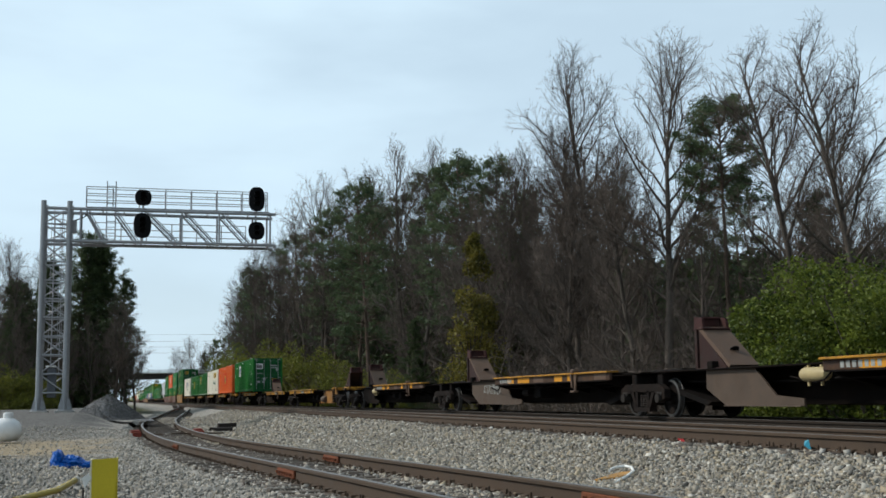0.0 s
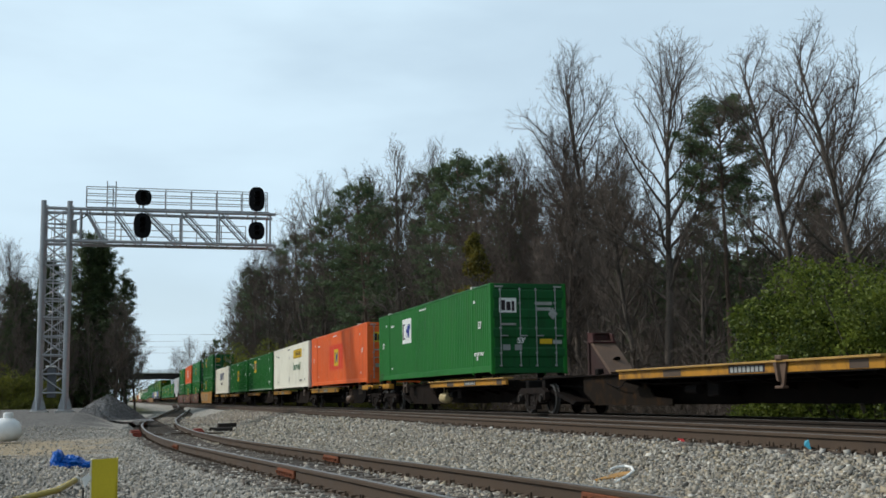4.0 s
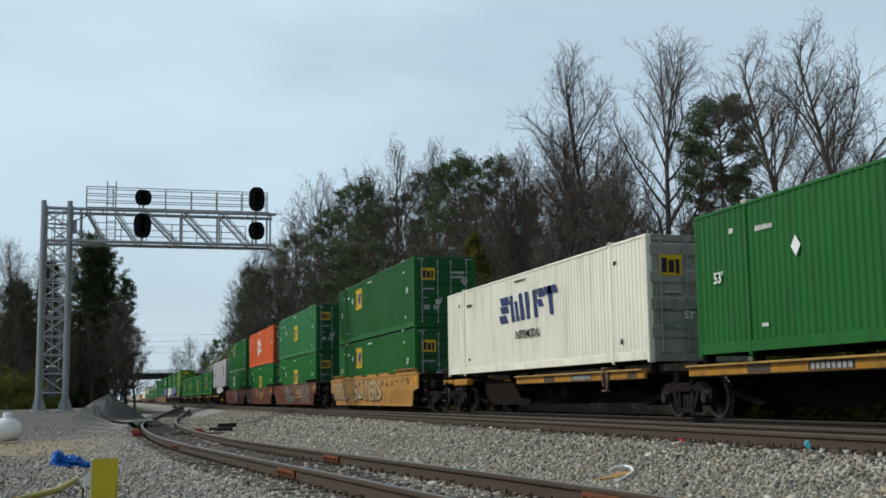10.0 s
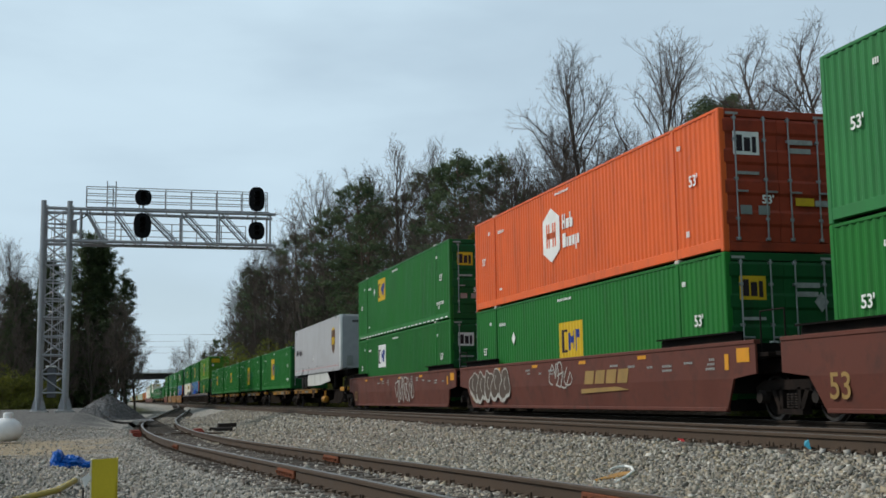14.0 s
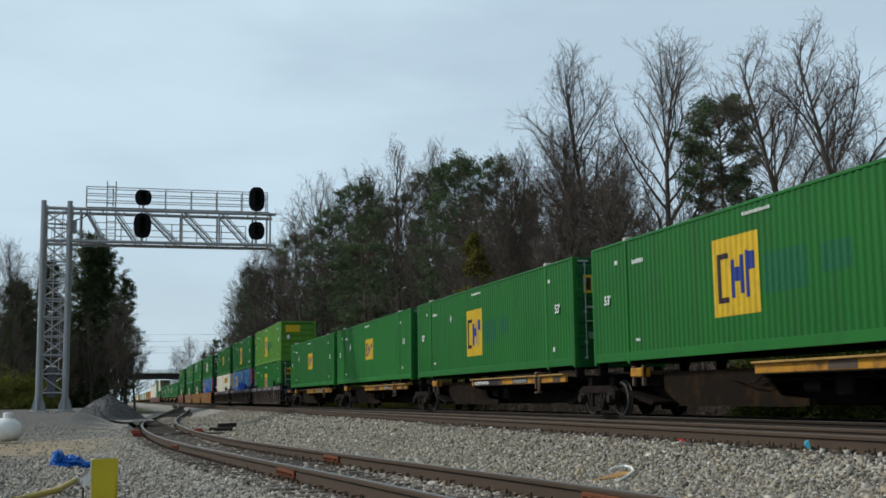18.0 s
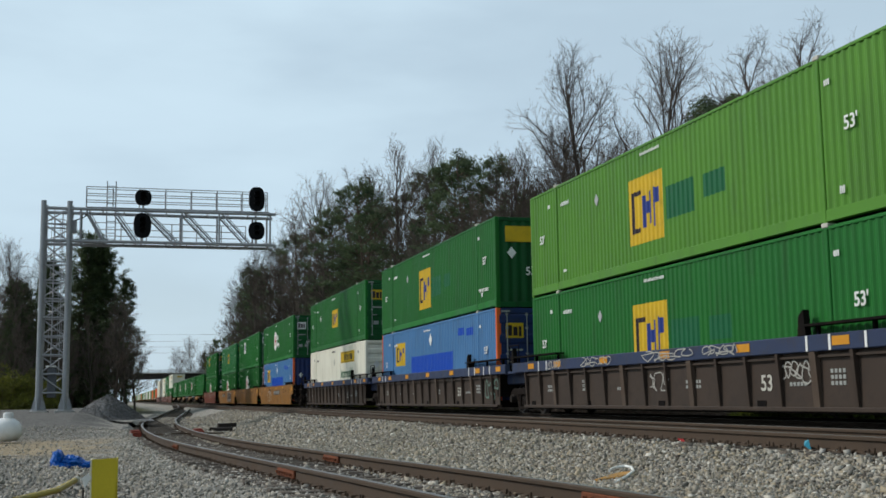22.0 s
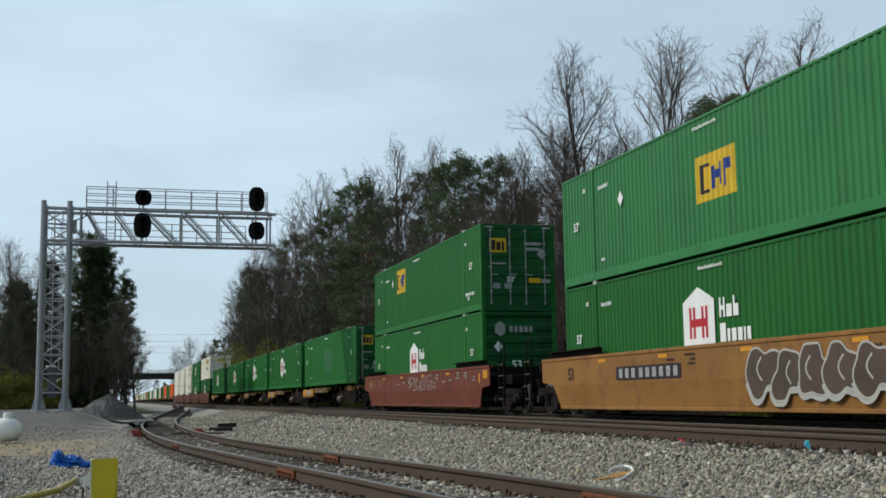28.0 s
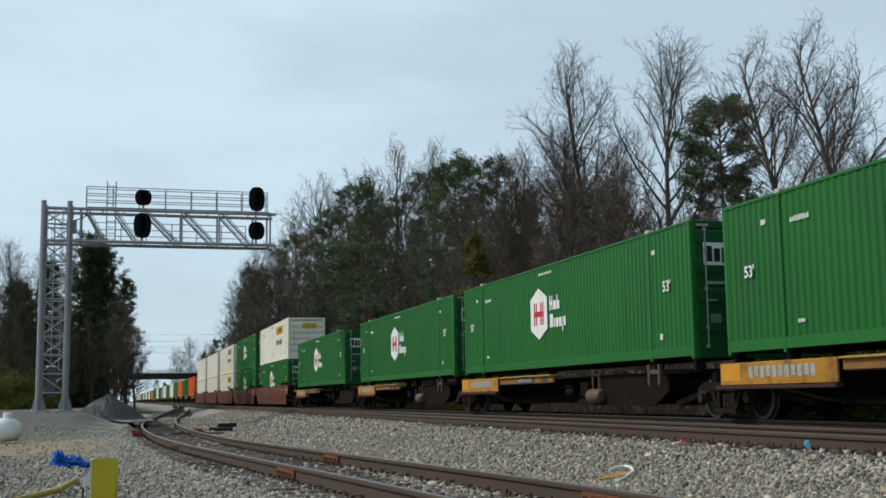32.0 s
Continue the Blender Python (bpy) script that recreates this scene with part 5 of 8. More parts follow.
def web_plate(car, yi, yo, material, label):
    """Deep side plates of the underframe: upright beside the truck (yi), tapering off under the sill (yo)."""
    d = 1 if yo > yi else -1
    for s in (-1, 1):
        part("web_plate", Geo().prism([(yi, 1.0), (yi, 0.60), (yi + d * 0.75, 0.27), (yo, 0.27), (yo, 0.40), (yo - d * 0.9, 0.46), (yo - d * 1.6, 0.98)], "x", min(s * 0.86, s * 0.90), max(s * 0.86, s * 0.90)), material, car, label)
    for s in (-1, 1):
        part("web_flange", Geo().box(min(s * 0.84, s * 0.98), max(s * 0.84, s * 0.98), min(yi + d * 0.8, yo), max(yi + d * 0.8, yo), 0.255, 0.275), material, car)
        part("web_end", Geo().box(min(s * 0.32, s * 0.88), max(s * 0.32, s * 0.88), yi - 0.03, yi + 0.03, 0.60, 1.0), material, car)


def spine_unit(q, b0, b1, label, sill, web=None, web_paint=None, posts=(), blocks=(), panel=None, brackets=(), own_last=False, first=False, paint=None, hitches=(),
               tank=None, detail=True, stencil="", worn=False, tank_paint=None):
    """One platform of a spine car between the trucks b0 and b1. All places are given along the train; y in the car runs from q."""
    car = thing("spine_car", label, "rail car", group="spine cars of the train")
    paint = paint or M_YELLOW
    a, b = b0 - q, b1 - q
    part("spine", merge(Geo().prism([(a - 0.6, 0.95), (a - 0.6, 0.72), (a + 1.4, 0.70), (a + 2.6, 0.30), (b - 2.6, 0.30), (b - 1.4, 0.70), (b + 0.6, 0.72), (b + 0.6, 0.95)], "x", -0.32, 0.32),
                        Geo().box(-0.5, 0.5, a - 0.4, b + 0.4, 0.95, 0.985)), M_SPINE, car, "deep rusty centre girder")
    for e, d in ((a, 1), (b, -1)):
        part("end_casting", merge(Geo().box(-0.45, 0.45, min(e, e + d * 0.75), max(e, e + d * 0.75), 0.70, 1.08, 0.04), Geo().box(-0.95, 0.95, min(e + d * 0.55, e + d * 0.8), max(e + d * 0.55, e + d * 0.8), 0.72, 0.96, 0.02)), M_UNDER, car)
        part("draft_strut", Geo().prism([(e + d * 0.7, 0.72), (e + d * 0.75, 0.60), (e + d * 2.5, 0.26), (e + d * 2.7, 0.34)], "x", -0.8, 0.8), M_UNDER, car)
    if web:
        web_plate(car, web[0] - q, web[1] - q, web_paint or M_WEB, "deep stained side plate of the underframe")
    s0, s1 = sill[0] - q, sill[1] - q
    for s in (-1, 1) if detail else (-1,):
        part("side_sill", Geo().box(min(s * 1.22, s * 1.30), max(s * 1.22, s * 1.30), s0, s1, 0.86, 1.045, 0.012), M_SILL if worn else paint, car, "worn brown side sill" if worn else "worn yellow side sill")
        part("sill_edge", Geo().box(min(s * 1.05, s * 1.38), max(s * 1.05, s * 1.38), s0, s1, 1.042, 1.085, 0.008), M_EDGE if not worn else paint, car, "scuffed top flange")
        part("sill_foot", Geo().box(min(s * 1.20, s * 1.33), max(s * 1.20, s * 1.33), s0 + 0.1, s1 - 0.1, 0.84, 0.862), M_UNDER, car)
        for y in brackets:
            y -= q
            part("sill_bracket", merge(Geo().prism([(y - 0.14, 1.05), (y + 0.14, 1.05), (y + 0.06, 0.62), (y - 0.02, 0.60)], "x", min(s * 1.30, s * 1.34), max(s * 1.30, s * 1.34)), Geo().prism([(y + 0.10, 1.05), (y + 0.2, 1.05), (y + 0.10, 0.72), (y + 0.04, 0.70)], "x", min(s * 1.32, s * 1.40), max(s * 1.32, s * 1.40)),
                                       Geo().box(min(s * 1.24, s * 1.42), max(s * 1.24, s * 1.42), y - 0.08, y + 0.12, 1.08, 1.17, 0.02), Geo().box(min(s * 1.28, s * 1.41), max(s * 1.28, s * 1.41), y - 0.1, y + 0.16, 0.58, 0.63, 0.01)), M_STRUT, car, "bent steel container bracket")
        for y in posts:
            y -= q
            part("bolster_post", merge(Geo().box(min(s * 1.22, s * 1.30), max(s * 1.22, s * 1.30), y - 0.30, y - 0.20, 0.70, 1.16, 0.01), Geo().box(min(s * 1.22, s * 1.30), max(s * 1.22, s * 1.30), y + 0.20, y + 0.30, 0.70, 1.16, 0.01), Geo().box(min(s * 0.3, s * 1.28), max(s * 0.3, s * 1.28), y - 0.2, y + 0.2, 0.95, 1.05)), M_STRUT2, car, "dull steel container post")
        for u, w in blocks:
            part("corner_block", Geo().box(min(s * 1.10, s * 1.34), max(s * 1.10, s * 1.34), u - q, w - q, 0.90, 1.11, 0.025), paint, car, "yellow container pedestal")
        if panel:
            part("sill_panel", merge(Geo().box(min(s * 1.29, s * 1.34), max(s * 1.29, s * 1.34), panel[0] - q, panel[1] - q, 0.66, 1.08, 0.012)), M_YELLOW, car, "ochre side panel with worn stencils")
            part("panel_ledge", Geo().box(min(s * 1.25, s * 1.42), max(s * 1.25, s * 1.42), panel[0] - q - 0.05, panel[1] - q + 0.05, 0.58, 0.65, 0.01), M_HEAD, car, "dull red ledge")
    if panel:
        p1 = panel[1] - q
        part("paint_patch", Geo().box(-1.346, -1.340, p1 - 0.75, p1 - 0.05, 0.74, 1.06), M_YELLOW_PLATE, car, "bright orange patch")
        tagged(part("marking", merge(*[Geo().box(-1.346, -1.340, p1 - 1.2 - k * 0.2, p1 - 1.06 - k * 0.2, 0.78 + 0.03 * (k % 2), 1.0) for k in range(11)]), M_FADED_SHADED, car), kind="stuff")
    if hitches:
        for s in (-1, 1):
            part("deck_plate", Geo().box(min(s * 0.3, s * 1.12), max(s * 0.3, s * 1.12), s0, s1, 1.01, 1.038, 0.005), M_SPINE, car, "dark deck plate")
        part("end_deck", Geo().box(-0.95, 0.95, a + 0.3, s0 - 0.02, 0.985, 1.02, 0.006), M_SPINE, car, "dark deck plate")
        if b - 0.3 > s1 + 0.1:
            part("end_deck", Geo().box(-1.0, 1.0, s1 + 0.02, b - 0.3, 0.985, 1.02, 0.006), M_SPINE, car, "dark deck plate")
    else:
        for y in (0.06, 1.93, 14.12, 15.98):
            for s in (-1, 1):
                o = piece("container_pedestal", f"pedestal{s}", lambda: merge(Geo().box(min(s * 1.0, s * 1.22), max(s * 1.0, s * 1.22), 0.0, 0.12, 0.98, 1.285, 0.01), Geo().box(min(s * 0.3, s * 1.1), max(s * 0.3, s * 1.1), 0.02, 0.10, 0.94, 1.02)), M_UNDER, car)
                o.matrix_basis = Matrix.Translation((0, y, 0))
    nb = 6
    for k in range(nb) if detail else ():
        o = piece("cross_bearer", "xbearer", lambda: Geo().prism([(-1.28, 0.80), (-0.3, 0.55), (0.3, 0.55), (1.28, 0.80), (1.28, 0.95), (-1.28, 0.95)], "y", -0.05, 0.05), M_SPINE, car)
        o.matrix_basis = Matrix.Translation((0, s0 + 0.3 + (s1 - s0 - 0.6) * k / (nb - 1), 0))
    if tank is not None:
        y, tz, tr = tank - q, 0.82 if worn else 0.48, 0.125 if worn else 0.19
        part("air_reservoir", merge(Geo().lathe([(0.02, -0.40), (0.7 * tr, -0.37), (tr, -0.28), (tr, 0.28), (0.7 * tr, 0.37), (0.02, 0.40)], "y", 18, (-0.98, y, tz)), Geo().box(-1.0, -0.96, y - 0.22, y - 0.17, tz - 0.2, 0.98), Geo().box(-1.0, -0.96, y + 0.17, y + 0.22, tz - 0.2, 0.98)), tank_paint or M_TANK, car, "cylindrical air tank in straps")
    if detail:
        m = (a + b) / 2
        part("brake_piping", merge(Geo().path([(-0.5, a + 0.5, 0.8), (-0.6, a + 3, 0.72), (-0.6, b - 3, 0.72), (-0.5, b - 0.5, 0.8)], 0.025), Geo().path([(-0.92, s0 + 0.2, 0.80), (-1.0, m - 0.6, 0.74), (-1.0, m + 1.4, 0.74), (-0.92, s1 - 0.2, 0.80)], 0.018), Geo().path([(-1.15, s1 - 0.1, 0.9), (-1.1, s1 + 0.25, 0.72), (-1.0, s1 + 0.7, 0.68), (-0.9, min(s1 + 1.6, b), 0.8)], 0.016),
                                   Geo().box(-0.95, -0.5, m - 1.5, m - 1.0, 0.45, 0.85, 0.03), Geo().tube((-0.95, m - 0.7, 0.6), (-0.95, m - 0.2, 0.6), 0.1, n=10)), M_UNDER, car, "brake pipes and valve box")
    truck(car, a, not detail)
    if own_last:
        truck(car, b)
        coupler(car, b + 0.6, 1)
    for own, e, d in ((first, a, -1), (own_last, b, 1)):
        if own:
            part("end_sill", merge(Geo().box(-1.33, 1.33, min(e + d * 0.75, e + d * 0.9), max(e + d * 0.75, e + d * 0.9), 0.95, 1.10, 0.015), Geo().box(-1.36, -1.26, min(e - d * 0.35, e + d * 0.9), max(e - d * 0.35, e + d * 0.9), 0.97, 1.10, 0.015)), paint, car, "worn yellow end sill")
            ladder(car, -1.40, e + d * 0.45, 0.30, 1.05, M_UNDER, 3)
            part("handrail", Geo().path([(-1.34, e + d * 0.25, 1.1), (-1.34, e + d * 0.25, 1.55), (-1.34, e + d * 0.62, 1.55), (-1.34, e + d * 0.62, 1.1)], 0.012), M_STRUT, car, "bent handrail")
            part("uncoupling_lever", Geo().path([(-1.3, e + d * 0.95, 0.92), (-0.6, e + d * 1.0, 0.86), (-0.2, e + d * 1.05, 0.98)], 0.014), M_TRUCK, car)
    if first:
        coupler(car, a - 0.6, -1)
    for y, f in hitches:
        hitch(car, y - q, f)
    if worn:
        rs = random.Random(int(q * 3))
        for k3 in range(6):
            y = s0 + 0.15 + (s1 - s0 - 1.2) * (k3 + rs.uniform(0, 0.6)) / 6
            part("paint_patch", Geo().box(-1.304, -1.298, y, y + rs.uniform(0.3, 1.0), 0.88, 1.03), M_YELLOW_PLATE if k3 % 3 else M_STRUT, car, "patch of worn orange paint")
        for k3 in range(7):
            part("marking", shared("sillbar", lambda: Geo().box(-1.308, -1.302, -0.1, 0, 0.90, 1.01), M_FADED_SHADED), M_FADED_SHADED, car).matrix_basis = Matrix.Translation((0, s1 - 0.5 - k3 * 0.16, 0))
    elif detail:
        mid = s0 + 0.35 * (s1 - s0)
        part("stencil_plate", Geo().box(-1.304, -1.298, mid, mid + 1.3, 0.885, 1.03), M_LETTER_DARK, car, "black stencil panel")
        for k2 in range(8):
            part("marking", shared("sillbar", lambda: Geo().box(-1.308, -1.302, -0.1, 0, 0.90, 1.01), M_FADED_SHADED), M_FADED_SHADED, car).matrix_basis = Matrix.Translation((0, mid + 1.22 - k2 * 0.15, 0))
        for u, w in ((s0 + 0.4, s0 + 0.9), (s1 - 3.1, s1 - 2.3)):
            part("paint_patch", Geo().box(-1.304, -1.299, u, w, 0.88, 1.03), M_STRUT2, car, "patch of bare rust")
        if stencil:
            part("stencil_plate", Geo().box(-1.305, -1.299, s1 - 2.75, s1 - 0.2, 0.865, 1.04), M_LETTER_DARK, car, "black stencil panel")
            text_on(stencil, s1 - 0.35, 0.90, 0.095, M_WHITE, car, "side_lettering", "white stencilled lettering", x=-1.308)
    car.matrix_basis = Matrix.Translation((TRAIN_X, q, 0))
    RIDERS.append((car, q, 0.0))
    return car


# stains over a near-black base that carries the underframe's shade
M_WEB = mat("shaded_stained_web", (0.013, 0.009, 0.007), 0.75, spec=0.05, vary=0.3, scale=1.5, dirt=(0.020, 0.012, 0.008), dirt_amt=0.6, bump=0.2)
M_WEB_OCHRE = mat("stained_ochre_web", (0.014, 0.010, 0.007), 0.75, spec=0.05, vary=0.3, scale=1.2, dirt=(0.070, 0.032, 0.009), dirt_amt=0.45, bump=0.2)
M_EDGE = mat("scuffed_yellow_edge", (0.38, 0.22, 0.06), 0.5, vary=0.2, scale=2.0, dirt=(0.20, 0.10, 0.03), dirt_amt=0.7, bump=0.1)
# rust on a base blackened to hold the shade below the deck
M_SPINE = mat("shaded_rusty_girder", (0.008, 0.006, 0.005), 0.8, spec=0.04, vary=0.25, dirt=(0.022, 0.012, 0.008), dirt_amt=0.35, bump=0.2)
M_STRUT2 = mat("dusty_brown_gusset", (0.085, 0.060, 0.044), 0.65, vary=0.2, dirt=(0.07, 0.045, 0.03), dirt_amt=0.6, bump=0.15)
M_TANK = mat("cream_tank", (0.42, 0.33, 0.17), 0.5, vary=0.15, dirt=(0.12, 0.08, 0.04), dirt_amt=0.6, bump=0.05)


M_SKIRT = mat("dusty_skirt", (0.56, 0.565, 0.53), 0.5, vary=0.12, scale=0.8, dirt=(0.26, 0.25, 0.21), dirt_amt=0.6, streak=True, bump=0.04)


M_TYRE = mat("dusty_tyre_rubber", (0.017, 0.0165, 0.0165), 0.8, spec=0.1, vary=0.2, bump=0.1)


def trailer(q):
    """The long pale highway trailer that rides on a spine car."""
    t = thing("semi_trailer", "pale grey smooth-sided highway trailer on a spine car", "trailer")
    L2, z0, z1, w = 16.2, 2.02, 4.98, 1.29
    part("body", merge(Geo().box(-w, w, 0.0, L2, z0 + 0.12, z1, 0.06)), M_GREY, t)
    # front wall: the body grey made darker, its shade held in the paint
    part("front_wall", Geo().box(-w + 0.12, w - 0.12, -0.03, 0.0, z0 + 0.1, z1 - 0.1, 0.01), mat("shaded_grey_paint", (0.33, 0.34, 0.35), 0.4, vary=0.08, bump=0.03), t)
    for s in (-1, 1):
        part("corner_cap", Geo().lathe([(0.09, z0 + 0.05), (0.1, z0 + 0.1), (0.1, z1 - 0.05), (0.07, z1)], "z", 12, (s * (w - 0.08), 0.06, 0)), M_WHITE, t)
        part("bottom_rail", merge(Geo().box(min(s * w, s * (w + 0.012)), max(s * w, s * (w + 0.012)), 0.05, L2 - 0.05, z0, z0 + 0.42, 0.004), Geo().box(min(s * w, s * (w + 0.02)), max(s * w, s * (w + 0.02)), 0.05, L2 - 0.05, z0 + 0.40, z0 + 0.44, 0.004)), M_GREY, t)
        part("top_rail", Geo().box(min(s * w, s * (w + 0.012)), max(s * w, s * (w + 0.012)), 0.05, L2 - 0.05, z1 - 0.14, z1 - 0.02, 0.004), M_GREY, t)
        part("side_skirt", Geo().prism([(4.3, 2.0), (10.9, 2.0), (11.2, 1.75), (11.1, 1.30), (7.0, 1.3), (3.3, 1.5)], "x", min(s * 1.2, s * 1.23), max(s * 1.2, s * 1.23)), M_SKIRT, t, "dusty pale side skirt")
        part("mudguard", Geo().prism([(11.3, 2.0), (15.9, 2.0), (15.9, 1.85), (11.3, 1.85)], "x", min(s * 1.1, s * 1.15), max(s * 1.1, s * 1.15)), M_BLACK, t)
        for y in (12.45, 13.8):
            wh = part("wheel", Geo().lathe([(0.30, -0.02), (0.44, 0.0), (0.5, 0.05), (0.5, 0.25), (0.44, 0.3), (0.30, 0.28)], "x", 24), M_TYRE, t, "dusty black tyre")
            wh.matrix_basis = Matrix.Translation((s * 1.0 - 0.14, y, 1.60))
            part("rim", Geo().lathe([(0.05, 0.08), (0.2, 0.09), (0.3, 0.02 if s < 0 else 0.06), (0.3, 0.26), (0.05, 0.2)], "x", 20), M_STRUT2, wh, "dull steel rim")
        part("landing_leg", merge(Geo().box(s * 0.95 - 0.07, s * 0.95 + 0.07, 3.0, 3.14, 1.15, 2.05, 0.01), Geo().box(s * 0.95 - 0.14, s * 0.95 + 0.14, 2.95, 3.19, 1.1, 1.16)), M_UNDER, t)
    for k in range(24):
        o = part("reflective_tape", shared("redtape", lambda: Geo().box(-1.31, -1.302, 0, 0.16, 0, 0.06), M_RED), M_RED, t)
        o.matrix_basis = Matrix.Translation((0, 0.5 + k * 0.64, z0 + 0.24))
        o = part("reflective_tape", shared("whitetape", lambda: Geo().box(-1.31, -1.302, 0, 0.16, 0, 0.06), M_WHITE), M_WHITE, t)
        o.matrix_basis = Matrix.Translation((0, 0.66 + k * 0.64, z0 + 0.24))
    part("chassis", merge(Geo().box(-0.55, -0.45, 0.3, 15.9, 1.85, 2.1), Geo().box(0.45, 0.55, 0.3, 15.9, 1.85, 2.1), Geo().box(-1.1, 1.1, 11.9, 13.8, 1.5, 1.8)), M_UNDER, t)
    shield = Geo().prism([(1.45, 4.25), (1.45, 3.5), (1.62, 3.2), (1.98, 2.95), (2.34, 3.2), (2.5, 3.5), (2.5, 4.25), (1.98, 4.42)], "x", -1.302, -1.292)
    sh = part("logo_panel", shield, M_SHIELD, t, "brown shield")
    part("logo_figure", Geo().prism([(1.45, 4.25), (2.5, 4.25), (1.98, 4.42)], "x", -1.308, -1.30), M_SIGN_YELLOW, sh, "golden top")
    part("logo_figure", merge(*[Geo().box(-1.308, -1.30, a, a + 0.2, 3.45, 3.85) for a in (1.6, 1.88, 2.16)]), M_SIGN_YELLOW, sh, "three golden blocks")
    part("logo_wordmark", merge(*[Geo().box(-1.299, -1.29, a, a + 0.2, 3.3, 3.3 + h) for a, h in ((15.2, 0.35), (14.92, 0.35), (14.64, 0.35))]), M_LETTER_DARK, t, "row of dark blocks")
    text_on("Freight", 14.45, 3.3, 0.36, M_LETTER_DARK, t, "side_lettering", "dark lettering", x=-1.296)
    diamond(t, 8.7, 2.9, 0.14)
    for k, (x, wd) in enumerate(((-0.95, 0.3), (0.35, 0.5))):
        part("document_box", Geo().box(x, x + wd, -0.07, -0.03, 2.28, 2.78, 0.01), M_GALV_BAR if k == 0 else M_LETTER_DARK, t)
    part("front_marking", merge(*[Geo().box(-0.62 + i * 0.11, -0.54 + i * 0.11, -0.045, -0.03, 4.55, 4.68) for i in range(9)]), M_LETTER_DARK, t, "row of dark blocks")
    for x in (0.0, 0.5):
        o = diamond(t, 0, 0, 0.19, M_GALV_BAR)
        o.matrix_basis = Matrix.Translation((x, -0.035, 3.1)) @ Matrix.Rotation(radians(90), 4, "Z")
    t.matrix_basis = Matrix.Translation((TRAIN_X, q, 0))
    RIDERS.append((t, q, 0.0))
    return t


M_SHIELD = mat("shield_brown", (0.10, 0.045, 0.015), 0.5, vary=0.1, bump=0.02)

SPINE_Z, LOW_Z, HIGH_Z = 1.213, 0.37, 3.266
GREEN_SPINE = "green corrugated steel container with a yellow panel on a spine car"
GREEN_LOW = "green corrugated steel container, lower one in a well car"
GREEN_HIGH = "green corrugated steel container stacked on another"
EMPTY = "empty yellow spine car platform with upright rusty trailer hitch"
LOADED = "yellow and rusty spine car platform carrying a container"

# two empty cars of three platforms each lead into view
spine_unit(6.8, 6.8, 24.2, EMPTY, (8.1, 16.8), (21.5, 18.0), M_STRUT2, hitches=((22.9, 1), (4.6, 1)), tank=17.5, worn=True, brackets=(10.2,))
u2 = spine_unit(24.2, 24.2, 41.1, EMPTY, (25.5, 34.2), (37.9, 32.9), M_STRUT2, hitches=((40.2, 1),), worn=True, brackets=(27.6,))
scribble(u2, 10.6, 12.4, 0.58, 0.88, M_FADED_SHADED, 51, -0.902, 12, 0.012)
spine_unit(41.1, 41.1, 57.9, EMPTY, (43.0, 51.7), (56.0, 52.6), M_WEB, hitches=((57.4, 1),), tank=52.9, own_last=True, worn=True, brackets=(45.2,))
YELLOW_EMPTY = "empty ochre yellow spine car platform with scuffed side sills"
spine_unit(62.0, 62.0, 79.9, YELLOW_EMPTY, (69.1, 78.8), (63.4, 68.6), M_TTX, hitches=((62.4, -1),), tank=66.8, first=True, brackets=(75.9,), tank_paint=M_STRUT2)
spine_unit(79.9, 79.9, 98.2, YELLOW_EMPTY, (81.8, 91.6), (94.7, 89.7), M_WEB_OCHRE, hitches=((95.6, 1),), brackets=(84.6,), tank=None)
spine_unit(101.2, 98.2, 116.2, LOADED, (99.8, 108.6), (113.4, 108.2), posts=(112.6,), blocks=((115.3, 116.6),), own_last=True, tank=107.6)
container(M_GREEN, 101.2, SPINE_Z, "green corrugated container with a white panel on a spine car", "white")

for i, (q, bb) in enumerate(((120.0, 119.4), (137.5, 136.8), (155.0, 154.3), (172.4, 171.9), (190.8, 189.6))):
    end = (136.8, 154.3, 171.9, 189.6, 206.6)[i]
    if i < 4:
        spine_unit(q, bb, end, LOADED, (end - 9.2, end - 0.6), (bb + 2.7, bb + 8.0), posts=(bb + 2.3,), blocks=((119.5, 121.0),) if i == 0 else (), first=i == 0, tank=125.6 if i == 0 else None, tank_paint=M_STRUT)
    else:
        spine_unit(q, bb, end, LOADED, (191.1, 199.7), (end - 2.7, end - 7.0), blocks=((204.6, 206.2),), brackets=(193.1,), own_last=True)
container(M_ORANGE, 120.0, SPINE_Z, "faded orange corrugated container with a red-orange square on a spine car", "orange_panel", lift_text=False, colour="orange")
container(M_CREAM, 137.5, SPINE_Z, "cream corrugated container with a long yellow panel on a spine car", "jb", end="across", dark_end=M_GREY, colour="cream")
container(M_GREEN_DEEP, 155.0, SPINE_Z, "green container with white tape along its bottom on a spine car", "high", colour="white_tape")
container(M_GREEN_DEEP, 172.4, SPINE_Z, GREEN_SPINE, "panel", lift_text=False)
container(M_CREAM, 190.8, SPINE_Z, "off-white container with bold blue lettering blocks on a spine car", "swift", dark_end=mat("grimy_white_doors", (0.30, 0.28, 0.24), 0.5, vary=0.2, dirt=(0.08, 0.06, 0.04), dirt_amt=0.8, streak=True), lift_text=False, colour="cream")

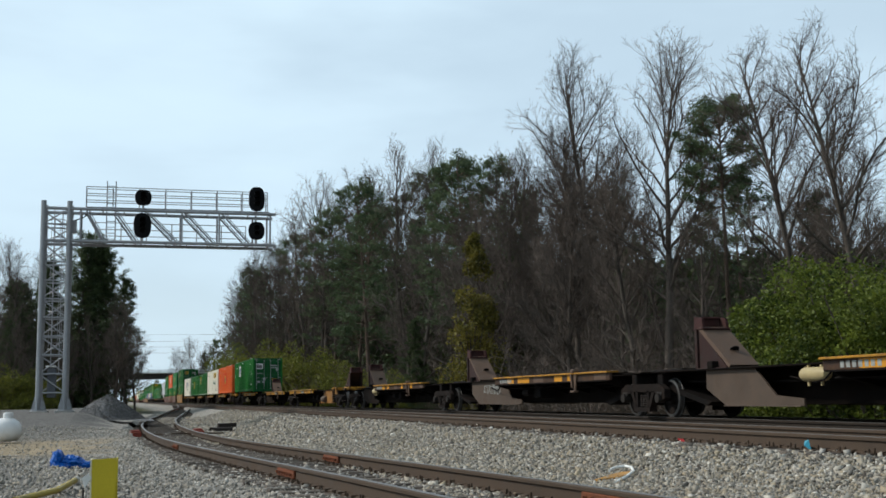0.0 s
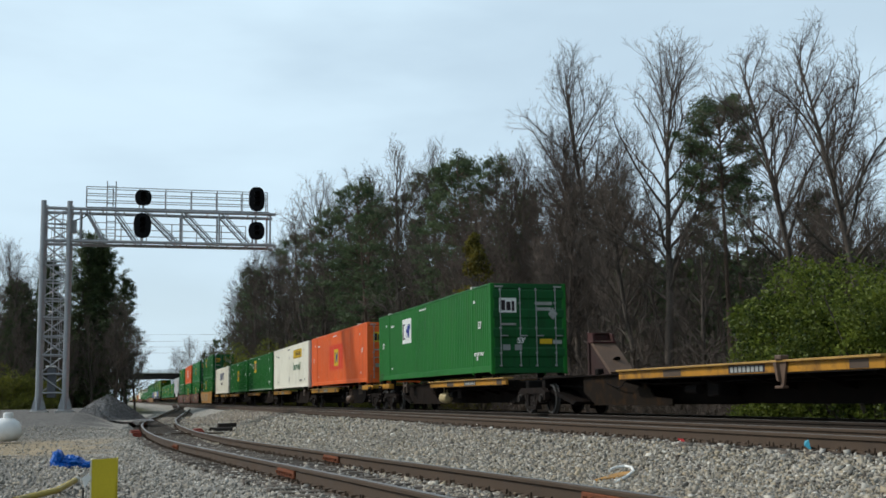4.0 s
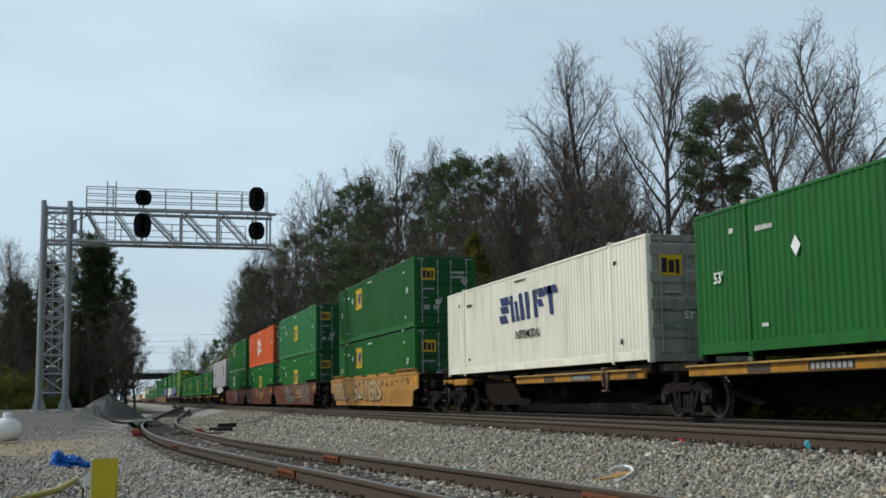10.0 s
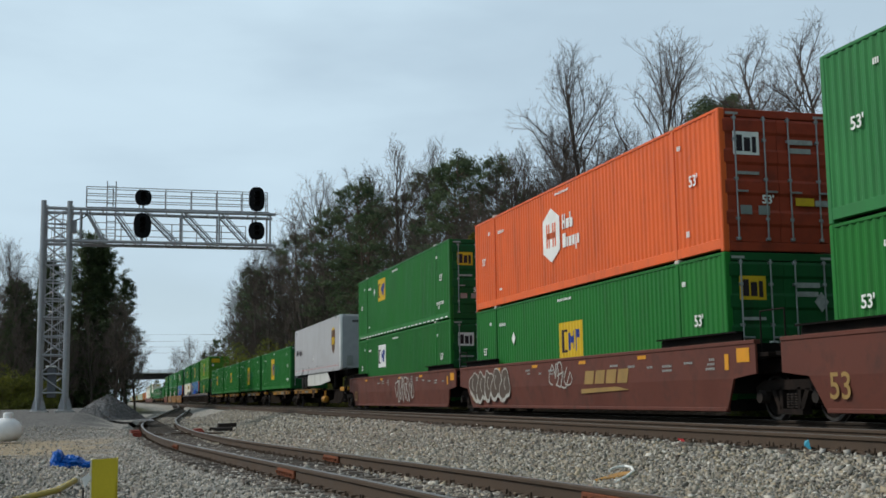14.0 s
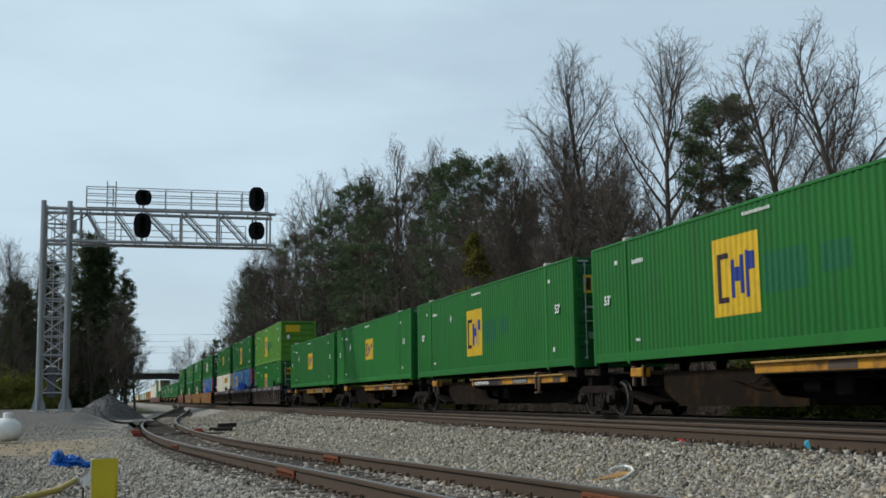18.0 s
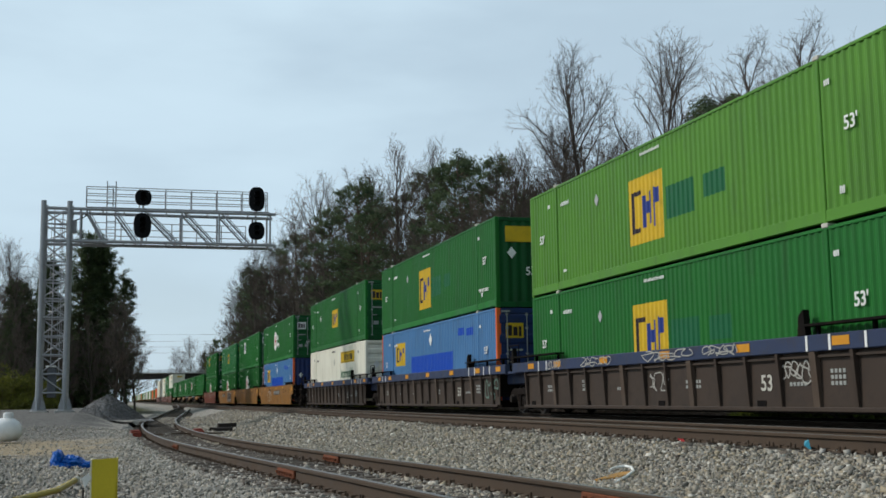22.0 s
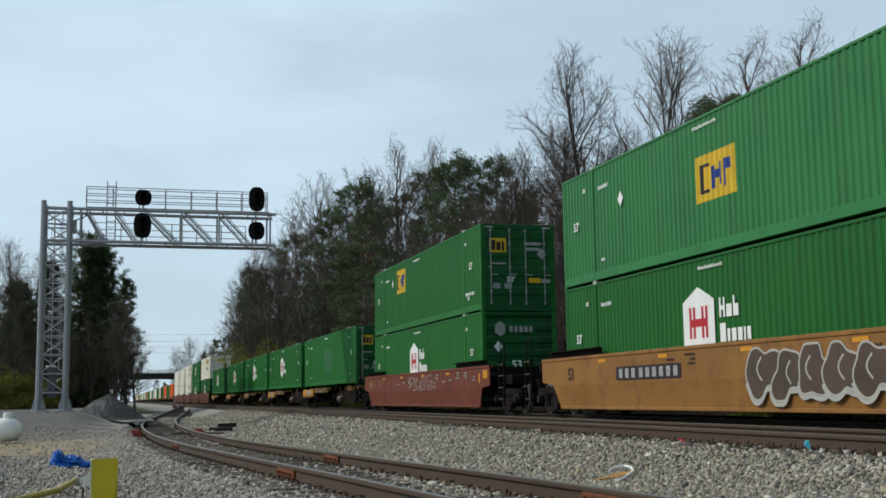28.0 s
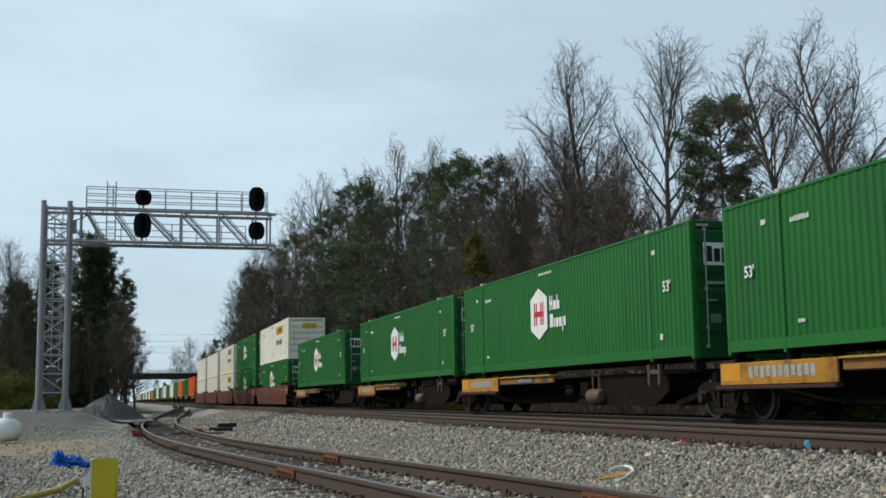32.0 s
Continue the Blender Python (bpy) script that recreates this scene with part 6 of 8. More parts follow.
M_OCHRE = mat("bright_ochre_paint", (0.41, 0.205, 0.05), 0.6, vary=0.15, scale=1.1, dirt=(0.2, 0.09, 0.035), dirt_amt=0.75, bump=0.2)
w1 = well_unit(211.8, M_OCHRE, "ochre well car with big chrome graffiti letters", True, True, variant=1)
container(M_GREEN_DEEP, 211.8, LOW_Z, GREEN_LOW, "high", lift_text=False)
container(M_GREEN_DEEP, 211.8, HIGH_Z, GREEN_HIGH, "high", lift_text=False)
sprayed_word(w1, "TROLL", 16.7, 12.4, 0.44, 1.30, 5)
sprayed_word(w1, "SLAYERS", 11.2, 5.1, 0.42, 1.36, 6)

BNSF_LABEL = "oxide brown well car with stencils and sprayed graffiti"
w2 = well_unit(235.6, M_BROWN, BNSF_LABEL, True, False)
w3 = well_unit(255.2, M_BROWN, BNSF_LABEL, False, False)
w4 = well_unit(274.5, M_BROWN, BNSF_LABEL, False, True)
scribble(w2, 1.2, 4.8, 0.26, 1.38, M_GRAFF_WHITE, 3, -1.506, 9, 0.02)
scribble(w2, 4.9, 6.6, 1.05, 1.4, M_GRAFF_WHITE, 4, -1.506, 9, 0.01)
scribble(w2, 7.0, 10.6, 0.3, 0.75, M_GRAFF_TEAL, 5, -1.508, 12, 0.045)
scribble(w2, 9.0, 10.6, 0.8, 1.38, M_GRAFF_TEAL, 6, -1.508, 5, 0.04)
scribble(w2, 7.2, 8.6, 0.95, 1.38, M_GRAFF_WHITE, 7, -1.506, 7, 0.014)
scribble(w2, 10.4, 12.0, 0.9, 1.38, M_GRAFF_WHITE, 8, -1.506, 6, 0.016)
bubble_letters(w3, 12.4, 16.2, 0.35, 1.35, 5, 9, -1.507, M_GRAFF_BELLY, M_GRAFF_WHITE)
scribble(w3, 7.6, 9.0, 0.7, 1.4, M_GRAFF_WHITE, 11, -1.506, 5, 0.02)
scribble(w4, 4.5, 7.5, 0.3, 1.35, M_GRAFF_WHITE, 13, -1.506, 8, 0.03)
for w in (w2, w3):
    part("logo_wordmark", merge(*[Geo().prism([(a, 0.78), (a + 0.55, 0.78), (a + 0.45, 1.1), (a - 0.1, 1.1)], "x", -1.51, -1.504) for a in (4.2, 4.85, 5.5, 6.15)], Geo().prism([(4.1, 0.62), (6.9, 0.55), (6.9, 0.66), (4.8, 0.70)], "x", -1.51, -1.504)), M_GOLD, w, "slanted dull gold blocks")
container(M_GREEN, 235.6, LOW_Z, GREEN_LOW, "panel", lift_text=False)
# lighter, bluer green: the sky's reflection on upper boxes is painted in
container(mat("sky_sheen_green_paint", (0.028, 0.178, 0.048), 0.42, vary=0.1, scale=0.6, dirt=(0.03, 0.08, 0.03), dirt_amt=0.4, streak=True, bump=0.06), 235.6, HIGH_Z, GREEN_HIGH, "panel", lift_text=False)
container(M_GREEN, 255.2, LOW_Z, GREEN_LOW, "panel", lift_text=False)
# doors in a darker, redder orange than the walls
container(M_ORANGE, 255.2, HIGH_Z, "orange container with a white hexagon stacked on a green one", "hex_orange", lift_text=False, colour="orange", dark_end=mat("dark_orange_doors", (0.30, 0.045, 0.02), 0.5, vary=0.15, dirt=(0.12, 0.03, 0.02), dirt_amt=0.6))
container(M_GREEN, 274.5, LOW_Z, GREEN_LOW, "white")
container(M_GREEN, 274.5, HIGH_Z, "green container with white tape stacked on another", "high", colour="white_tape")

spine_unit(295.6, 294.0, 312.8, "yellow spine car platform carrying a highway trailer", (303.1, 311.8), (296.8, 300.6), first=True, hitches=((296.6, 1),), tank=301.9, tank_paint=M_YELLOW, brackets=(303.9, 309.9), blocks=((294.2, 295.4),))
trailer(295.6)
for i, q in enumerate((313.9, 331.3, 348.55, 365.75)):
    a, b = (312.8, 330.5, 347.8, 365.1)[i], (330.5, 347.8, 365.1, 382.4)[i]
    spine_unit(q, a, b, LOADED, (a + 1.5, a + 9.8), (b - 3.4, b - 9.0), M_WEB_OCHRE, posts=(b - 2.9,), blocks=((b - 3.2, b - 2.6),), brackets=(a + 3.4,), own_last=i == 3, stencil="ALL PURPOSE SPINE CAR" if i == 1 else "")
container(M_GREEN, 313.9, SPINE_Z, "green container with a large yellow panel on a spine car", "large_fore")
container(M_GREEN, 331.3, SPINE_Z, "green container with a large yellow panel and repainted patch", "large", lift_text=False)
container(M_GREEN, 348.55, SPINE_Z, GREEN_SPINE, "panel", lift_text=False)
container(M_GREEN, 365.75, SPINE_Z, GREEN_SPINE, "panel", lift_text=False)

RIB_LABEL = "umber ribbed well car with a dull blue top chord"
e1 = well_unit(387.0, M_RIBBED, RIB_LABEL, True, False, "ribbed")
e2 = well_unit(406.4, M_RIBBED, RIB_LABEL, False, False, "ribbed")
e3 = well_unit(426.2, M_RIBBED, RIB_LABEL, False, True, "ribbed")
for k, (a, b) in enumerate(((4.6, 5.9), (6.4, 8.6), (10.4, 12.2), (13.6, 14.5))):
    scribble(e1, a, b, 1.21, 1.44, M_GRAFF_WHITE, 17 + 3 * k, -1.506, 6, 0.012)
scribble(e1, 2.3, 3.4, 0.65, 1.05, M_GRAFF_WHITE, 18, -1.396, 6, 0.014)
scribble(e1, 7.7, 8.6, 0.55, 1.0, M_GRAFF_WHITE, 21, -1.396, 6, 0.012)
scribble(e2, -0.3, 0.9, 0.4, 1.05, M_GRAFF_TEAL, 19, -1.396, 5, 0.03)
container(M_GREEN, 387.0, LOW_Z, GREEN_LOW, "large", lift_text=False)
container(M_LIME, 387.0, HIGH_Z, "sun-faded lime green container stacked on a darker one", "large", end="across", lift_text=False)
container(M_BLUE, 406.4, LOW_Z, "light blue container with cobalt patches and orange corner posts", "blue", posts=M_ORANGE, dark_end=M_NAVY, lift_text=False)
container(M_GREEN, 406.4, HIGH_Z, "green container with a large yellow panel stacked on a blue one", "large", end="rib")
container(M_CREAM, 426.2, LOW_Z, "cream container with a long yellow panel in a well car", "jb", end="across", colour="cream", lift_text=False)
container(M_GREEN, 426.2, HIGH_Z, "green container stacked on a cream one", "panel", lift_text=False)

f1 = well_unit(449.8, M_TTX, "ochre well car with faded paint and rust", True, False, variant=2)
f2 = well_unit(469.3, M_TTX, "ochre well car with faded paint and rust", False, False, variant=2)
f3 = well_unit(488.6, M_TTX, "ochre well car with a big white graffiti tag", False, True, variant=2)
bubble_letters(f3, 2.7, 6.7, 0.36, 1.32, 5, 23, -1.507, M_GRAFF_BELLY, M_GRAFF_WHITE)
scribble(f1, 9.5, 11.5, 0.3, 1.2, M_GRAFF_WHITE, 29, -1.506, 5, 0.02)
for w, a in ((f1, 5.0), (f3, 9.4)):
    plate(w, a, a + 3.2, 0.84, 1.15, M_LETTER_DARK, name="number_panel", label="dark panel with pale bars")
    for k in range(9):
        part("marking", Geo().box(-1.514, -1.509, a + 0.15 + k * 0.33 + (0.06 if k > 5 else 0), a + 0.33 + k * 0.33 + (0.06 if k > 5 else 0), 0.89, 1.10), M_FADED_SHADED, w)
container(M_BLUE, 449.8, LOW_Z, "light blue container with cobalt patches and orange corner posts", "blue", posts=M_ORANGE, dark_end=M_NAVY, end="rib", lift_text=False)
container(M_GREEN, 449.8, HIGH_Z, "green container with a white hexagon stacked on a blue one", "hex", lift_text=False)
container(M_GREEN_DEEP, 469.3, LOW_Z, "green container with a white hexagon in a well car", "hex", lift_text=False)
container(M_GREEN, 469.3, HIGH_Z, "green container with a white panel near its front, stacked", "white")
container(M_GREEN_DEEP, 488.6, LOW_Z, "green container with a white hexagon in a well car", "hex", lift_text=False)
container(MATS["sky_sheen_green_paint"], 488.6, HIGH_Z, GREEN_HIGH, "panel", lift_text=False)

f4 = well_unit(512.0, M_REDOX, "red oxide well car with stencils", True, True)
scribble(f4, 5.0, 9.0, 0.75, 1.35, M_GRAFF_WHITE, 31, -1.506, 10, 0.012)
container(M_GREEN, 512.0, LOW_Z, "green container with a white hexagon in a well car", "hex", end="across", lift_text=False)
container(M_GREEN, 512.0, HIGH_Z, GREEN_HIGH, "high")

OCHRE_SPINE = "ochre and rusty spine car platform carrying a container"
for i, q in enumerate((532.6, 550.3, 567.8, 585.3)):
    a, b = (531.6, 549.4, 567.0, 584.5)[i], (549.4, 567.0, 584.5, 602.2)[i]
    spine_unit(q, a, b, OCHRE_SPINE, (b - 8.7, b - 4.2), (a + 2.7, a + 8.0), posts=(a + 2.7,), panel=(b - 4.1, b - 0.3), blocks=((533.6, 534.7),) if i == 0 else (), first=i == 0, paint=M_TTX, tank=a + 6.6, tank_paint=M_STRUT)
spine_unit(605.5, 602.2, 622.2, OCHRE_SPINE, (613.5, 618.0), (605.0, 610.3), panel=(618.1, 621.8), paint=M_TTX, own_last=True)
container(M_GREEN, 532.6, SPINE_Z, "green container with a faded square on a spine car", "square", lift_text=False)
for q in (550.3, 567.8, 585.3, 605.5):
    container(M_GREEN, q, SPINE_Z, "green container with a white hexagon on a spine car", "hex", lift_text=False)

H = [(626.2, M_GREEN, "hex", M_CREAM, "jb"), (645.7, M_GREEN, "hex", M_GREEN, "hex"), (665.1, M_CREAM, "jb", M_CREAM, "jb"), (684.6, M_CREAM, "none", M_CREAM, "none"), (704.0, M_CREAM, "none", M_CREAM, "none")]
for i, (q, a, la, b, lb) in enumerate(H):
    well_unit(q, M_BROWN, "oxide brown well car with stencils", i == 0, i == 4, detail=i < 2)
    ca, cb = ("cream" if m is M_CREAM else "green" for m in (a, b))
    container(a, q, LOW_Z, f"{ca} container, lower one in a well car", la, colour=ca, lift_text=False, detail=i < 2)
    container(b, q, HIGH_Z, f"{cb} container stacked on a {ca} one", lb, colour=cb, lift_text=False, detail=i < 2, end="across" if i == 0 else "door")

# the far rest of the train
rn = random.Random(12)
q = 726.0
FAR = [M_GREEN, M_GREEN, M_ORANGE, M_GREEN, M_CREAM, M_GREEN, M_CREAM, M_GREY, M_GREEN, M_CREAM]
i = 0
while q < 1330:
    paint = M_ORANGE if i == 0 else FAR[i % 10]
    word = {M_GREEN.name: "green", M_ORANGE.name: "orange", M_CREAM.name: "cream", M_GREY.name: "grey"}[paint.name]
    spine_unit(q, q - 0.9, q + 16.6, "rusty spine car platform far down the train", (q + 0.6, q + 9.0), detail=False)
    container(paint, q, SPINE_Z, f"{word} container far down the train", "none", marks=False, detail=False)
    q += 17.5 if (i + 1) % 5 else 20.5
    i += 1

# ---------------------------------------------------------------- signal gantry
GY = 62.0


def signal_gantry():
    g = thing("signal_gantry", "galvanised steel cantilever signal gantry on concrete footings", "signal gantry")
    top = 10.75
    z0 = 0.1
    legs = ((-3.82, GY - 0.75), (-2.55, GY - 0.75), (-3.82, GY + 0.75), (-2.55, GY + 0.75))
    for x, y in legs:
        leg = part("leg", Geo().tube((x, y, z0), (x, y, top + 0.05), 0.135, n=16), M_GALV, g)
        part("base_plate", Geo().tube((x, y, z0 - 0.02), (x, y, z0 + 0.06), 0.32, n=12), M_GALV, leg)
        fl = Geo()
        for dx, dy in ((1, 0), (-1, 0), (0, 1), (0, -1)):
            fl.add([(x + dx * 0.13, y + dy * 0.13, z0 + 0.05), (x + dx * 0.32, y + dy * 0.32, z0 + 0.05), (x + dx * 0.14, y + dy * 0.14, z0 + 0.75),
                    (x + dx * 0.13 + dy * 0.02, y + dy * 0.13 + dx * 0.02, z0 + 0.05), (x + dx * 0.32 + dy * 0.02, y + dy * 0.32 + dx * 0.02, z0 + 0.05), (x + dx * 0.14 + dy * 0.02, y + dy * 0.14 + dx * 0.02, z0 + 0.75)],
                   [(0, 1, 2), (5, 4, 3), (0, 3, 4, 1), (1, 4, 5, 2), (2, 5, 3, 0)])
        part("foot_gusset", fl, M_GALV, leg)
        part("footing", Geo().box(x - 0.45, x + 0.45, y - 0.45, y + 0.45, z0 - 0.5, z0, 0.03), mat("concrete", (0.34, 0.33, 0.31), 0.9, vary=0.12, dirt=(0.2, 0.18, 0.15), dirt_amt=0.5, bump=0.3), g, "concrete footing")
    # tower lacing
    lv = [1.0, 1.95, 2.9, 3.85, 4.8, 5.75, 6.7, 7.65, 8.74, 9.6, 10.42]
    for k, z in enumerate(lv):
        part("tower_ring", Geo().path([(-3.82, GY - 0.75, z), (-2.55, GY - 0.75, z), (-2.55, GY + 0.75, z), (-3.82, GY + 0.75, z), (-3.82, GY - 0.75, z)], 0.045), M_GALV, g)
        if k:
            za = lv[k - 1]
            d = [(-3.82, -2.55), (-2.55, -3.82)][k % 2]
            part("diagonal", merge(Geo().tube((d[0], GY - 0.75, za), (d[1], GY - 0.75, z), 0.035), Geo().tube((d[1], GY + 0.75, za), (d[0], GY + 0.75, z), 0.035),
                                   Geo().tube((-3.82, GY - 0.75, za), (-3.82, GY + 0.75, z), 0.035), Geo().tube((-2.55, GY + 0.75, za), (-2.55, GY - 0.75, z), 0.035)), M_GALV, g)
    # caged climbing ladder inside the tower
    lad = part("ladder", merge(Geo().tube((-3.3, GY - 0.2, 1.9), (-3.3, GY - 0.2, 10.6), 0.025), Geo().tube((-2.9, GY - 0.2, 1.9), (-2.9, GY - 0.2, 10.6), 0.025)), M_GALV, g)
    for k in range(28):
        part("rung", shared("gantry_rung", lambda: Geo().tube((-3.3, GY - 0.2, 0), (-2.9, GY - 0.2, 0), 0.014, n=6), M_GALV), M_GALV, lad).matrix_basis = Matrix.Translation((0, 0, 2.0 + k * 0.305))
    for k in range(8):
        z = 3.2 + k * 0.95
        pts = [(-3.3 + 0.2 - 0.38 * math.cos(a), GY - 0.2 - 0.62 * math.sin(a), z) for a in np.linspace(0, math.pi, 9)]
        part("cage_hoop", Geo().path(pts, 0.018), M_GALV, lad)
    part("cage_bars", merge(*[Geo().tube((-3.1 - 0.38 * math.cos(a), GY - 0.2 - 0.62 * math.sin(a), 3.2), (-3.1 - 0.38 * math.cos(a), GY - 0.2 - 0.62 * math.sin(a), 9.85), 0.012) for a in (0.6, 1.2, 1.9, 2.5)]), M_GALV, lad)
    # cantilever truss: top chord, bottom chord, posts and diagonals, on two faces
    xe = 7.95
    for y in (GY - 0.75, GY + 0.75):
        part("top_chord", Geo().tube((-3.82, y, 10.42), (xe + 0.1, y, 10.42), 0.085, n=12), M_GALV, g)
        part("bottom_chord", Geo().tube((-3.82, y, 8.74), (xe + 0.12, y, 8.74), 0.085, n=12), M_GALV, g)
        xs = [-2.0, 1.05, 3.1, 5.05, 6.97, 7.75]
        for x in xs:
            part("truss_post", Geo().tube((x, y, 8.74), (x, y, 10.42), 0.05), M_GALV, g)
        for a, b in ((-1.75, -0.85), (-0.35, 0.8), (1.25, 2.85), (3.2, 4.75), (5.15, 6.65)):
            part("truss_diagonal", merge(Geo().tube((a, y, 10.4), (b, y, 8.78), 0.048), Geo().tube((a + 0.14, y, 10.4), (b + 0.14, y, 8.78), 0.02)), M_GALV, g)
    cross = Geo()
    for k in range(10):
        x = -2.0 + k * 1.08
        for z in (8.74, 10.42):
            cross.tube((x, GY - 0.75, z), (x, GY + 0.75, z), 0.035)
    part("cross_ties", cross, M_GALV, g)
    # walkway on top with its railing, and the lower catwalk behind
    part("walkway", merge(Geo().box(-1.75, 7.7, GY - 0.7, GY - 0.05, 10.5, 10.56), Geo().box(-1.75, 7.7, GY + 0.1, GY + 0.7, 8.86, 8.9)), mat("grating", (0.16, 0.165, 0.17), 0.6, 0.4, vary=0.2, fine=120), g, "open steel grating")
    for y, zb, h, a, b in ((GY - 0.72, 10.56, 1.05, -1.75, 7.6), (GY - 0.05, 10.56, 1.05, -1.75, 7.6), (GY + 0.72, 8.9, 1.05, -1.3, 6.6)):
        rail_o = part("railing", merge(*[Geo().tube((a, y, zb + h * f), (b, y, zb + h * f), 0.022) for f in (0.33, 0.66, 1.0)]), M_GALV, g)
        n = int((b - a) / 1.17)
        for k in range(n + 1):
            x = a + (b - a) * k / n
            part("railing_post", Geo().tube((x, y, zb - 0.04), (x, y, zb + h), 0.026), M_GALV, rail_o)
    # short ladder between the levels, rising above the railing
    l2 = part("ladder", merge(Geo().tube((-0.72, GY - 0.6, 8.8), (-0.72, GY - 0.6, 11.95), 0.03), Geo().tube((-0.28, GY - 0.6, 8.8), (-0.28, GY - 0.6, 11.95), 0.03)), M_GALV, g)
    for k in range(10):
        part("rung", shared("gantry_rung2", lambda: Geo().tube((-0.72, GY - 0.6, 0), (-0.28, GY - 0.6, 0), 0.02, n=6), M_GALV), M_GALV, l2).matrix_basis = Matrix.Translation((0, 0, 8.9 + k * 0.31))
    part("equipment_box", Geo().box(-3.42, -2.98, GY - 0.62, GY - 0.3, 0.75, 2.25, 0.03), mat("dark_grey_box", (0.10, 0.105, 0.115), 0.5, vary=0.1), g, "dark grey equipment cabinet")
    part("junction_box", Geo().box(-2.72, -2.2, GY - 0.5, GY - 0.15, 9.2, 9.85, 0.03), M_GALV, g)
    part("cable_bundle", Geo().path([(-2.45, GY - 0.4, 9.8), (-1.9, GY - 0.7, 9.95), (-1.6, GY - 0.72, 10.2), (-1.5, GY - 0.72, 10.45)], 0.03), M_BLACK, g)
    part("work_light", Geo().box(-3.5, -3.0, GY - 0.7, GY - 0.55, 2.28, 2.36, 0.02), M_WHITE, g, "white lamp shade")
    # four signal heads: rounded black backgrounds with hooded lenses, seen from behind the hoods
    for x, zc, w, h in ((1.1, 11.08, 0.42, 0.42), (7.0, 11.2, 0.43, 0.66), (1.08, 9.6, 0.45, 0.66), (7.0, 9.48, 0.43, 0.48)):
        out = [(x + w * math.copysign(abs(math.cos(a)) ** 0.7, math.cos(a)), zc + h * math.copysign(abs(math.sin(a)) ** 0.85, math.sin(a))) for a in np.linspace(0, 2 * math.pi, 28, endpoint=False)]
        hd = part("signal_head", Geo().prism(out, "y", GY - 0.98, GY - 0.93), M_BLACK, g, "black rounded signal head")
        n = 3 if h > 0.5 else 2
        for k in range(n):
            z = zc + h * 0.62 * ((n - 1) / 2 - k) * 2 / max(n, 2)
            hood = Geo()
            arc = [(0.15 * math.cos(a), 0.15 * math.sin(a)) for a in np.linspace(-0.5, math.pi + 0.5, 12)]
            for (xa, za), (xb, zb) in zip(arc, arc[1:]):
                hood.add([(x + xa, GY - 0.98, z + za), (x + xb, GY - 0.98, z + zb), (x + xb, GY - 1.28, z + zb), (x + xa, GY - 1.28, z + za)], [(0, 1, 2, 3)])
            part("lens_hood", hood, M_BLACK, hd)
            part("lens", Geo().tube((x, GY - 0.985, z), (x, GY - 1.0, z), 0.12, n=14), mat("dark_lens", (0.008, 0.008, 0.009), 0.6, spec=0.05), hd)
        part("bracket", merge(Geo().box(x - 0.06, x + 0.06, GY - 0.93, GY - 0.66, zc - 0.1, zc + 0.1, 0.01), Geo().tube((x, GY - 0.8, 8.8 if zc < 10 else 10.5), (x, GY - 0.8, zc), 0.05)), M_GALV, hd)
    return g


signal_gantry()

# ---------------------------------------------------------------- road bridge over the line
BY = 322.0


def road_bridge():
    b = thing("road_bridge", "dark steel girder road bridge over the railway", "bridge")
    conc = MATS["concrete"]
    dark = mat("bridge_girder", (0.045, 0.04, 0.038), 0.7, vary=0.2, dirt=RUSTY, dirt_amt=0.4)
    for y in (BY - 5.2, BY - 1.8, BY + 1.8, BY + 5.2):
        part("girder", merge(Geo().box(-14, 26, y - 0.04, y + 0.04, 6.45, 7.7), Geo().box(-14, 26, y - 0.25, y + 0.25, 6.4, 6.5), Geo().box(-14, 26, y - 0.2, y + 0.2, 7.65, 7.72)), dark, b)
    part("deck", Geo().box(-300, 90, BY - 6, BY + 6, 7.72, 8.0, 0.03), conc, b)
    for y in (BY - 5.9, BY + 5.9):
        rl = part("railing", merge(*[Geo().box(-40, 60, y - 0.05, y + 0.05, z, z + 0.1) for z in (8.35, 8.7)]), M_GALV, b)
        for k in range(34):
            part("railing_post", shared("bpost", lambda: Geo().box(-0.08, 0.08, -0.07, 0.07, 8.0, 8.8), M_GALV), M_GALV, rl).matrix_basis = Matrix.Translation((-40 + k * 3.0, y, 0))
    for x in (-13.5, 25.5):
        part("abutment", Geo().box(x - 1.0, x + 1.0, BY - 6.2, BY + 6.2, -2.0, 6.42, 0.05), conc, b, "concrete abutment")
    for s, x in ((-1, -15), (1, 27)):
        e = Geo().prism([(x, -1.5), (x, 7.7), (x + s * 290, 7.7), (x + s * 300, -1.5)], "y", BY - 9, BY + 9)
        part("embankment", e, mat("bank_grass", (0.06, 0.07, 0.028), 0.95, vary=0.4, scale=0.8, bump=0.5, fine=6), b, "grassy approach bank")
    return b


road_bridge()

LORRY = []


def LORRY_AT(t):
    return (-1.6 + (t - 28.0) * 7.4, BY - 2.2, 8.0)


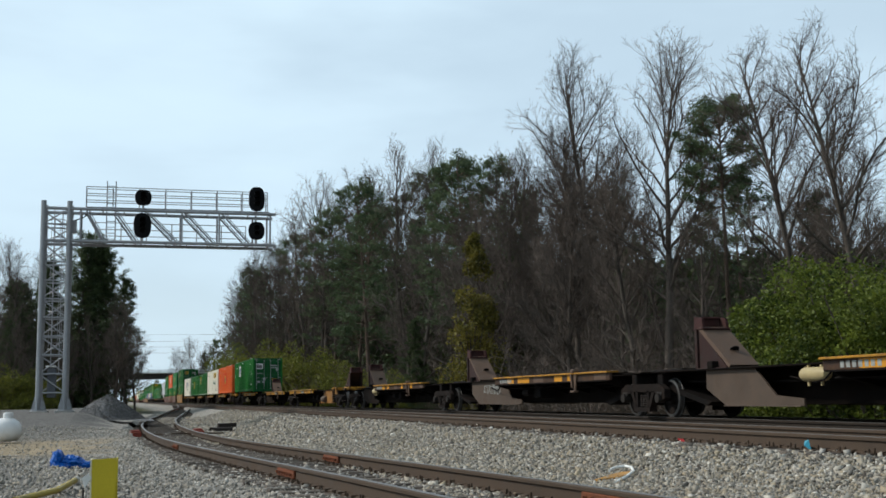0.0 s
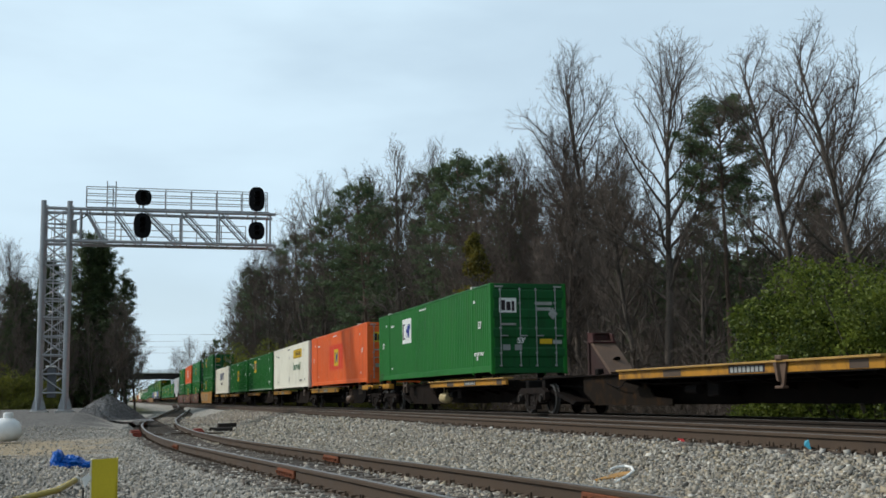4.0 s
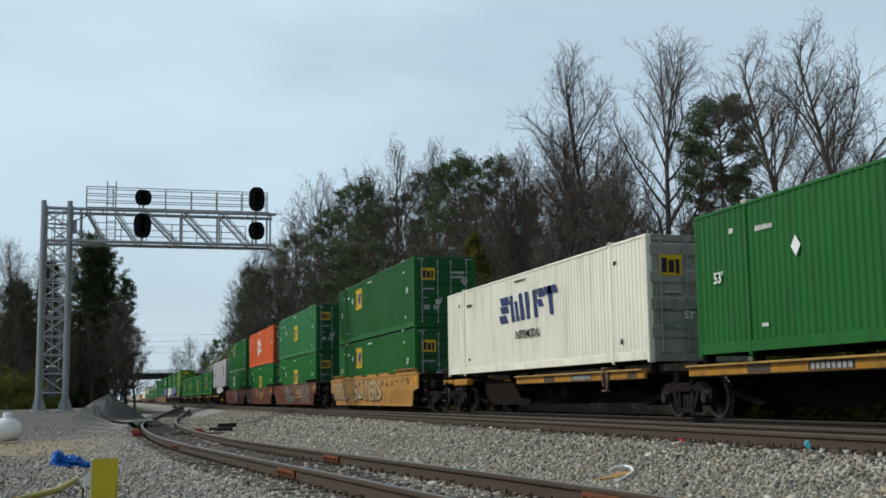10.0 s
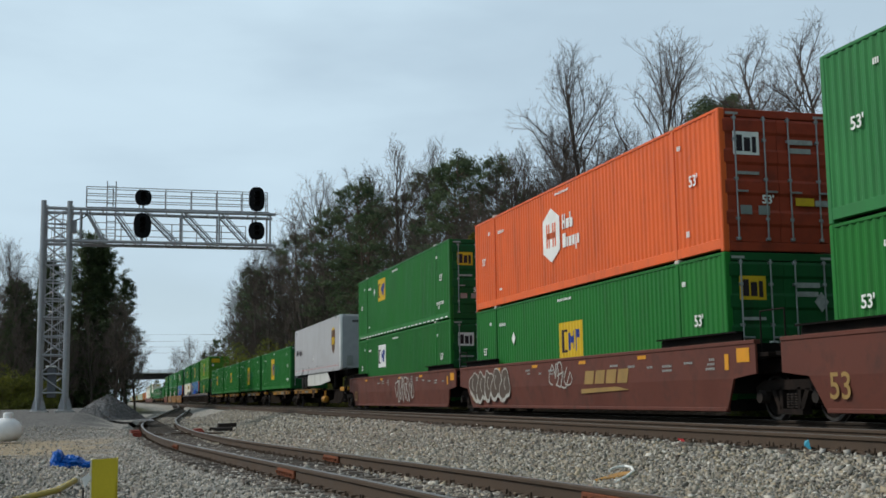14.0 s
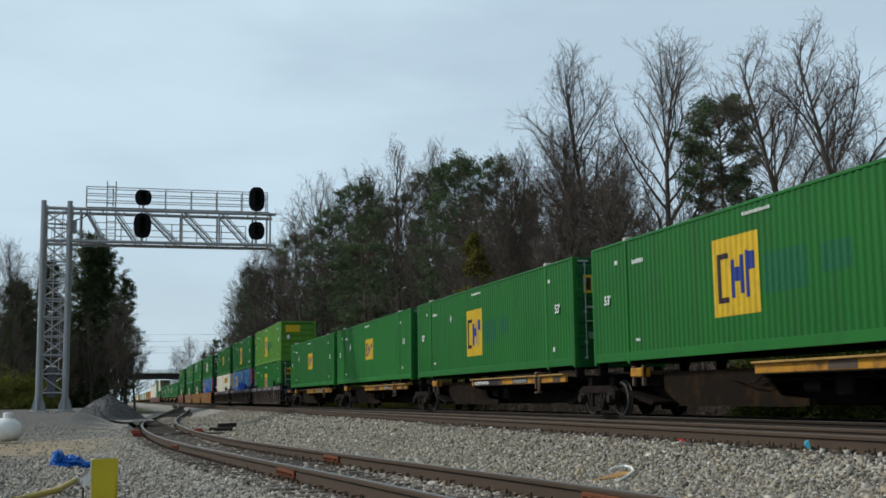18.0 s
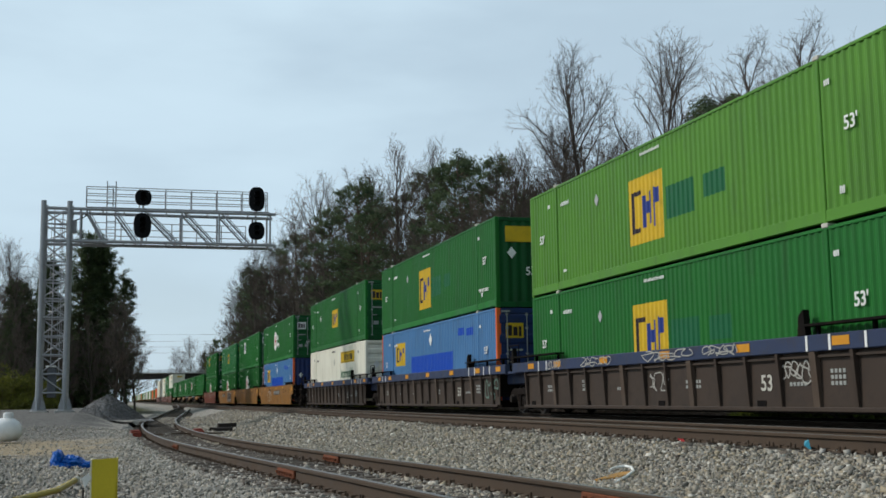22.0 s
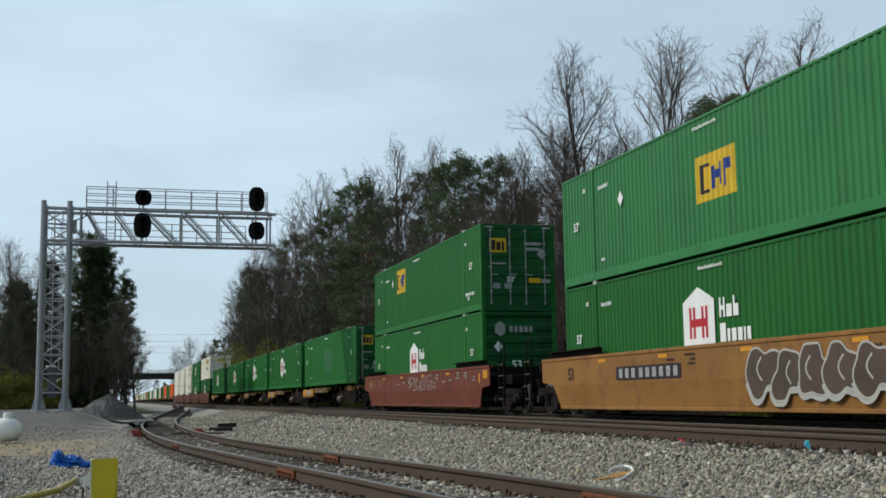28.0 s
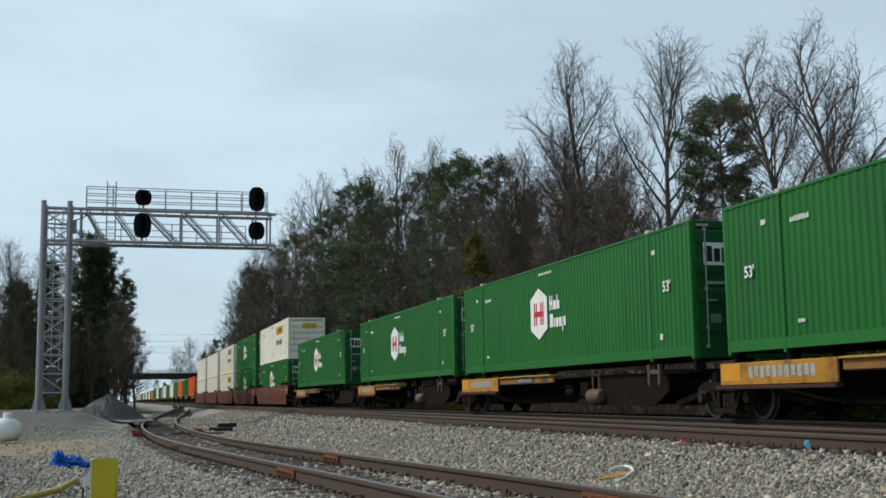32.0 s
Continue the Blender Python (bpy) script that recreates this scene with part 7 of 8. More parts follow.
def dump_truck():
    t = thing("dump_truck", "dark dump truck with a pale cab crossing the road bridge", "truck")
    body = mat("dark_tipper_paint", (0.025, 0.025, 0.03), 0.5, vary=0.2)
    part("tipper_body", merge(Geo().prism([(-6.2, 1.2), (-0.4, 1.2), (-0.1, 2.9), (-6.5, 2.9)], "y", -1.2, 1.2), Geo().box(-0.5, 0.7, -1.1, 1.1, 2.8, 2.95, 0.03), *[Geo().box(-6.0 + k * 1.1, -5.85 + k * 1.1, -1.27, 1.27, 1.25, 2.85) for k in range(6)]), body, t, "dark ribbed tipper body")
    part("load_cover", Geo().box(-6.3, -0.3, -1.1, 1.1, 2.88, 3.0, 0.03), M_GALV, t)
    part("side_panel", merge(*[Geo().box(-5.2 + k * 0.8, -4.65 + k * 0.8, -1.29, -1.27, 1.8, 2.3) for k in range(5)]), M_WHITE, t, "row of pale blocks")
    cab = part("cab", merge(Geo().box(0.2, 1.9, -1.15, 1.15, 0.9, 2.6, 0.12), Geo().prism([(1.8, 0.8), (3.6, 0.8), (3.6, 1.5), (3.3, 1.7), (1.8, 1.85)], "y", -0.95, 0.95)), M_WHITE, t, "pale cab")
    part("window", Geo().box(0.5, 1.7, -1.17, 1.17, 1.75, 2.4, 0.02), M_BLACK, cab)
    part("chassis", Geo().box(-6.3, 3.4, -0.5, 0.5, 0.6, 1.0), M_UNDER, t)
    for x in (-5.2, -3.9, 2.7):
        for s in (-1, 1):
            w = part("wheel", Geo().lathe([(0.25, -0.14), (0.46, -0.14), (0.5, -0.1), (0.5, 0.1), (0.46, 0.14), (0.25, 0.14)], "y", 20), M_DECK, t)
            w.matrix_basis = Matrix.Translation((x, s * 1.0, 0.5))
    t.matrix_basis = Matrix.Translation(LORRY_AT(0))
    LORRY.append(t)


dump_truck()

# ---------------------------------------------------------------- trees
def leaf_material(name, a, b, glow=0.35, rough=0.6):
    m = bpy.data.materials.new(name)
    m.use_nodes = True
    nt = m.node_tree
    N, K = nt.nodes.new, nt.links.new
    p = nt.nodes["Principled BSDF"]
    p.inputs["Roughness"].default_value = rough
    p.inputs["Specular IOR Level"].default_value = 0.3
    g = N("ShaderNodeNewGeometry")
    tc = N("ShaderNodeTexCoord")
    nz = N("ShaderNodeTexNoise")
    nz.inputs["Scale"].default_value = 1.1
    K(tc.outputs["Object"], nz.inputs["Vector"])
    s = N("ShaderNodeMath")
    s.operation = "MULTIPLY_ADD"
    K(g.outputs["Random Per Island"], s.inputs[0])
    s.inputs[1].default_value = 0.3
    K(nz.outputs[0], s.inputs[2])
    r = N("ShaderNodeMapRange")
    r.inputs[1].default_value, r.inputs[2].default_value = 0.42, 0.86
    K(s.outputs[0], r.inputs[0])
    mx = N("ShaderNodeMix")
    mx.data_type = "RGBA"
    K(r.outputs[0], mx.inputs[0])
    mx.inputs[6].default_value, mx.inputs[7].default_value = (*a, 1), (*b, 1)
    K(mx.outputs[2], p.inputs["Base Color"])
    t = N("ShaderNodeBsdfTranslucent")
    K(mx.outputs[2], t.inputs["Color"])
    ms = N("ShaderNodeMixShader")
    ms.inputs[0].default_value = glow
    K(p.outputs[0], ms.inputs[1])
    K(t.outputs[0], ms.inputs[2])
    K(ms.outputs[0], nt.nodes["Material Output"].inputs[0])
    return m


M_BARK = mat("grey_brown_bark", (0.09, 0.074, 0.062), 0.9, vary=0.3, scale=2.0, bump=0.8, fine=14)
M_BARK_P = mat("pine_bark", (0.12, 0.085, 0.065), 0.9, vary=0.3, scale=2.0, bump=0.8, fine=14)
M_TWIG = mat("winter_twigs", (0.125, 0.098, 0.082), 0.9, vary=0.2, bump=0, rand=0.3)
M_NEEDLE = leaf_material("pine_needles", (0.036, 0.062, 0.03), (0.13, 0.175, 0.08), 0.25)
M_CEDAR = leaf_material("cedar_foliage", (0.026, 0.044, 0.018), (0.08, 0.108, 0.038), 0.2)
M_LEAF = leaf_material("shrub_leaves", (0.02, 0.04, 0.008), (0.175, 0.215, 0.03), 0.38)
M_LEAF_Y = leaf_material("yellow_green_leaves", (0.07, 0.085, 0.014), (0.21, 0.215, 0.035), 0.4)
M_IVY = leaf_material("ivy_leaves", (0.06, 0.062, 0.012), (0.24, 0.20, 0.04), 0.4)


class Wood:
    """Branches as tapered sticks, gathered fast."""

    def __init__(self):
        self.v, self.f = [], []

    def stick(self, pts, r0, r1, n):
        k = len(self.v)
        m = len(pts)
        for i, p in enumerate(pts):
            d = (pts[min(i + 1, m - 1)] - pts[max(i - 1, 0)]).normalized()
            u = d.cross(Vector((0.3, 0.2, 1)) if abs(d.z) < 0.95 else Vector((1, 0, 0))).normalized()
            w = d.cross(u)
            r = r0 + (r1 - r0) * i / (m - 1)
            for j in range(n):
                a = 6.2832 * j / n
                self.v.append(p + (u * math.cos(a) + w * math.sin(a)) * r)
        for i in range(m - 1):
            for j in range(n):
                self.f.append((k + i * n + j, k + i * n + (j + 1) % n, k + (i + 1) * n + (j + 1) % n, k + (i + 1) * n + j))

    def mesh(self, name, material, smooth=True):
        me = bpy.data.meshes.new(name)
        me.from_pydata([tuple(p) for p in self.v], [], self.f)
        me.polygons.foreach_set("use_smooth", [smooth] * len(self.f))
        me.materials.append(material)
        return me


def bent(rng, a, d, length, steps, wander, lift=0.0):
    pts = [a.copy()]
    d = d.normalized()
    for _ in range(steps):
        d = (d + Vector((rng.gauss(0, wander), rng.gauss(0, wander), rng.gauss(0, wander) + lift))).normalized()
        pts.append(pts[-1] + d * length / steps)
    return pts


def bare_tree(seed, height=16.0, reach=0.2, low=0.3, limbs=24, dense=1.0, twig_r=0.006, lean=0.0, steep=0.0):
    """A leafless hardwood: a leader, limbs that curve upwards, forked branches and a haze of fine twigs."""
    rng = random.Random(seed)
    wood, twig = Wood(), Wood()
    r = height * 0.0105
    trunk = bent(rng, Vector((0, 0, -0.6)), Vector((lean, rng.gauss(0, 0.03), 1)), height * 0.94, 14, 0.045, 0.03)
    wood.stick(trunk, r * 1.25, r * 0.12, 7)

    def along(pts, f):
        x = f * (len(pts) - 1)
        i = min(int(x), len(pts) - 2)
        return pts[i].lerp(pts[i + 1], x - i)

    def aside(pts, f, spread):
        d = (along(pts, min(f + 0.12, 1.0)) - along(pts, max(f - 0.12, 0.0))).normalized()
        s = d.cross(Vector((rng.gauss(0, 1), rng.gauss(0, 1), rng.gauss(0, 1)))).normalized()
        return (d * math.cos(spread) + s * math.sin(spread) + Vector((0, 0, 0.12))).normalized()

    def shoot(a, d, L, r0, level):
        pts = bent(rng, a, d, L, (6, 4, 2)[level - 1], (0.13, 0.17, 0.22)[level - 1], (0.045, 0.05, 0.04)[level - 1])
        (twig if level == 3 else wood).stick(pts, r0, max(r0 * 0.35, twig_r * 0.55), (5, 4, 3)[level - 1])
        if level == 3:
            for _ in range(3):
                f = rng.uniform(0.3, 1.0)
                twig.stick([along(pts, f), along(pts, f) + aside(pts, f, rng.uniform(0.4, 0.9)) * L * rng.uniform(0.35, 0.65)], twig_r * 0.75, twig_r * 0.45, 3)
            return
        n = max(4, int(L * dense / (0.27, 0.17)[level - 1]))
        for j in range(n):
            f = (0.16, 0.1)[level - 1] + (0.82, 0.9)[level - 1] * (j + rng.random()) / n
            if level == 1:
                c, rc = L * (0.52 - 0.30 * f) * rng.uniform(0.6, 1.2) + 0.2, max(r0 * (0.42 - 0.2 * f), twig_r * 1.6)
            else:
                c, rc = rng.uniform(0.28, 0.7) * (1.15 - 0.4 * f) * height / 16, twig_r
            shoot(along(pts, f), aside(pts, f, rng.uniform(0.45, 0.85)), c, rc, level + 1)

    for k in range(limbs):
        u = (k + rng.random() * 0.9) / limbs
        f = low + (0.98 - low) * u
        L = height * reach * (0.5 + 0.75 * math.sin(math.pi * min(0.22 + 0.7 * u, 1.0))) * rng.uniform(0.65, 1.2) * (1.12 - 0.5 * u)
        ang = k * 2.4 + rng.uniform(-0.6, 0.6)
        tilt = 0.92 - 0.45 * u - steep + rng.uniform(-0.2, 0.2)
        shoot(along(trunk, f), Vector((math.cos(ang) * math.sin(tilt), math.sin(ang) * math.sin(tilt), math.cos(tilt))), L, r * 0.36 * (1.15 - 0.75 * u), 1)
    return wood.mesh("trunk", M_BARK), twig.mesh("twigs", M_TWIG, False)


def blades(verts, faces, rng, c, n, size, droop=0.0, flat=0.5):
    """A clump of narrow or leaf-shaped blades round c."""
    for _ in range(n):
        d = Vector((rng.gauss(0, 1), rng.gauss(0, 1), rng.gauss(0, 0.7) + droop)).normalized()
        s = d.cross(Vector((rng.gauss(0, 1), rng.gauss(0, 1), rng.gauss(0, 1)))).normalized() * size * flat * 0.5
        L = size * rng.uniform(0.6, 1.2)
        k = len(verts)
        verts += [c + d * L * 0.1, c + d * L * 0.6 + s, c + d * L, c + d * L * 0.6 - s]
        faces.append((k, k + 1, k + 2, k + 3))


def foliage_mesh(name, verts, faces, material):
    me = bpy.data.meshes.new(name)
    me.from_pydata([tuple(p) for p in verts], [], faces)
    me.materials.append(material)
    return me


def pine_tree(seed, height=18.0, crown=0.5, width=0.2, boughs=60, per=8, mid=0.42):
    """A tall pine: bare lower trunk, clumped tufts of needles on rising boughs, with gaps between them."""
    rng = random.Random(seed)
    wood = Wood()
    v, f = [], []
    k0 = height / 18
    trunk = bent(rng, Vector((0, 0, -0.6)), Vector((rng.gauss(0, 0.02), rng.gauss(0, 0.02), 1)), height, 8, 0.02, 0.02)
    wood.stick(trunk, height * 0.011, 0.03, 7)
    for k in range(boughs):
        u = (k + 0.5) / boughs
        x = (1 - crown + crown * u * 0.98) * 8
        i = min(int(x), 7)
        a = trunk[i].lerp(trunk[i + 1], x - i)
        R = height * width * math.sqrt(max(1 - ((u - mid) / (1.04 - mid if u > mid else mid + 0.22)) ** 2, 0.02)) * rng.uniform(0.6, 1.12)
        ang = k * 2.4 + rng.uniform(-0.5, 0.5)
        br = bent(rng, a, Vector((math.cos(ang), math.sin(ang), rng.uniform(-0.05, 0.35) + 0.5 * u)), max(R, 0.4), 4, 0.14, 0.05)
        wood.stick(br, 0.045 * k0, 0.012, 3)
        for j in range(per):
            g = rng.uniform(0.45, 1.0) ** 0.7
            i2 = min(int(g * 4), 3)
            c = br[i2].lerp(br[i2 + 1], g * 4 - i2) + Vector((rng.gauss(0, 0.2), rng.gauss(0, 0.2), rng.gauss(0.08, 0.1))) * k0
            wood.stick([br[i2], c], 0.012, 0.008, 3)
            for _ in range(4):
                blades(v, f, rng, c + Vector((rng.gauss(0, 0.15), rng.gauss(0, 0.15), rng.gauss(0.05, 0.08))) * k0, 8, 0.34 * k0, 0.35, 0.15)
    return wood.mesh("trunk", M_BARK_P), foliage_mesh("needles", v, f, M_NEEDLE)


def cedar_tree(seed, height=18.0):
    """A ragged, narrow evergreen, clothed almost to the ground."""
    rng = random.Random(seed)
    wood = Wood()
    v, f = [], []
    trunk = bent(rng, Vector((0, 0, -0.6)), Vector((0.02, 0.01, 1)), height, 8, 0.025, 0.02)
    wood.stick(trunk, height * 0.011, 0.03, 6)
    for k in range(120):
        h = 0.12 + 0.86 * k / 120
        x = h * 8
        i = min(int(x), 7)
        a = trunk[i].lerp(trunk[i + 1], x - i)
        R = height * 0.25 * (1.05 - h) ** 0.7 * rng.uniform(0.45, 1.15) * (0.7 if h < 0.3 else 1)
        ang = k * 2.4 + rng.uniform(-0.6, 0.6)
        br = bent(rng, a, Vector((math.cos(ang), math.sin(ang), rng.uniform(-0.25, 0.35))), max(R, 0.4), 3, 0.14, 0.03)
        wood.stick(br, 0.035, 0.01, 3)
        for j in range(5):
            g = rng.uniform(0.3, 1.0)
            i2 = min(int(g * 3), 2)
            c = br[i2].lerp(br[i2 + 1], g * 3 - i2) + Vector((rng.gauss(0, 0.22), rng.gauss(0, 0.22), rng.gauss(0, 0.2))) * (height / 18)
            blades(v, f, rng, c, 36, 0.40 * height / 18, -0.1, 0.17)
    return wood.mesh("trunk", M_BARK), foliage_mesh("foliage", v, f, M_CEDAR)


def leafy(seed, height, rx, material, leaves=6500, size=0.17, cone=False):
    """A shrub, or a trunk hung with ivy: leaves in uneven lobes over stems."""
    rng = random.Random(seed)
    wood = Wood()
    v, f = [], []
    lobes = []
    for k in range(46 if cone else 40):
        if cone:
            h = rng.uniform(0.08, 0.98)
            R = rx * (1.1 - h) * rng.uniform(0.5, 1.0)
            a = rng.uniform(0, 6.28)
            lobes.append((Vector((math.cos(a) * R * 0.6, math.sin(a) * R * 0.6, h * height)), rx * (1.12 - h) * rng.uniform(0.28, 0.5) + 0.15))
        else:
            a = rng.uniform(0, 6.28)
            R = rx * math.sqrt(rng.random()) * 0.75
            z = height * rng.uniform(0.12, 0.88) * (1.0 - 0.35 * (R / rx))
            lobes.append((Vector((math.cos(a) * R, math.sin(a) * R, z)), rng.uniform(0.09, 0.19) * min(height, rx * 2)))
    for c, r in lobes:
        wood.stick(bent(rng, Vector((c.x * 0.15, c.y * 0.15, -0.3)), c + Vector((0, 0, 0.3)), c.length + 0.3, 4, 0.06), 0.05, 0.015, 4)
        for _ in range(int(leaves / len(lobes) / 3)):
            d = Vector((rng.gauss(0, 1), rng.gauss(0, 1), rng.gauss(0, 1))).normalized()
            p = c + d * r * rng.uniform(0.72, 1.05)
            p.z = max(p.z, 0.05)
            blades(v, f, rng, p, 3, size, 0.1, 0.6)
    return wood.mesh("stems", M_BARK), foliage_mesh("foliage", v, f, material)


def thicket(seed, height=3.2):
    """Leafless undergrowth: arching canes and twigs."""
    rng = random.Random(seed)
    t = Wood()
    for _ in range(70):
        a = Vector((rng.uniform(-1.8, 1.8), rng.uniform(-1.8, 1.8), -0.2))
        p = bent(rng, a, Vector((rng.gauss(0, 0.35), rng.gauss(0, 0.35), 1)), height * rng.uniform(0.5, 1.1), 4, 0.2, -0.05)
        t.stick(p, 0.014, 0.005, 3)
        for _ in range(5):
            q = bent(rng, p[rng.choice((1, 2, 3))], Vector((rng.gauss(0, 1), rng.gauss(0, 1), rng.gauss(0.5, 0.5))), height * rng.uniform(0.12, 0.35), 2, 0.2)
            t.stick(q, 0.008, 0.003, 3)
    return t.mesh("canes", M_TWIG, False)


PROTO = {
    "bare_tall": [(bare_tree(s, 16, 0.25, 0.34, 30, 0.8, 0.0052, 0.02, 0.12), 16.0) for s in (1, 2)],
    "bare_lean": [(bare_tree(s, 16, 0.22, 0.38, 24, 0.95, 0.0055, -0.16, 0.1), 16.0) for s in (4, 6)],
    "bare": [(bare_tree(s, 16, 0.225, 0.18, 34, 0.9, 0.0068), 16.0) for s in (11, 12, 13)],
    "bare_thin": [(bare_tree(s, 16, 0.17, 0.15, 20, 0.75, 0.010), 16.0) for s in (15, 16)],
    "pine": [(pine_tree(21, 14, 0.31, 0.165, 46, 11, 0.5), 14.0)],
    "pine_full": [(pine_tree(s, 20, 0.68, 0.19, 60, 8, 0.35), 20.0) for s in (22, 23)],
    "cedar": [(cedar_tree(s), 18.0) for s in (31, 32)],
    "bush": [(leafy(s, 5, 2.7, M_LEAF, 30000, 0.108), 5.0) for s in (41, 42)],
    "bush_y": [(leafy(43, 8, 5.0, M_LEAF_Y, 14000, 0.24), 8.0)],
    "ivy": [(leafy(44, 11, 2.9, M_IVY, 15000, 0.2, True), 11.0)],
    "thicket": [((thicket(s), None), 3.2) for s in (51, 52, 53)],
}
for kind, rows in PROTO.items():      # true heights, so that each tree can be scaled to its own
    PROTO[kind] = [(m, max(v.co.z for me in m if me for v in me.vertices)) for m, _ in rows]
WORDS = {
    "bare_thin": ("tree", "thin leafless hardwood deep in the trackside wood", "tree"),
    "bare_tall": ("tree", "tall leafless hardwood with upright branches at the wood's edge", "tree"),
    "bare_lean": ("tree", "leaning leafless hardwood with heavy crooked limbs", "tree"),
    "bare": ("tree", "leafless grey-brown hardwood in the trackside wood", "tree"),
    "pine": ("pine_tree", "tall pine with a rounded tufted crown on a bare trunk", "tree"),
    "pine_full": ("pine_tree", "dark green pine standing among leafless trees", "tree"),
    "cedar": ("cedar_tree", "ragged dark evergreen clothed low down", "tree"),
    "bush": ("shrub", "dense bright green evergreen shrub beside the tracks", "shrub"),
    "bush_y": ("shrub", "broad yellow-green shrub along the railway verge", "shrub"),
    "ivy": ("ivy_clad_tree", "slender dead tree wrapped in yellow-green ivy", "tree"),
    "thicket": ("undergrowth", "brown leafless undergrowth at the foot of the wood", "undergrowth"),
}
ROOTS = {}
tree_rng = random.Random(77)


def plant(kind, x, y, height, turn=None):
    k = tree_rng.randrange(len(PROTO[kind]))
    (stem, leaf), h0 = PROTO[kind][k]
    s = height / h0
    m = Matrix.Translation((x, y, ground_z(x, y) - 0.05)) @ Matrix.Rotation(tree_rng.uniform(0, 6.28) if turn is None else turn, 4, "Z") @ Matrix.Scale(s, 4)
    if (kind, k) in ROOTS:
        return copy_thing(ROOTS[kind, k], m @ Matrix.Scale(1 / ROOTS[kind, k].matrix_basis.to_scale().z, 4))
    name, label, cat = WORDS[kind]
    root = thing(name, label, cat, group="trackside woods")
    part("trunk" if kind not in ("bush", "bush_y", "thicket") else "stem", stem, None, root)
    if leaf is not None:
        part("crown" if kind.startswith("bare") else "foliage", leaf, None, root)
    root.matrix_basis = m
    ROOTS[kind, k] = root
    return root


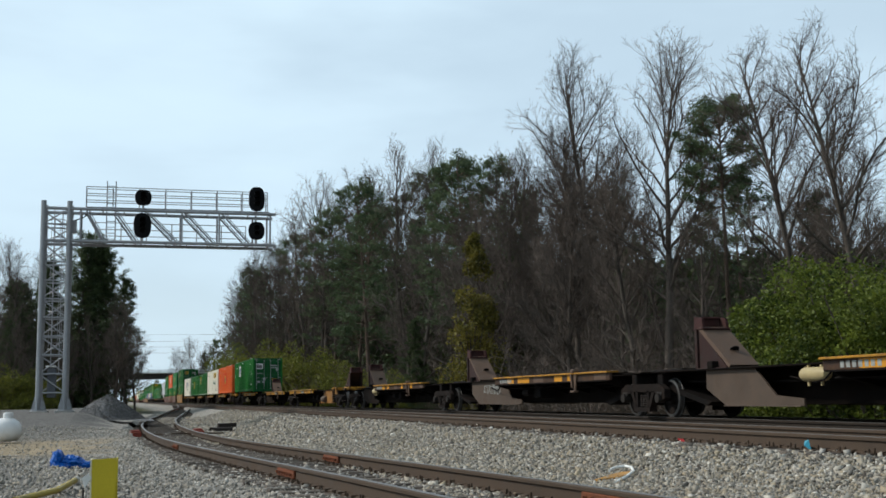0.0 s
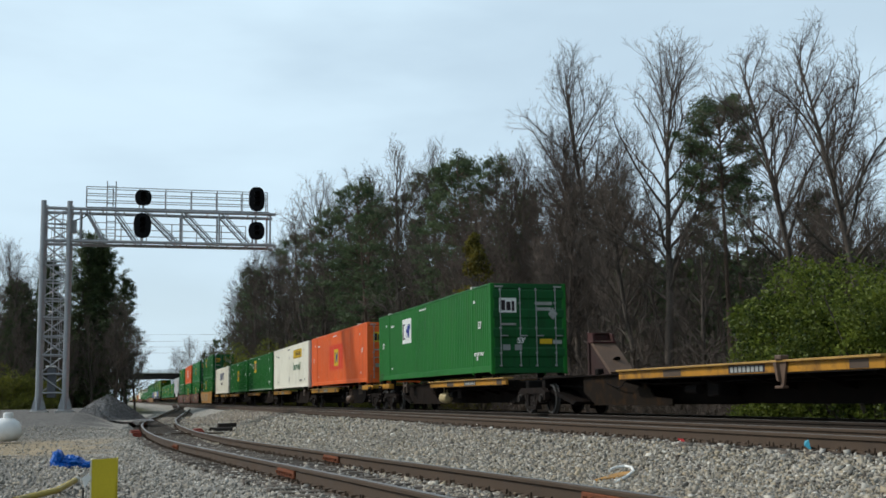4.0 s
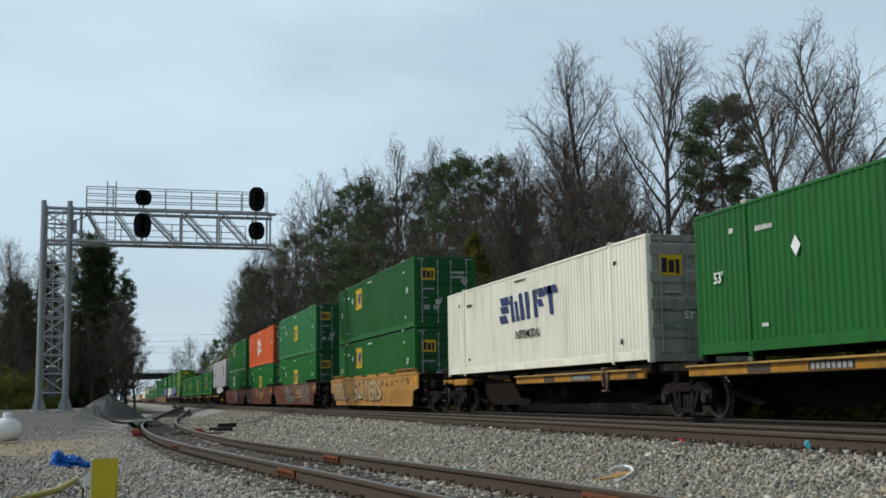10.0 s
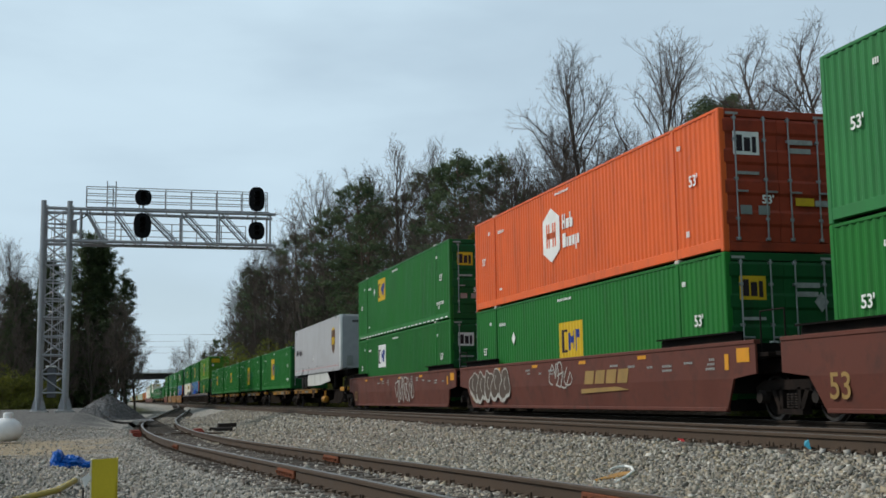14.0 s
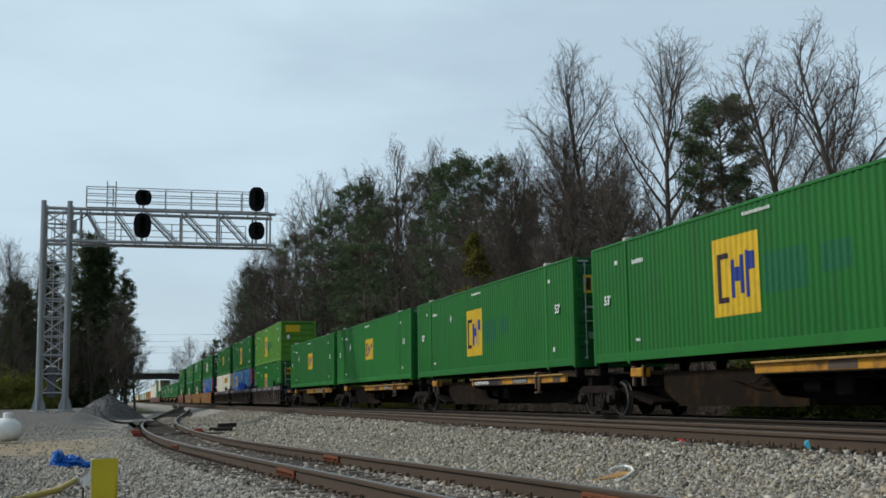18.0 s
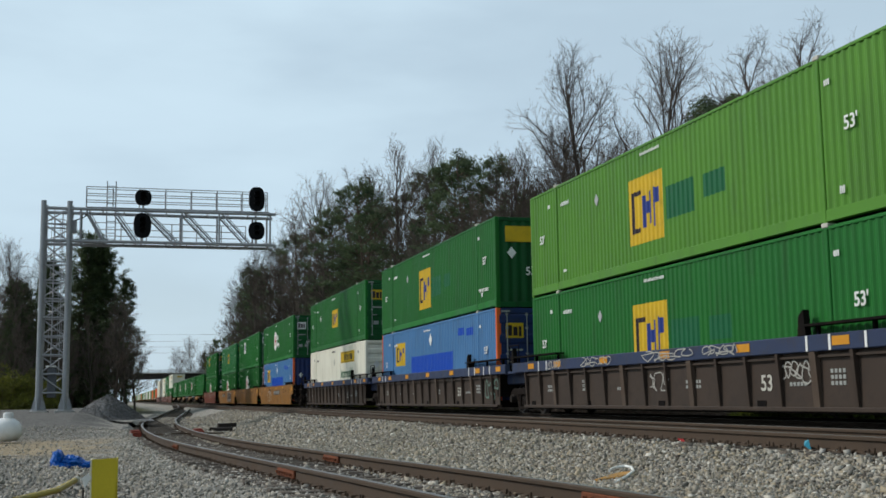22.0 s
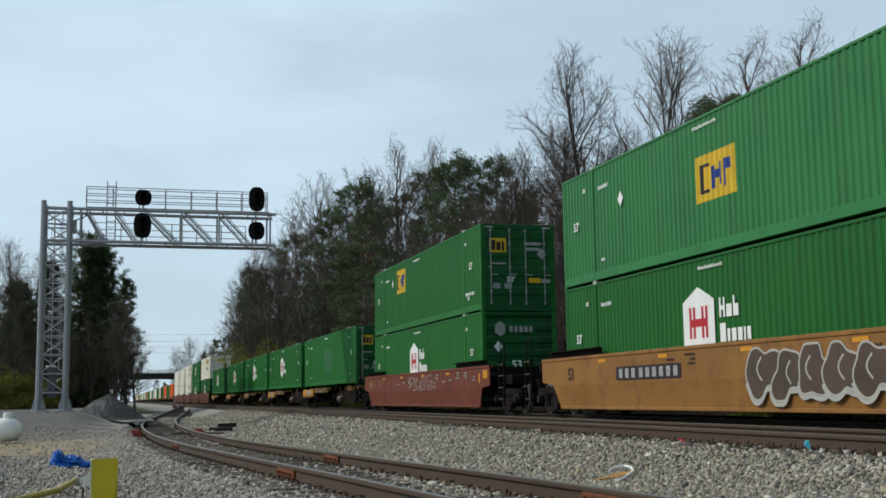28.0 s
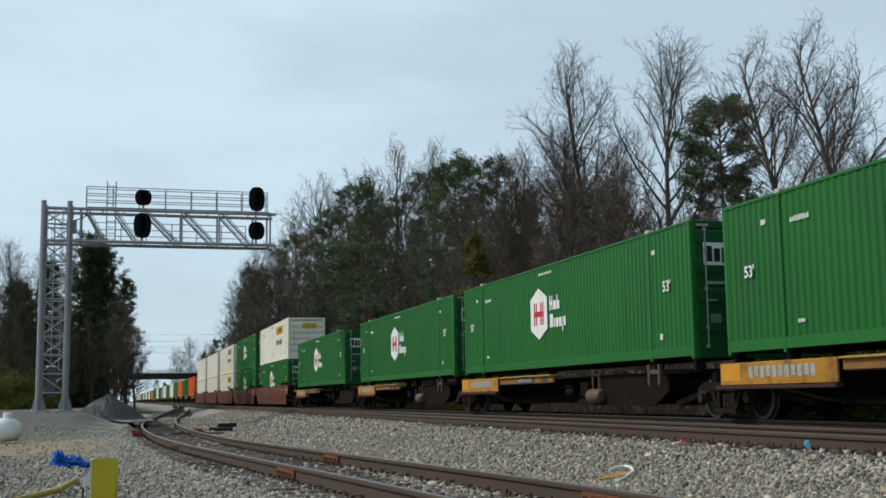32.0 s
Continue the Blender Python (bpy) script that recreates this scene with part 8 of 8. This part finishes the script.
TREES = [
    ("bare_tall", 22.0, 43.1, 18.0), ("bare_tall", 23.5, 53.8, 20.2), ("bare", 22, 53.1, 15.7), ("bare", 24, 63.7, 18.2), ("pine", 23.8, 41.3, 13.9), ("bare_lean", 22, 32.8, 13.6),
    ("bare_lean", 21.5, 28.9, 13.1), ("bare", 25, 35.6, 11.6), ("bare", 21, 44.4, 12.6), ("bare", 22, 40.7, 9.6), ("bare_tall", 25, 39.9, 10.1), ("pine_full", 25, 79.6, 19.5),
    ("bare", 27, 97.9, 25.2), ("bare", 29, 87.0, 21.6), ("bare", 27, 109.7, 27.0), ("pine_full", 23, 106.1, 22.6), ("bare_tall", 25, 141.4, 30.9), ("bare", 27, 133.2, 28.6),
    ("bare", 25, 156.3, 30.2), ("pine_full", 24, 174.6, 26.9), ("pine_full", 22.5, 199.3, 24.4), ("bare", 27, 220.4, 35.2), ("pine_full", 28, 119.2, 22.7),
    ("bare", 27, 186.4, 33.2), ("bare", 28, 148.8, 29.9), ("bare", 26, 230.6, 32.6), ("bare", 24, 68.6, 16.8), ("bare", 21.5, 63.6, 13.9),
    ("ivy", 19.0, 60.5, 10.7), ("bush", 18.9, 28.2, 5.2), ("bush", 18.8, 27.1, 5.3), ("bush", 18.4, 24.9, 4.9), ("bush", 19.2, 29.5, 3.9),
    ("bush", 18.3, 26.6, 4.0), ("bush_y", 18.0, 146.2, 9.2), ("bush_y", 17.8, 171.6, 10.2), ("bush_y", 18.3, 128.0, 8.1), ("bush_y", 19, 98.5, 4.7), ("bush_y", 18.5, 77.4, 3.6),
    ("cedar", 19, 73.0, 6.8),
    ("pine_full", 26, 88.3, 20.3), ("pine_full", 27, 79.7, 18.9), ("bare", 25, 68.1, 17.5), ("bare", 24, 60.1, 16.4), ("bare", 23, 53.3, 15.2), ("bare", 22.5, 58.6, 13.7),
    ("cedar", 25, 71.6, 15.2), ("bare", 22, 47.9, 11.8), ("bare", 21.5, 52.9, 12.0), ("bare", 24, 78.6, 17.7), ("pine_full", 28, 111.5, 24.2), ("bare", 28, 124.6, 27.4),
    ("bare", 24, 91.7, 18.9), ("bare", 23, 71.6, 14.4), ("bare", 23, 44.8, 10.5), ("cedar", 27, 39.8, 9.4), ("bare", 25, 34.8, 9.1),
    ("bare", 23.5, 215.0, 28.0), ("bare", 21.6, 190, 26.6), ("bare", 20.9, 205, 25.6), ("bare", 20.3, 220, 22.0), ("bare", 21.8, 170, 25.0), ("pine_full", 22.6, 212, 23.5), ("bare_thin", 22.5, 228.0, 23.0), ("pine_full", 25, 136.7, 24.3), ("pine_full", 24, 117.9, 21.8), ("bush_y", 20, 119.3, 7.0),
    # west side
    ("bare_tall", -9.7, 118, 17.9), ("bare", -8.8, 122, 17.2), ("bare", -9.8, 112, 15.0), ("cedar", -5.7, 114, 15.0), ("cedar", -4.0, 110, 16.4), ("pine_full", -3.0, 116, 18.2),
    ("cedar", -2.6, 112, 15.5), ("pine_full", -1.4, 112, 16.0), ("cedar", -0.4, 118, 13.8), ("bare", 0.8, 108, 11.2), ("bare", 1.7, 112, 9.8), ("bare", -0.9, 126, 15.4), ("bare", -0.2, 105, 10.5),
    ("bare", -2.0, 104, 9.0), ("cedar", -7.9, 105, 9.5), ("cedar", -8.8, 100, 8.0), ("bare", -5.4, 98, 9.4), ("bare", -8.0, 92, 7.6), ("bare", 1.0, 120, 10.4), ("bush_y", -6.1, 92, 3.7), ("bush_y", -7.9, 90, 4.0),
    ("bare", -4.1, 100, 8.1), ("cedar", -8.8, 108, 12.0), ("cedar", -7.6, 112, 12.6), ("bare", -8.2, 104, 12.6), ("cedar", -2.3, 109, 16.2), ("cedar", -9.6, 116, 13.0),
    ("bare", 1.2, 160, 10.2), ("bare", 0.6, 190, 16.4),
    # beyond the bridge
    ("bare_tall", 25.5, 420, 24.8), ("bare", 22.7, 450, 22.4), ("pine_full", 30.4, 360, 20.2), ("bare", 28.4, 400, 21.7), ("pine_full", 10.3, 700, 13.4), ("bare", 6.5, 700, 9.7),
    ("pine_full", 29.4, 310, 18.6),
]
for row in TREES:
    plant(*row)


def skyline(y):
    return lerp(y, [(20, 8.5), (40, 11), (65, 14), (85, 18), (110, 22), (150, 26), (200, 26), (240, 22), (270, 18), (340, 15)])


for k in range(120):     # the wood behind the first row
    y = 24 * (320 / 24) ** tree_rng.random()
    x = tree_rng.uniform(23, 30 + y * 0.12)
    h = skyline(y) * tree_rng.uniform(0.65, 1.0)
    plant("bare_thin" if tree_rng.random() < 0.85 else "cedar" if tree_rng.random() < 0.6 else "pine_full", x, y, h)
for k in range(70):      # undergrowth along the wood's edge
    y = 24 * (260 / 24) ** tree_rng.random()
    plant("thicket", tree_rng.uniform(20.8, 25), y, tree_rng.uniform(2.2, 4.0) * (1 + y / 200))
for k in range(14):
    y = 70 + 170 * tree_rng.random()
    plant("bush_y" if tree_rng.random() < 0.3 else "cedar", tree_rng.uniform(21, 30), y, tree_rng.uniform(3, 7))
for k in range(46):      # wood on the west side
    y = tree_rng.uniform(100, 330)
    edge = lerp(y, [(90, -9), (120, -5), (150, -3.0), (240, -1.0), (330, -1.0)])
    kind = tree_rng.choice(("bare_thin", "bare_thin", "bare", "thicket", "cedar"))
    plant(kind, edge - tree_rng.uniform(3.5, 16), y, tree_rng.uniform(3, 5) if kind == "thicket" else tree_rng.uniform(8, 14))
for k in range(30):      # both sides far beyond the bridge
    y = tree_rng.uniform(345, 1100)
    s = tree_rng.choice((-1, 1))
    plant(tree_rng.choice(("bare_thin", "pine_full", "cedar")), 9.5 + s * (tree_rng.uniform(16, 40) + (0 if s > 0 else 2)), y, tree_rng.uniform(12, 20))


def deep_wood(name, label, n, x0, x1, y0, y1, top, seed):
    """The unsearchable depth of the wood: stems and twigs past counting."""
    rng = random.Random(seed)
    t = Wood()
    for _ in range(n):
        y = y0 * (y1 / y0) ** rng.random()
        x = rng.uniform(x0, x1)
        h = top(y) * rng.uniform(0.35, 0.8)
        z = ground_z(x, y)
        p = bent(rng, Vector((x, y, z - 0.3)), Vector((rng.gauss(0, 0.12), rng.gauss(0, 0.12), 1)), h, 3, 0.08)
        t.stick(p, 0.02 + h * 0.006, 0.02, 3)
        for _ in range(22):
            q = bent(rng, p[rng.choice((1, 2, 2, 3))], Vector((rng.gauss(0, 1), rng.gauss(0, 1), rng.gauss(0.6, 0.5))), h * rng.uniform(0.12, 0.3), 2, 0.2)
            t.stick(q, 0.014, 0.005, 3)
    tagged(new(name, t.mesh(name, M_TWIG, False)), label, "woods", kind="stuff")


deep_wood("far_woods", "dark leafless depth of the wood behind the trackside trees", 1200, 25, 58, 22, 330, skyline, 5)
deep_wood("far_woods", "dark leafless depth of the wood on the west side", 700, -26, -9, 85, 320, lambda y: 15.0, 6)


def dark_depth(name, label, n, x0, x1, y0, y1, top, seed):
    """Evergreen undergrowth deep in the wood, past counting."""
    rng = random.Random(seed)
    v, f = [], []
    for _ in range(n):
        y = y0 * (y1 / y0) ** rng.random()
        x = rng.uniform(x0, x1)
        c = Vector((x, y, ground_z(x, y) + top(y) * 0.62 * rng.random() ** 1.4))
        blades(v, f, rng, c, 5, 0.5 + y * 0.004, 0.0, 0.4)
    tagged(new(name, foliage_mesh(name, v, f, M_CEDAR)), label, "woods", kind="stuff")


dark_depth("far_undergrowth", "dark evergreen undergrowth deep in the wood", 38000, 25.5, 60, 22, 330, skyline, 15)
dark_depth("far_undergrowth", "dark evergreen undergrowth in the wood on the west side", 9000, -32, -2.2, 112, 230, lambda y: 15.0, 16)

# ---------------------------------------------------------------- wires over the far cutting
for z in (24.8, 22.4, 20.4, 18.3):
    c = thing("overhead_wire", "thin dark power line strung across the railway", "power line", group="power lines")
    pts = [(-60 + 12 * k, 420.0, z - 0.9 + 0.0009 * (12 * k - 75) ** 2 * 0.4) for k in range(13)]
    part("wire", Geo().path(pts, 0.03, 5), M_BLACK, c)
for x in (-60.0, 84.0):
    p = thing("utility_pole", "tall wooden utility pole carrying power lines", "utility pole", group="utility poles")
    part("pole", Geo().tube((x, 420, -1), (x, 420, 27), 0.2, 0.13, n=10), M_BARK, p)
    part("crossarm", Geo().box(x - 0.1, x + 0.1, 418.6, 421.4, 24.4, 24.6), M_BARK, p)

# ---------------------------------------------------------------- things beside the tracks
def gravel_pile():
    bm = bmesh.new()
    bmesh.ops.create_grid(bm, x_segments=60, y_segments=60, size=2.1)
    for v in bm.verts:
        r = math.hypot(v.co.x * 1.02 + 0.05, v.co.y) / 1.75
        h = 1.32 * max(1 - r, -0.1) ** 1.0 if r < 1 else -0.12 * (r - 1)
        h = h - 0.16 * math.exp(-(r * 3.2) ** 2)
        v.co.z = h + 0.05 * noise.noise(v.co * 2.2) * (1 if r < 1.1 else 0) + 0.02 * noise.noise(v.co * 9)
    me = bpy.data.meshes.new("gravel_pile")
    bm.to_mesh(me)
    bm.free()
    me.materials.append(mat("crushed_stone_heap", (0.15, 0.15, 0.153), 0.92, vary=0.35, scale=9, bump=1.0, fine=42))
    t = new("gravel_pile", me)
    t.matrix_basis = Matrix.Translation((-0.42, 57.5, -0.32))
    tagged(t, "conical heap of grey crushed stone beside the signal tower", "gravel heap")


gravel_pile()


def heap_place(rng, n):
    a = rng.uniform(0, 6.283, n)
    r = 1.9 * np.sqrt(rng.uniform(0, 1, n))
    z = np.where(r < 1.75, 1.32 * (1 - r / 1.75), -0.02) - 0.16 * np.exp(-(r / 1.75 * 3.2) ** 2) - 0.32
    return np.stack([-0.42 + r * np.cos(a), 57.5 + r * np.sin(a), z + 0.02], 1)


stones("heap_stones", "loose grey stones on the crushed stone heap", 6000, heap_place, 0.017, M_STONE_H, 8)


def gas_tank():
    t = thing("gas_tank", "white domed gas tank standing on the soil", "gas tank")
    X, Y, Z = -2.98, 34.6, -0.585
    part("shell", Geo().lathe([(0.02, 0.02), (0.3, 0.05), (0.42, 0.16), (0.455, 0.3), (0.44, 0.44), (0.36, 0.57), (0.22, 0.66), (0.02, 0.70)], "z", 28, (X, Y, Z)), mat("tank_white", (0.75, 0.76, 0.76), 0.3, vary=0.05, dirt=(0.32, 0.24, 0.14), dirt_amt=0.5, bump=0.02), t)
    part("valve_collar", Geo().lathe([(0.10, 0.62), (0.14, 0.64), (0.14, 0.80), (0.12, 0.83), (0.02, 0.84)], "z", 18, (X + 0.05, Y, Z)), MATS["tank_white"], t, "round valve guard on top")


gas_tank()


def tarp():
    bm = bmesh.new()
    # three crumpled lobes: a peaked one, a round one and a flat tail
    for cx, cy, cz, rx, ry, rz in ((-0.21, 0.0, 0.10, 0.11, 0.16, 0.19), (-0.02, 0.05, 0.07, 0.20, 0.22, 0.13), (0.20, 0.0, 0.03, 0.19, 0.14, 0.07), (-0.12, -0.12, 0.03, 0.16, 0.12, 0.06)):
        new_verts = bmesh.ops.create_icosphere(bm, subdivisions=4, radius=1.0)["verts"]
        for v in new_verts:
            p = v.co.copy()
            k = 1 + 0.34 * (abs(noise.noise(p * 2.1 + Vector((cx * 9, 1, 0)))) - 0.25) + 0.28 * (0.22 - abs(noise.noise(p * 4.6 + Vector((2, cx * 7, 0)))))
            v.co = Vector((cx + p.x * rx * k, cy + p.y * ry * k, max(cz + p.z * rz * k, 0.0)))
    me = bpy.data.meshes.new("tarp")
    bm.to_mesh(me)
    bm.free()
    for f in me.polygons:
        f.use_smooth = False
    me.materials.append(mat("blue_tarp", (0.008, 0.10, 0.40), 0.35, vary=0.25, scale=6, bump=0.1, fine=160))
    t = new("tarp", me)
    t.matrix_basis = Matrix.Translation((-0.66, 19.2, ground_z(-0.66, 19.2) - 0.01))
    tagged(t, "crumpled bright blue plastic tarp lying on the gravel", "tarp")


tarp()


def marker_post():
    t = thing("marker_post", "bright yellow plastic marker post beside the siding", "marker post")
    X, Y = -0.06, 8.8
    yel = mat("post_yellow", (0.56, 0.44, 0.03), 0.45, vary=0.08, scale=3, dirt=(0.35, 0.28, 0.06), dirt_amt=0.4, bump=0.04)
    zb = ground_z(X, Y) - 0.15
    part("front_face", Geo().prism([(X - 0.10, zb), (X + 0.085, zb), (X + 0.065, 0.105), (X - 0.105, 0.098)], "y", Y, Y + 0.012), yel, t)
    part("flange", Geo().prism([(Y, zb), (Y + 0.12, zb), (Y + 0.12, 0.102), (Y, 0.098)], "x", X - 0.115, X - 0.103), mat("post_edge", (0.66, 0.62, 0.42), 0.5, vary=0.08, bump=0.03), t, "pale folded flange")
    part("flange", Geo().prism([(Y, zb), (Y + 0.10, zb), (Y + 0.10, 0.105), (Y, 0.105)], "x", X + 0.066, X + 0.078), yel, t)
    part("tag", Geo().prism([(X - 0.175, -0.035), (X - 0.125, 0.0), (X - 0.105, -0.03), (X - 0.15, -0.105)], "y", Y - 0.004, Y + 0.002), M_WHITE, t, "torn white tag")
    part("wire_stake", Geo().tube((X - 0.16, Y, -0.102), (X - 0.16, Y, zb), 0.006, n=6), M_UNDER, t)


marker_post()


def yellow_pipe():
    t = thing("yellow_pipe", "faded yellow plastic pipe lying on the gravel", "pipe")
    a, b, c = Vector((-0.98, 12.6, -0.47)), Vector((-0.62, 13.6, -0.455)), Vector((-0.47, 14.8, -0.43))
    part("pipe", Geo().path([a, b, c], 0.035, 12), mat("pipe_yellow", (0.42, 0.31, 0.06), 0.5, vary=0.15, dirt=(0.25, 0.2, 0.1), dirt_amt=0.6), t)
    part("pipe_end", Geo().tube(c, c + (c - b).normalized() * 0.15, 0.042, n=12), M_CAST, t, "pale end sleeve")


yellow_pipe()


def switch_gear(x, y, label):
    """Low red operating gear beside a switch point."""
    t = thing("switch_lock", label, "switch lock", group="switch gear")
    red = mat("faded_red_iron", (0.24, 0.045, 0.03), 0.6, vary=0.25, dirt=RUSTY, dirt_amt=0.6)
    z = -0.72
    part("case", Geo().box(x - 0.2, x + 0.2, y - 0.25, y + 0.25, z, z + 0.22, 0.03), red, t)
    part("lid", Geo().box(x - 0.15, x + 0.15, y - 0.2, y + 0.2, z + 0.21, z + 0.27, 0.02), red, t)
    part("rod", Geo().tube((x - 0.9, y, z + 0.12), (x + 0.9, y, z + 0.1), 0.025), M_RAIL, t)


switch_gear(0.62, 40.5, "faded red iron switch lock beside the siding rail")
switch_gear(2.72, 40.8, "faded red iron derail block on the siding rail")


def old_ties():
    t = thing("tie_stack", "dark broken timber ties dumped on the ballast", "timber ties")
    rng = random.Random(4)
    for k in range(4):
        o = part("tie", Geo().box(-0.36, 0.36, -0.11, 0.11, 0, 0.16, 0.015), M_DARKTIE, t)
        z = ground_z(4.0, 45)
        o.matrix_basis = Matrix.Translation((3.95 + rng.uniform(-0.15, 0.25), 45 + k * 0.3, z + 0.02 + (0.15 if k == 3 else 0))) @ Matrix.Rotation(rng.uniform(-0.4, 0.4), 4, "Z")


M_DARKTIE = mat("creosoted_timber", (0.03, 0.025, 0.022), 0.9, vary=0.3, bump=0.5, fine=20)
old_ties()


def litter():
    t = thing("broken_hoop", "bent white plastic hoop lying on the ballast", "litter")
    pts = [(x, y, ground_z(x, y) + h) for x, y, h in ((5.52, 12.3, 0.03), (5.95, 12.95, 0.045), (6.4, 13.7, 0.06), (6.58, 14.15, 0.08), (6.55, 14.3, 0.09), (6.40, 14.25, 0.08), (6.2, 14.0, 0.06))]
    part("hoop", Geo().path(pts, 0.018, 8), M_WHITE, t)
    part("strap", Geo().prism([(5.45, 12.75), (6.3, 13.85), (6.42, 13.85), (6.36, 13.65), (5.9, 13.05), (5.47, 12.7)], "z", -0.50, -0.475), mat("ochre_strap", (0.42, 0.22, 0.06), 0.7, vary=0.2), t, "ochre board")
    b = thing("blue_scrap", "torn scrap of blue plastic by the rail", "litter")
    part("scrap", Geo().add([(8.09, 12.28, -0.20), (8.16, 12.42, -0.19), (8.12, 12.46, -0.08), (8.07, 12.3, -0.06), (8.04, 12.36, -0.13)], [(0, 1, 4), (1, 2, 4), (2, 3, 4), (3, 0, 4), (0, 1, 2, 3)]), mat("pale_blue_plastic", (0.05, 0.30, 0.42), 0.4, vary=0.1), b)
    r = thing("red_scrap", "torn scrap of red plastic by the rail", "litter")
    part("scrap", Geo().add([(8.08, 15.45, -0.22), (8.16, 15.85, -0.21), (8.13, 15.8, -0.15), (8.06, 15.5, -0.15)], [(0, 1, 2), (0, 2, 3), (0, 3, 1)]), M_RED, r)


litter()

# ---------------------------------------------------------------- what moves
def motions():
    times = [4.0 * k for k in range(9)]
    for ob, q, z in RIDERS:
        walk(ob, [(t, pose(TRAIN_X, q - run(t), z)) for t in times])
    # wheels roll at the train's speed; alike axles share one course
    first = {}
    for w, a in AXLES:
        if a not in first:
            first[a] = w
            walk(w, [(k / 30, pose(0, a, 0.424, math.degrees(run(k / 30) / 0.424) % 360)) for k in range(961)])
        else:
            w.rotation_mode = "QUATERNION"
            src = first[a].animation_data
            w.animation_data_create()
            w.animation_data.action = src.action
            w.animation_data.action_slot = src.action_slot
    if LORRY:
        walk(LORRY[0], [(t, pose(*LORRY_AT(t))) for t in (0.0, 27.0, 28.0, 29.0, 30.0, 31.0, 32.0)])


motions()
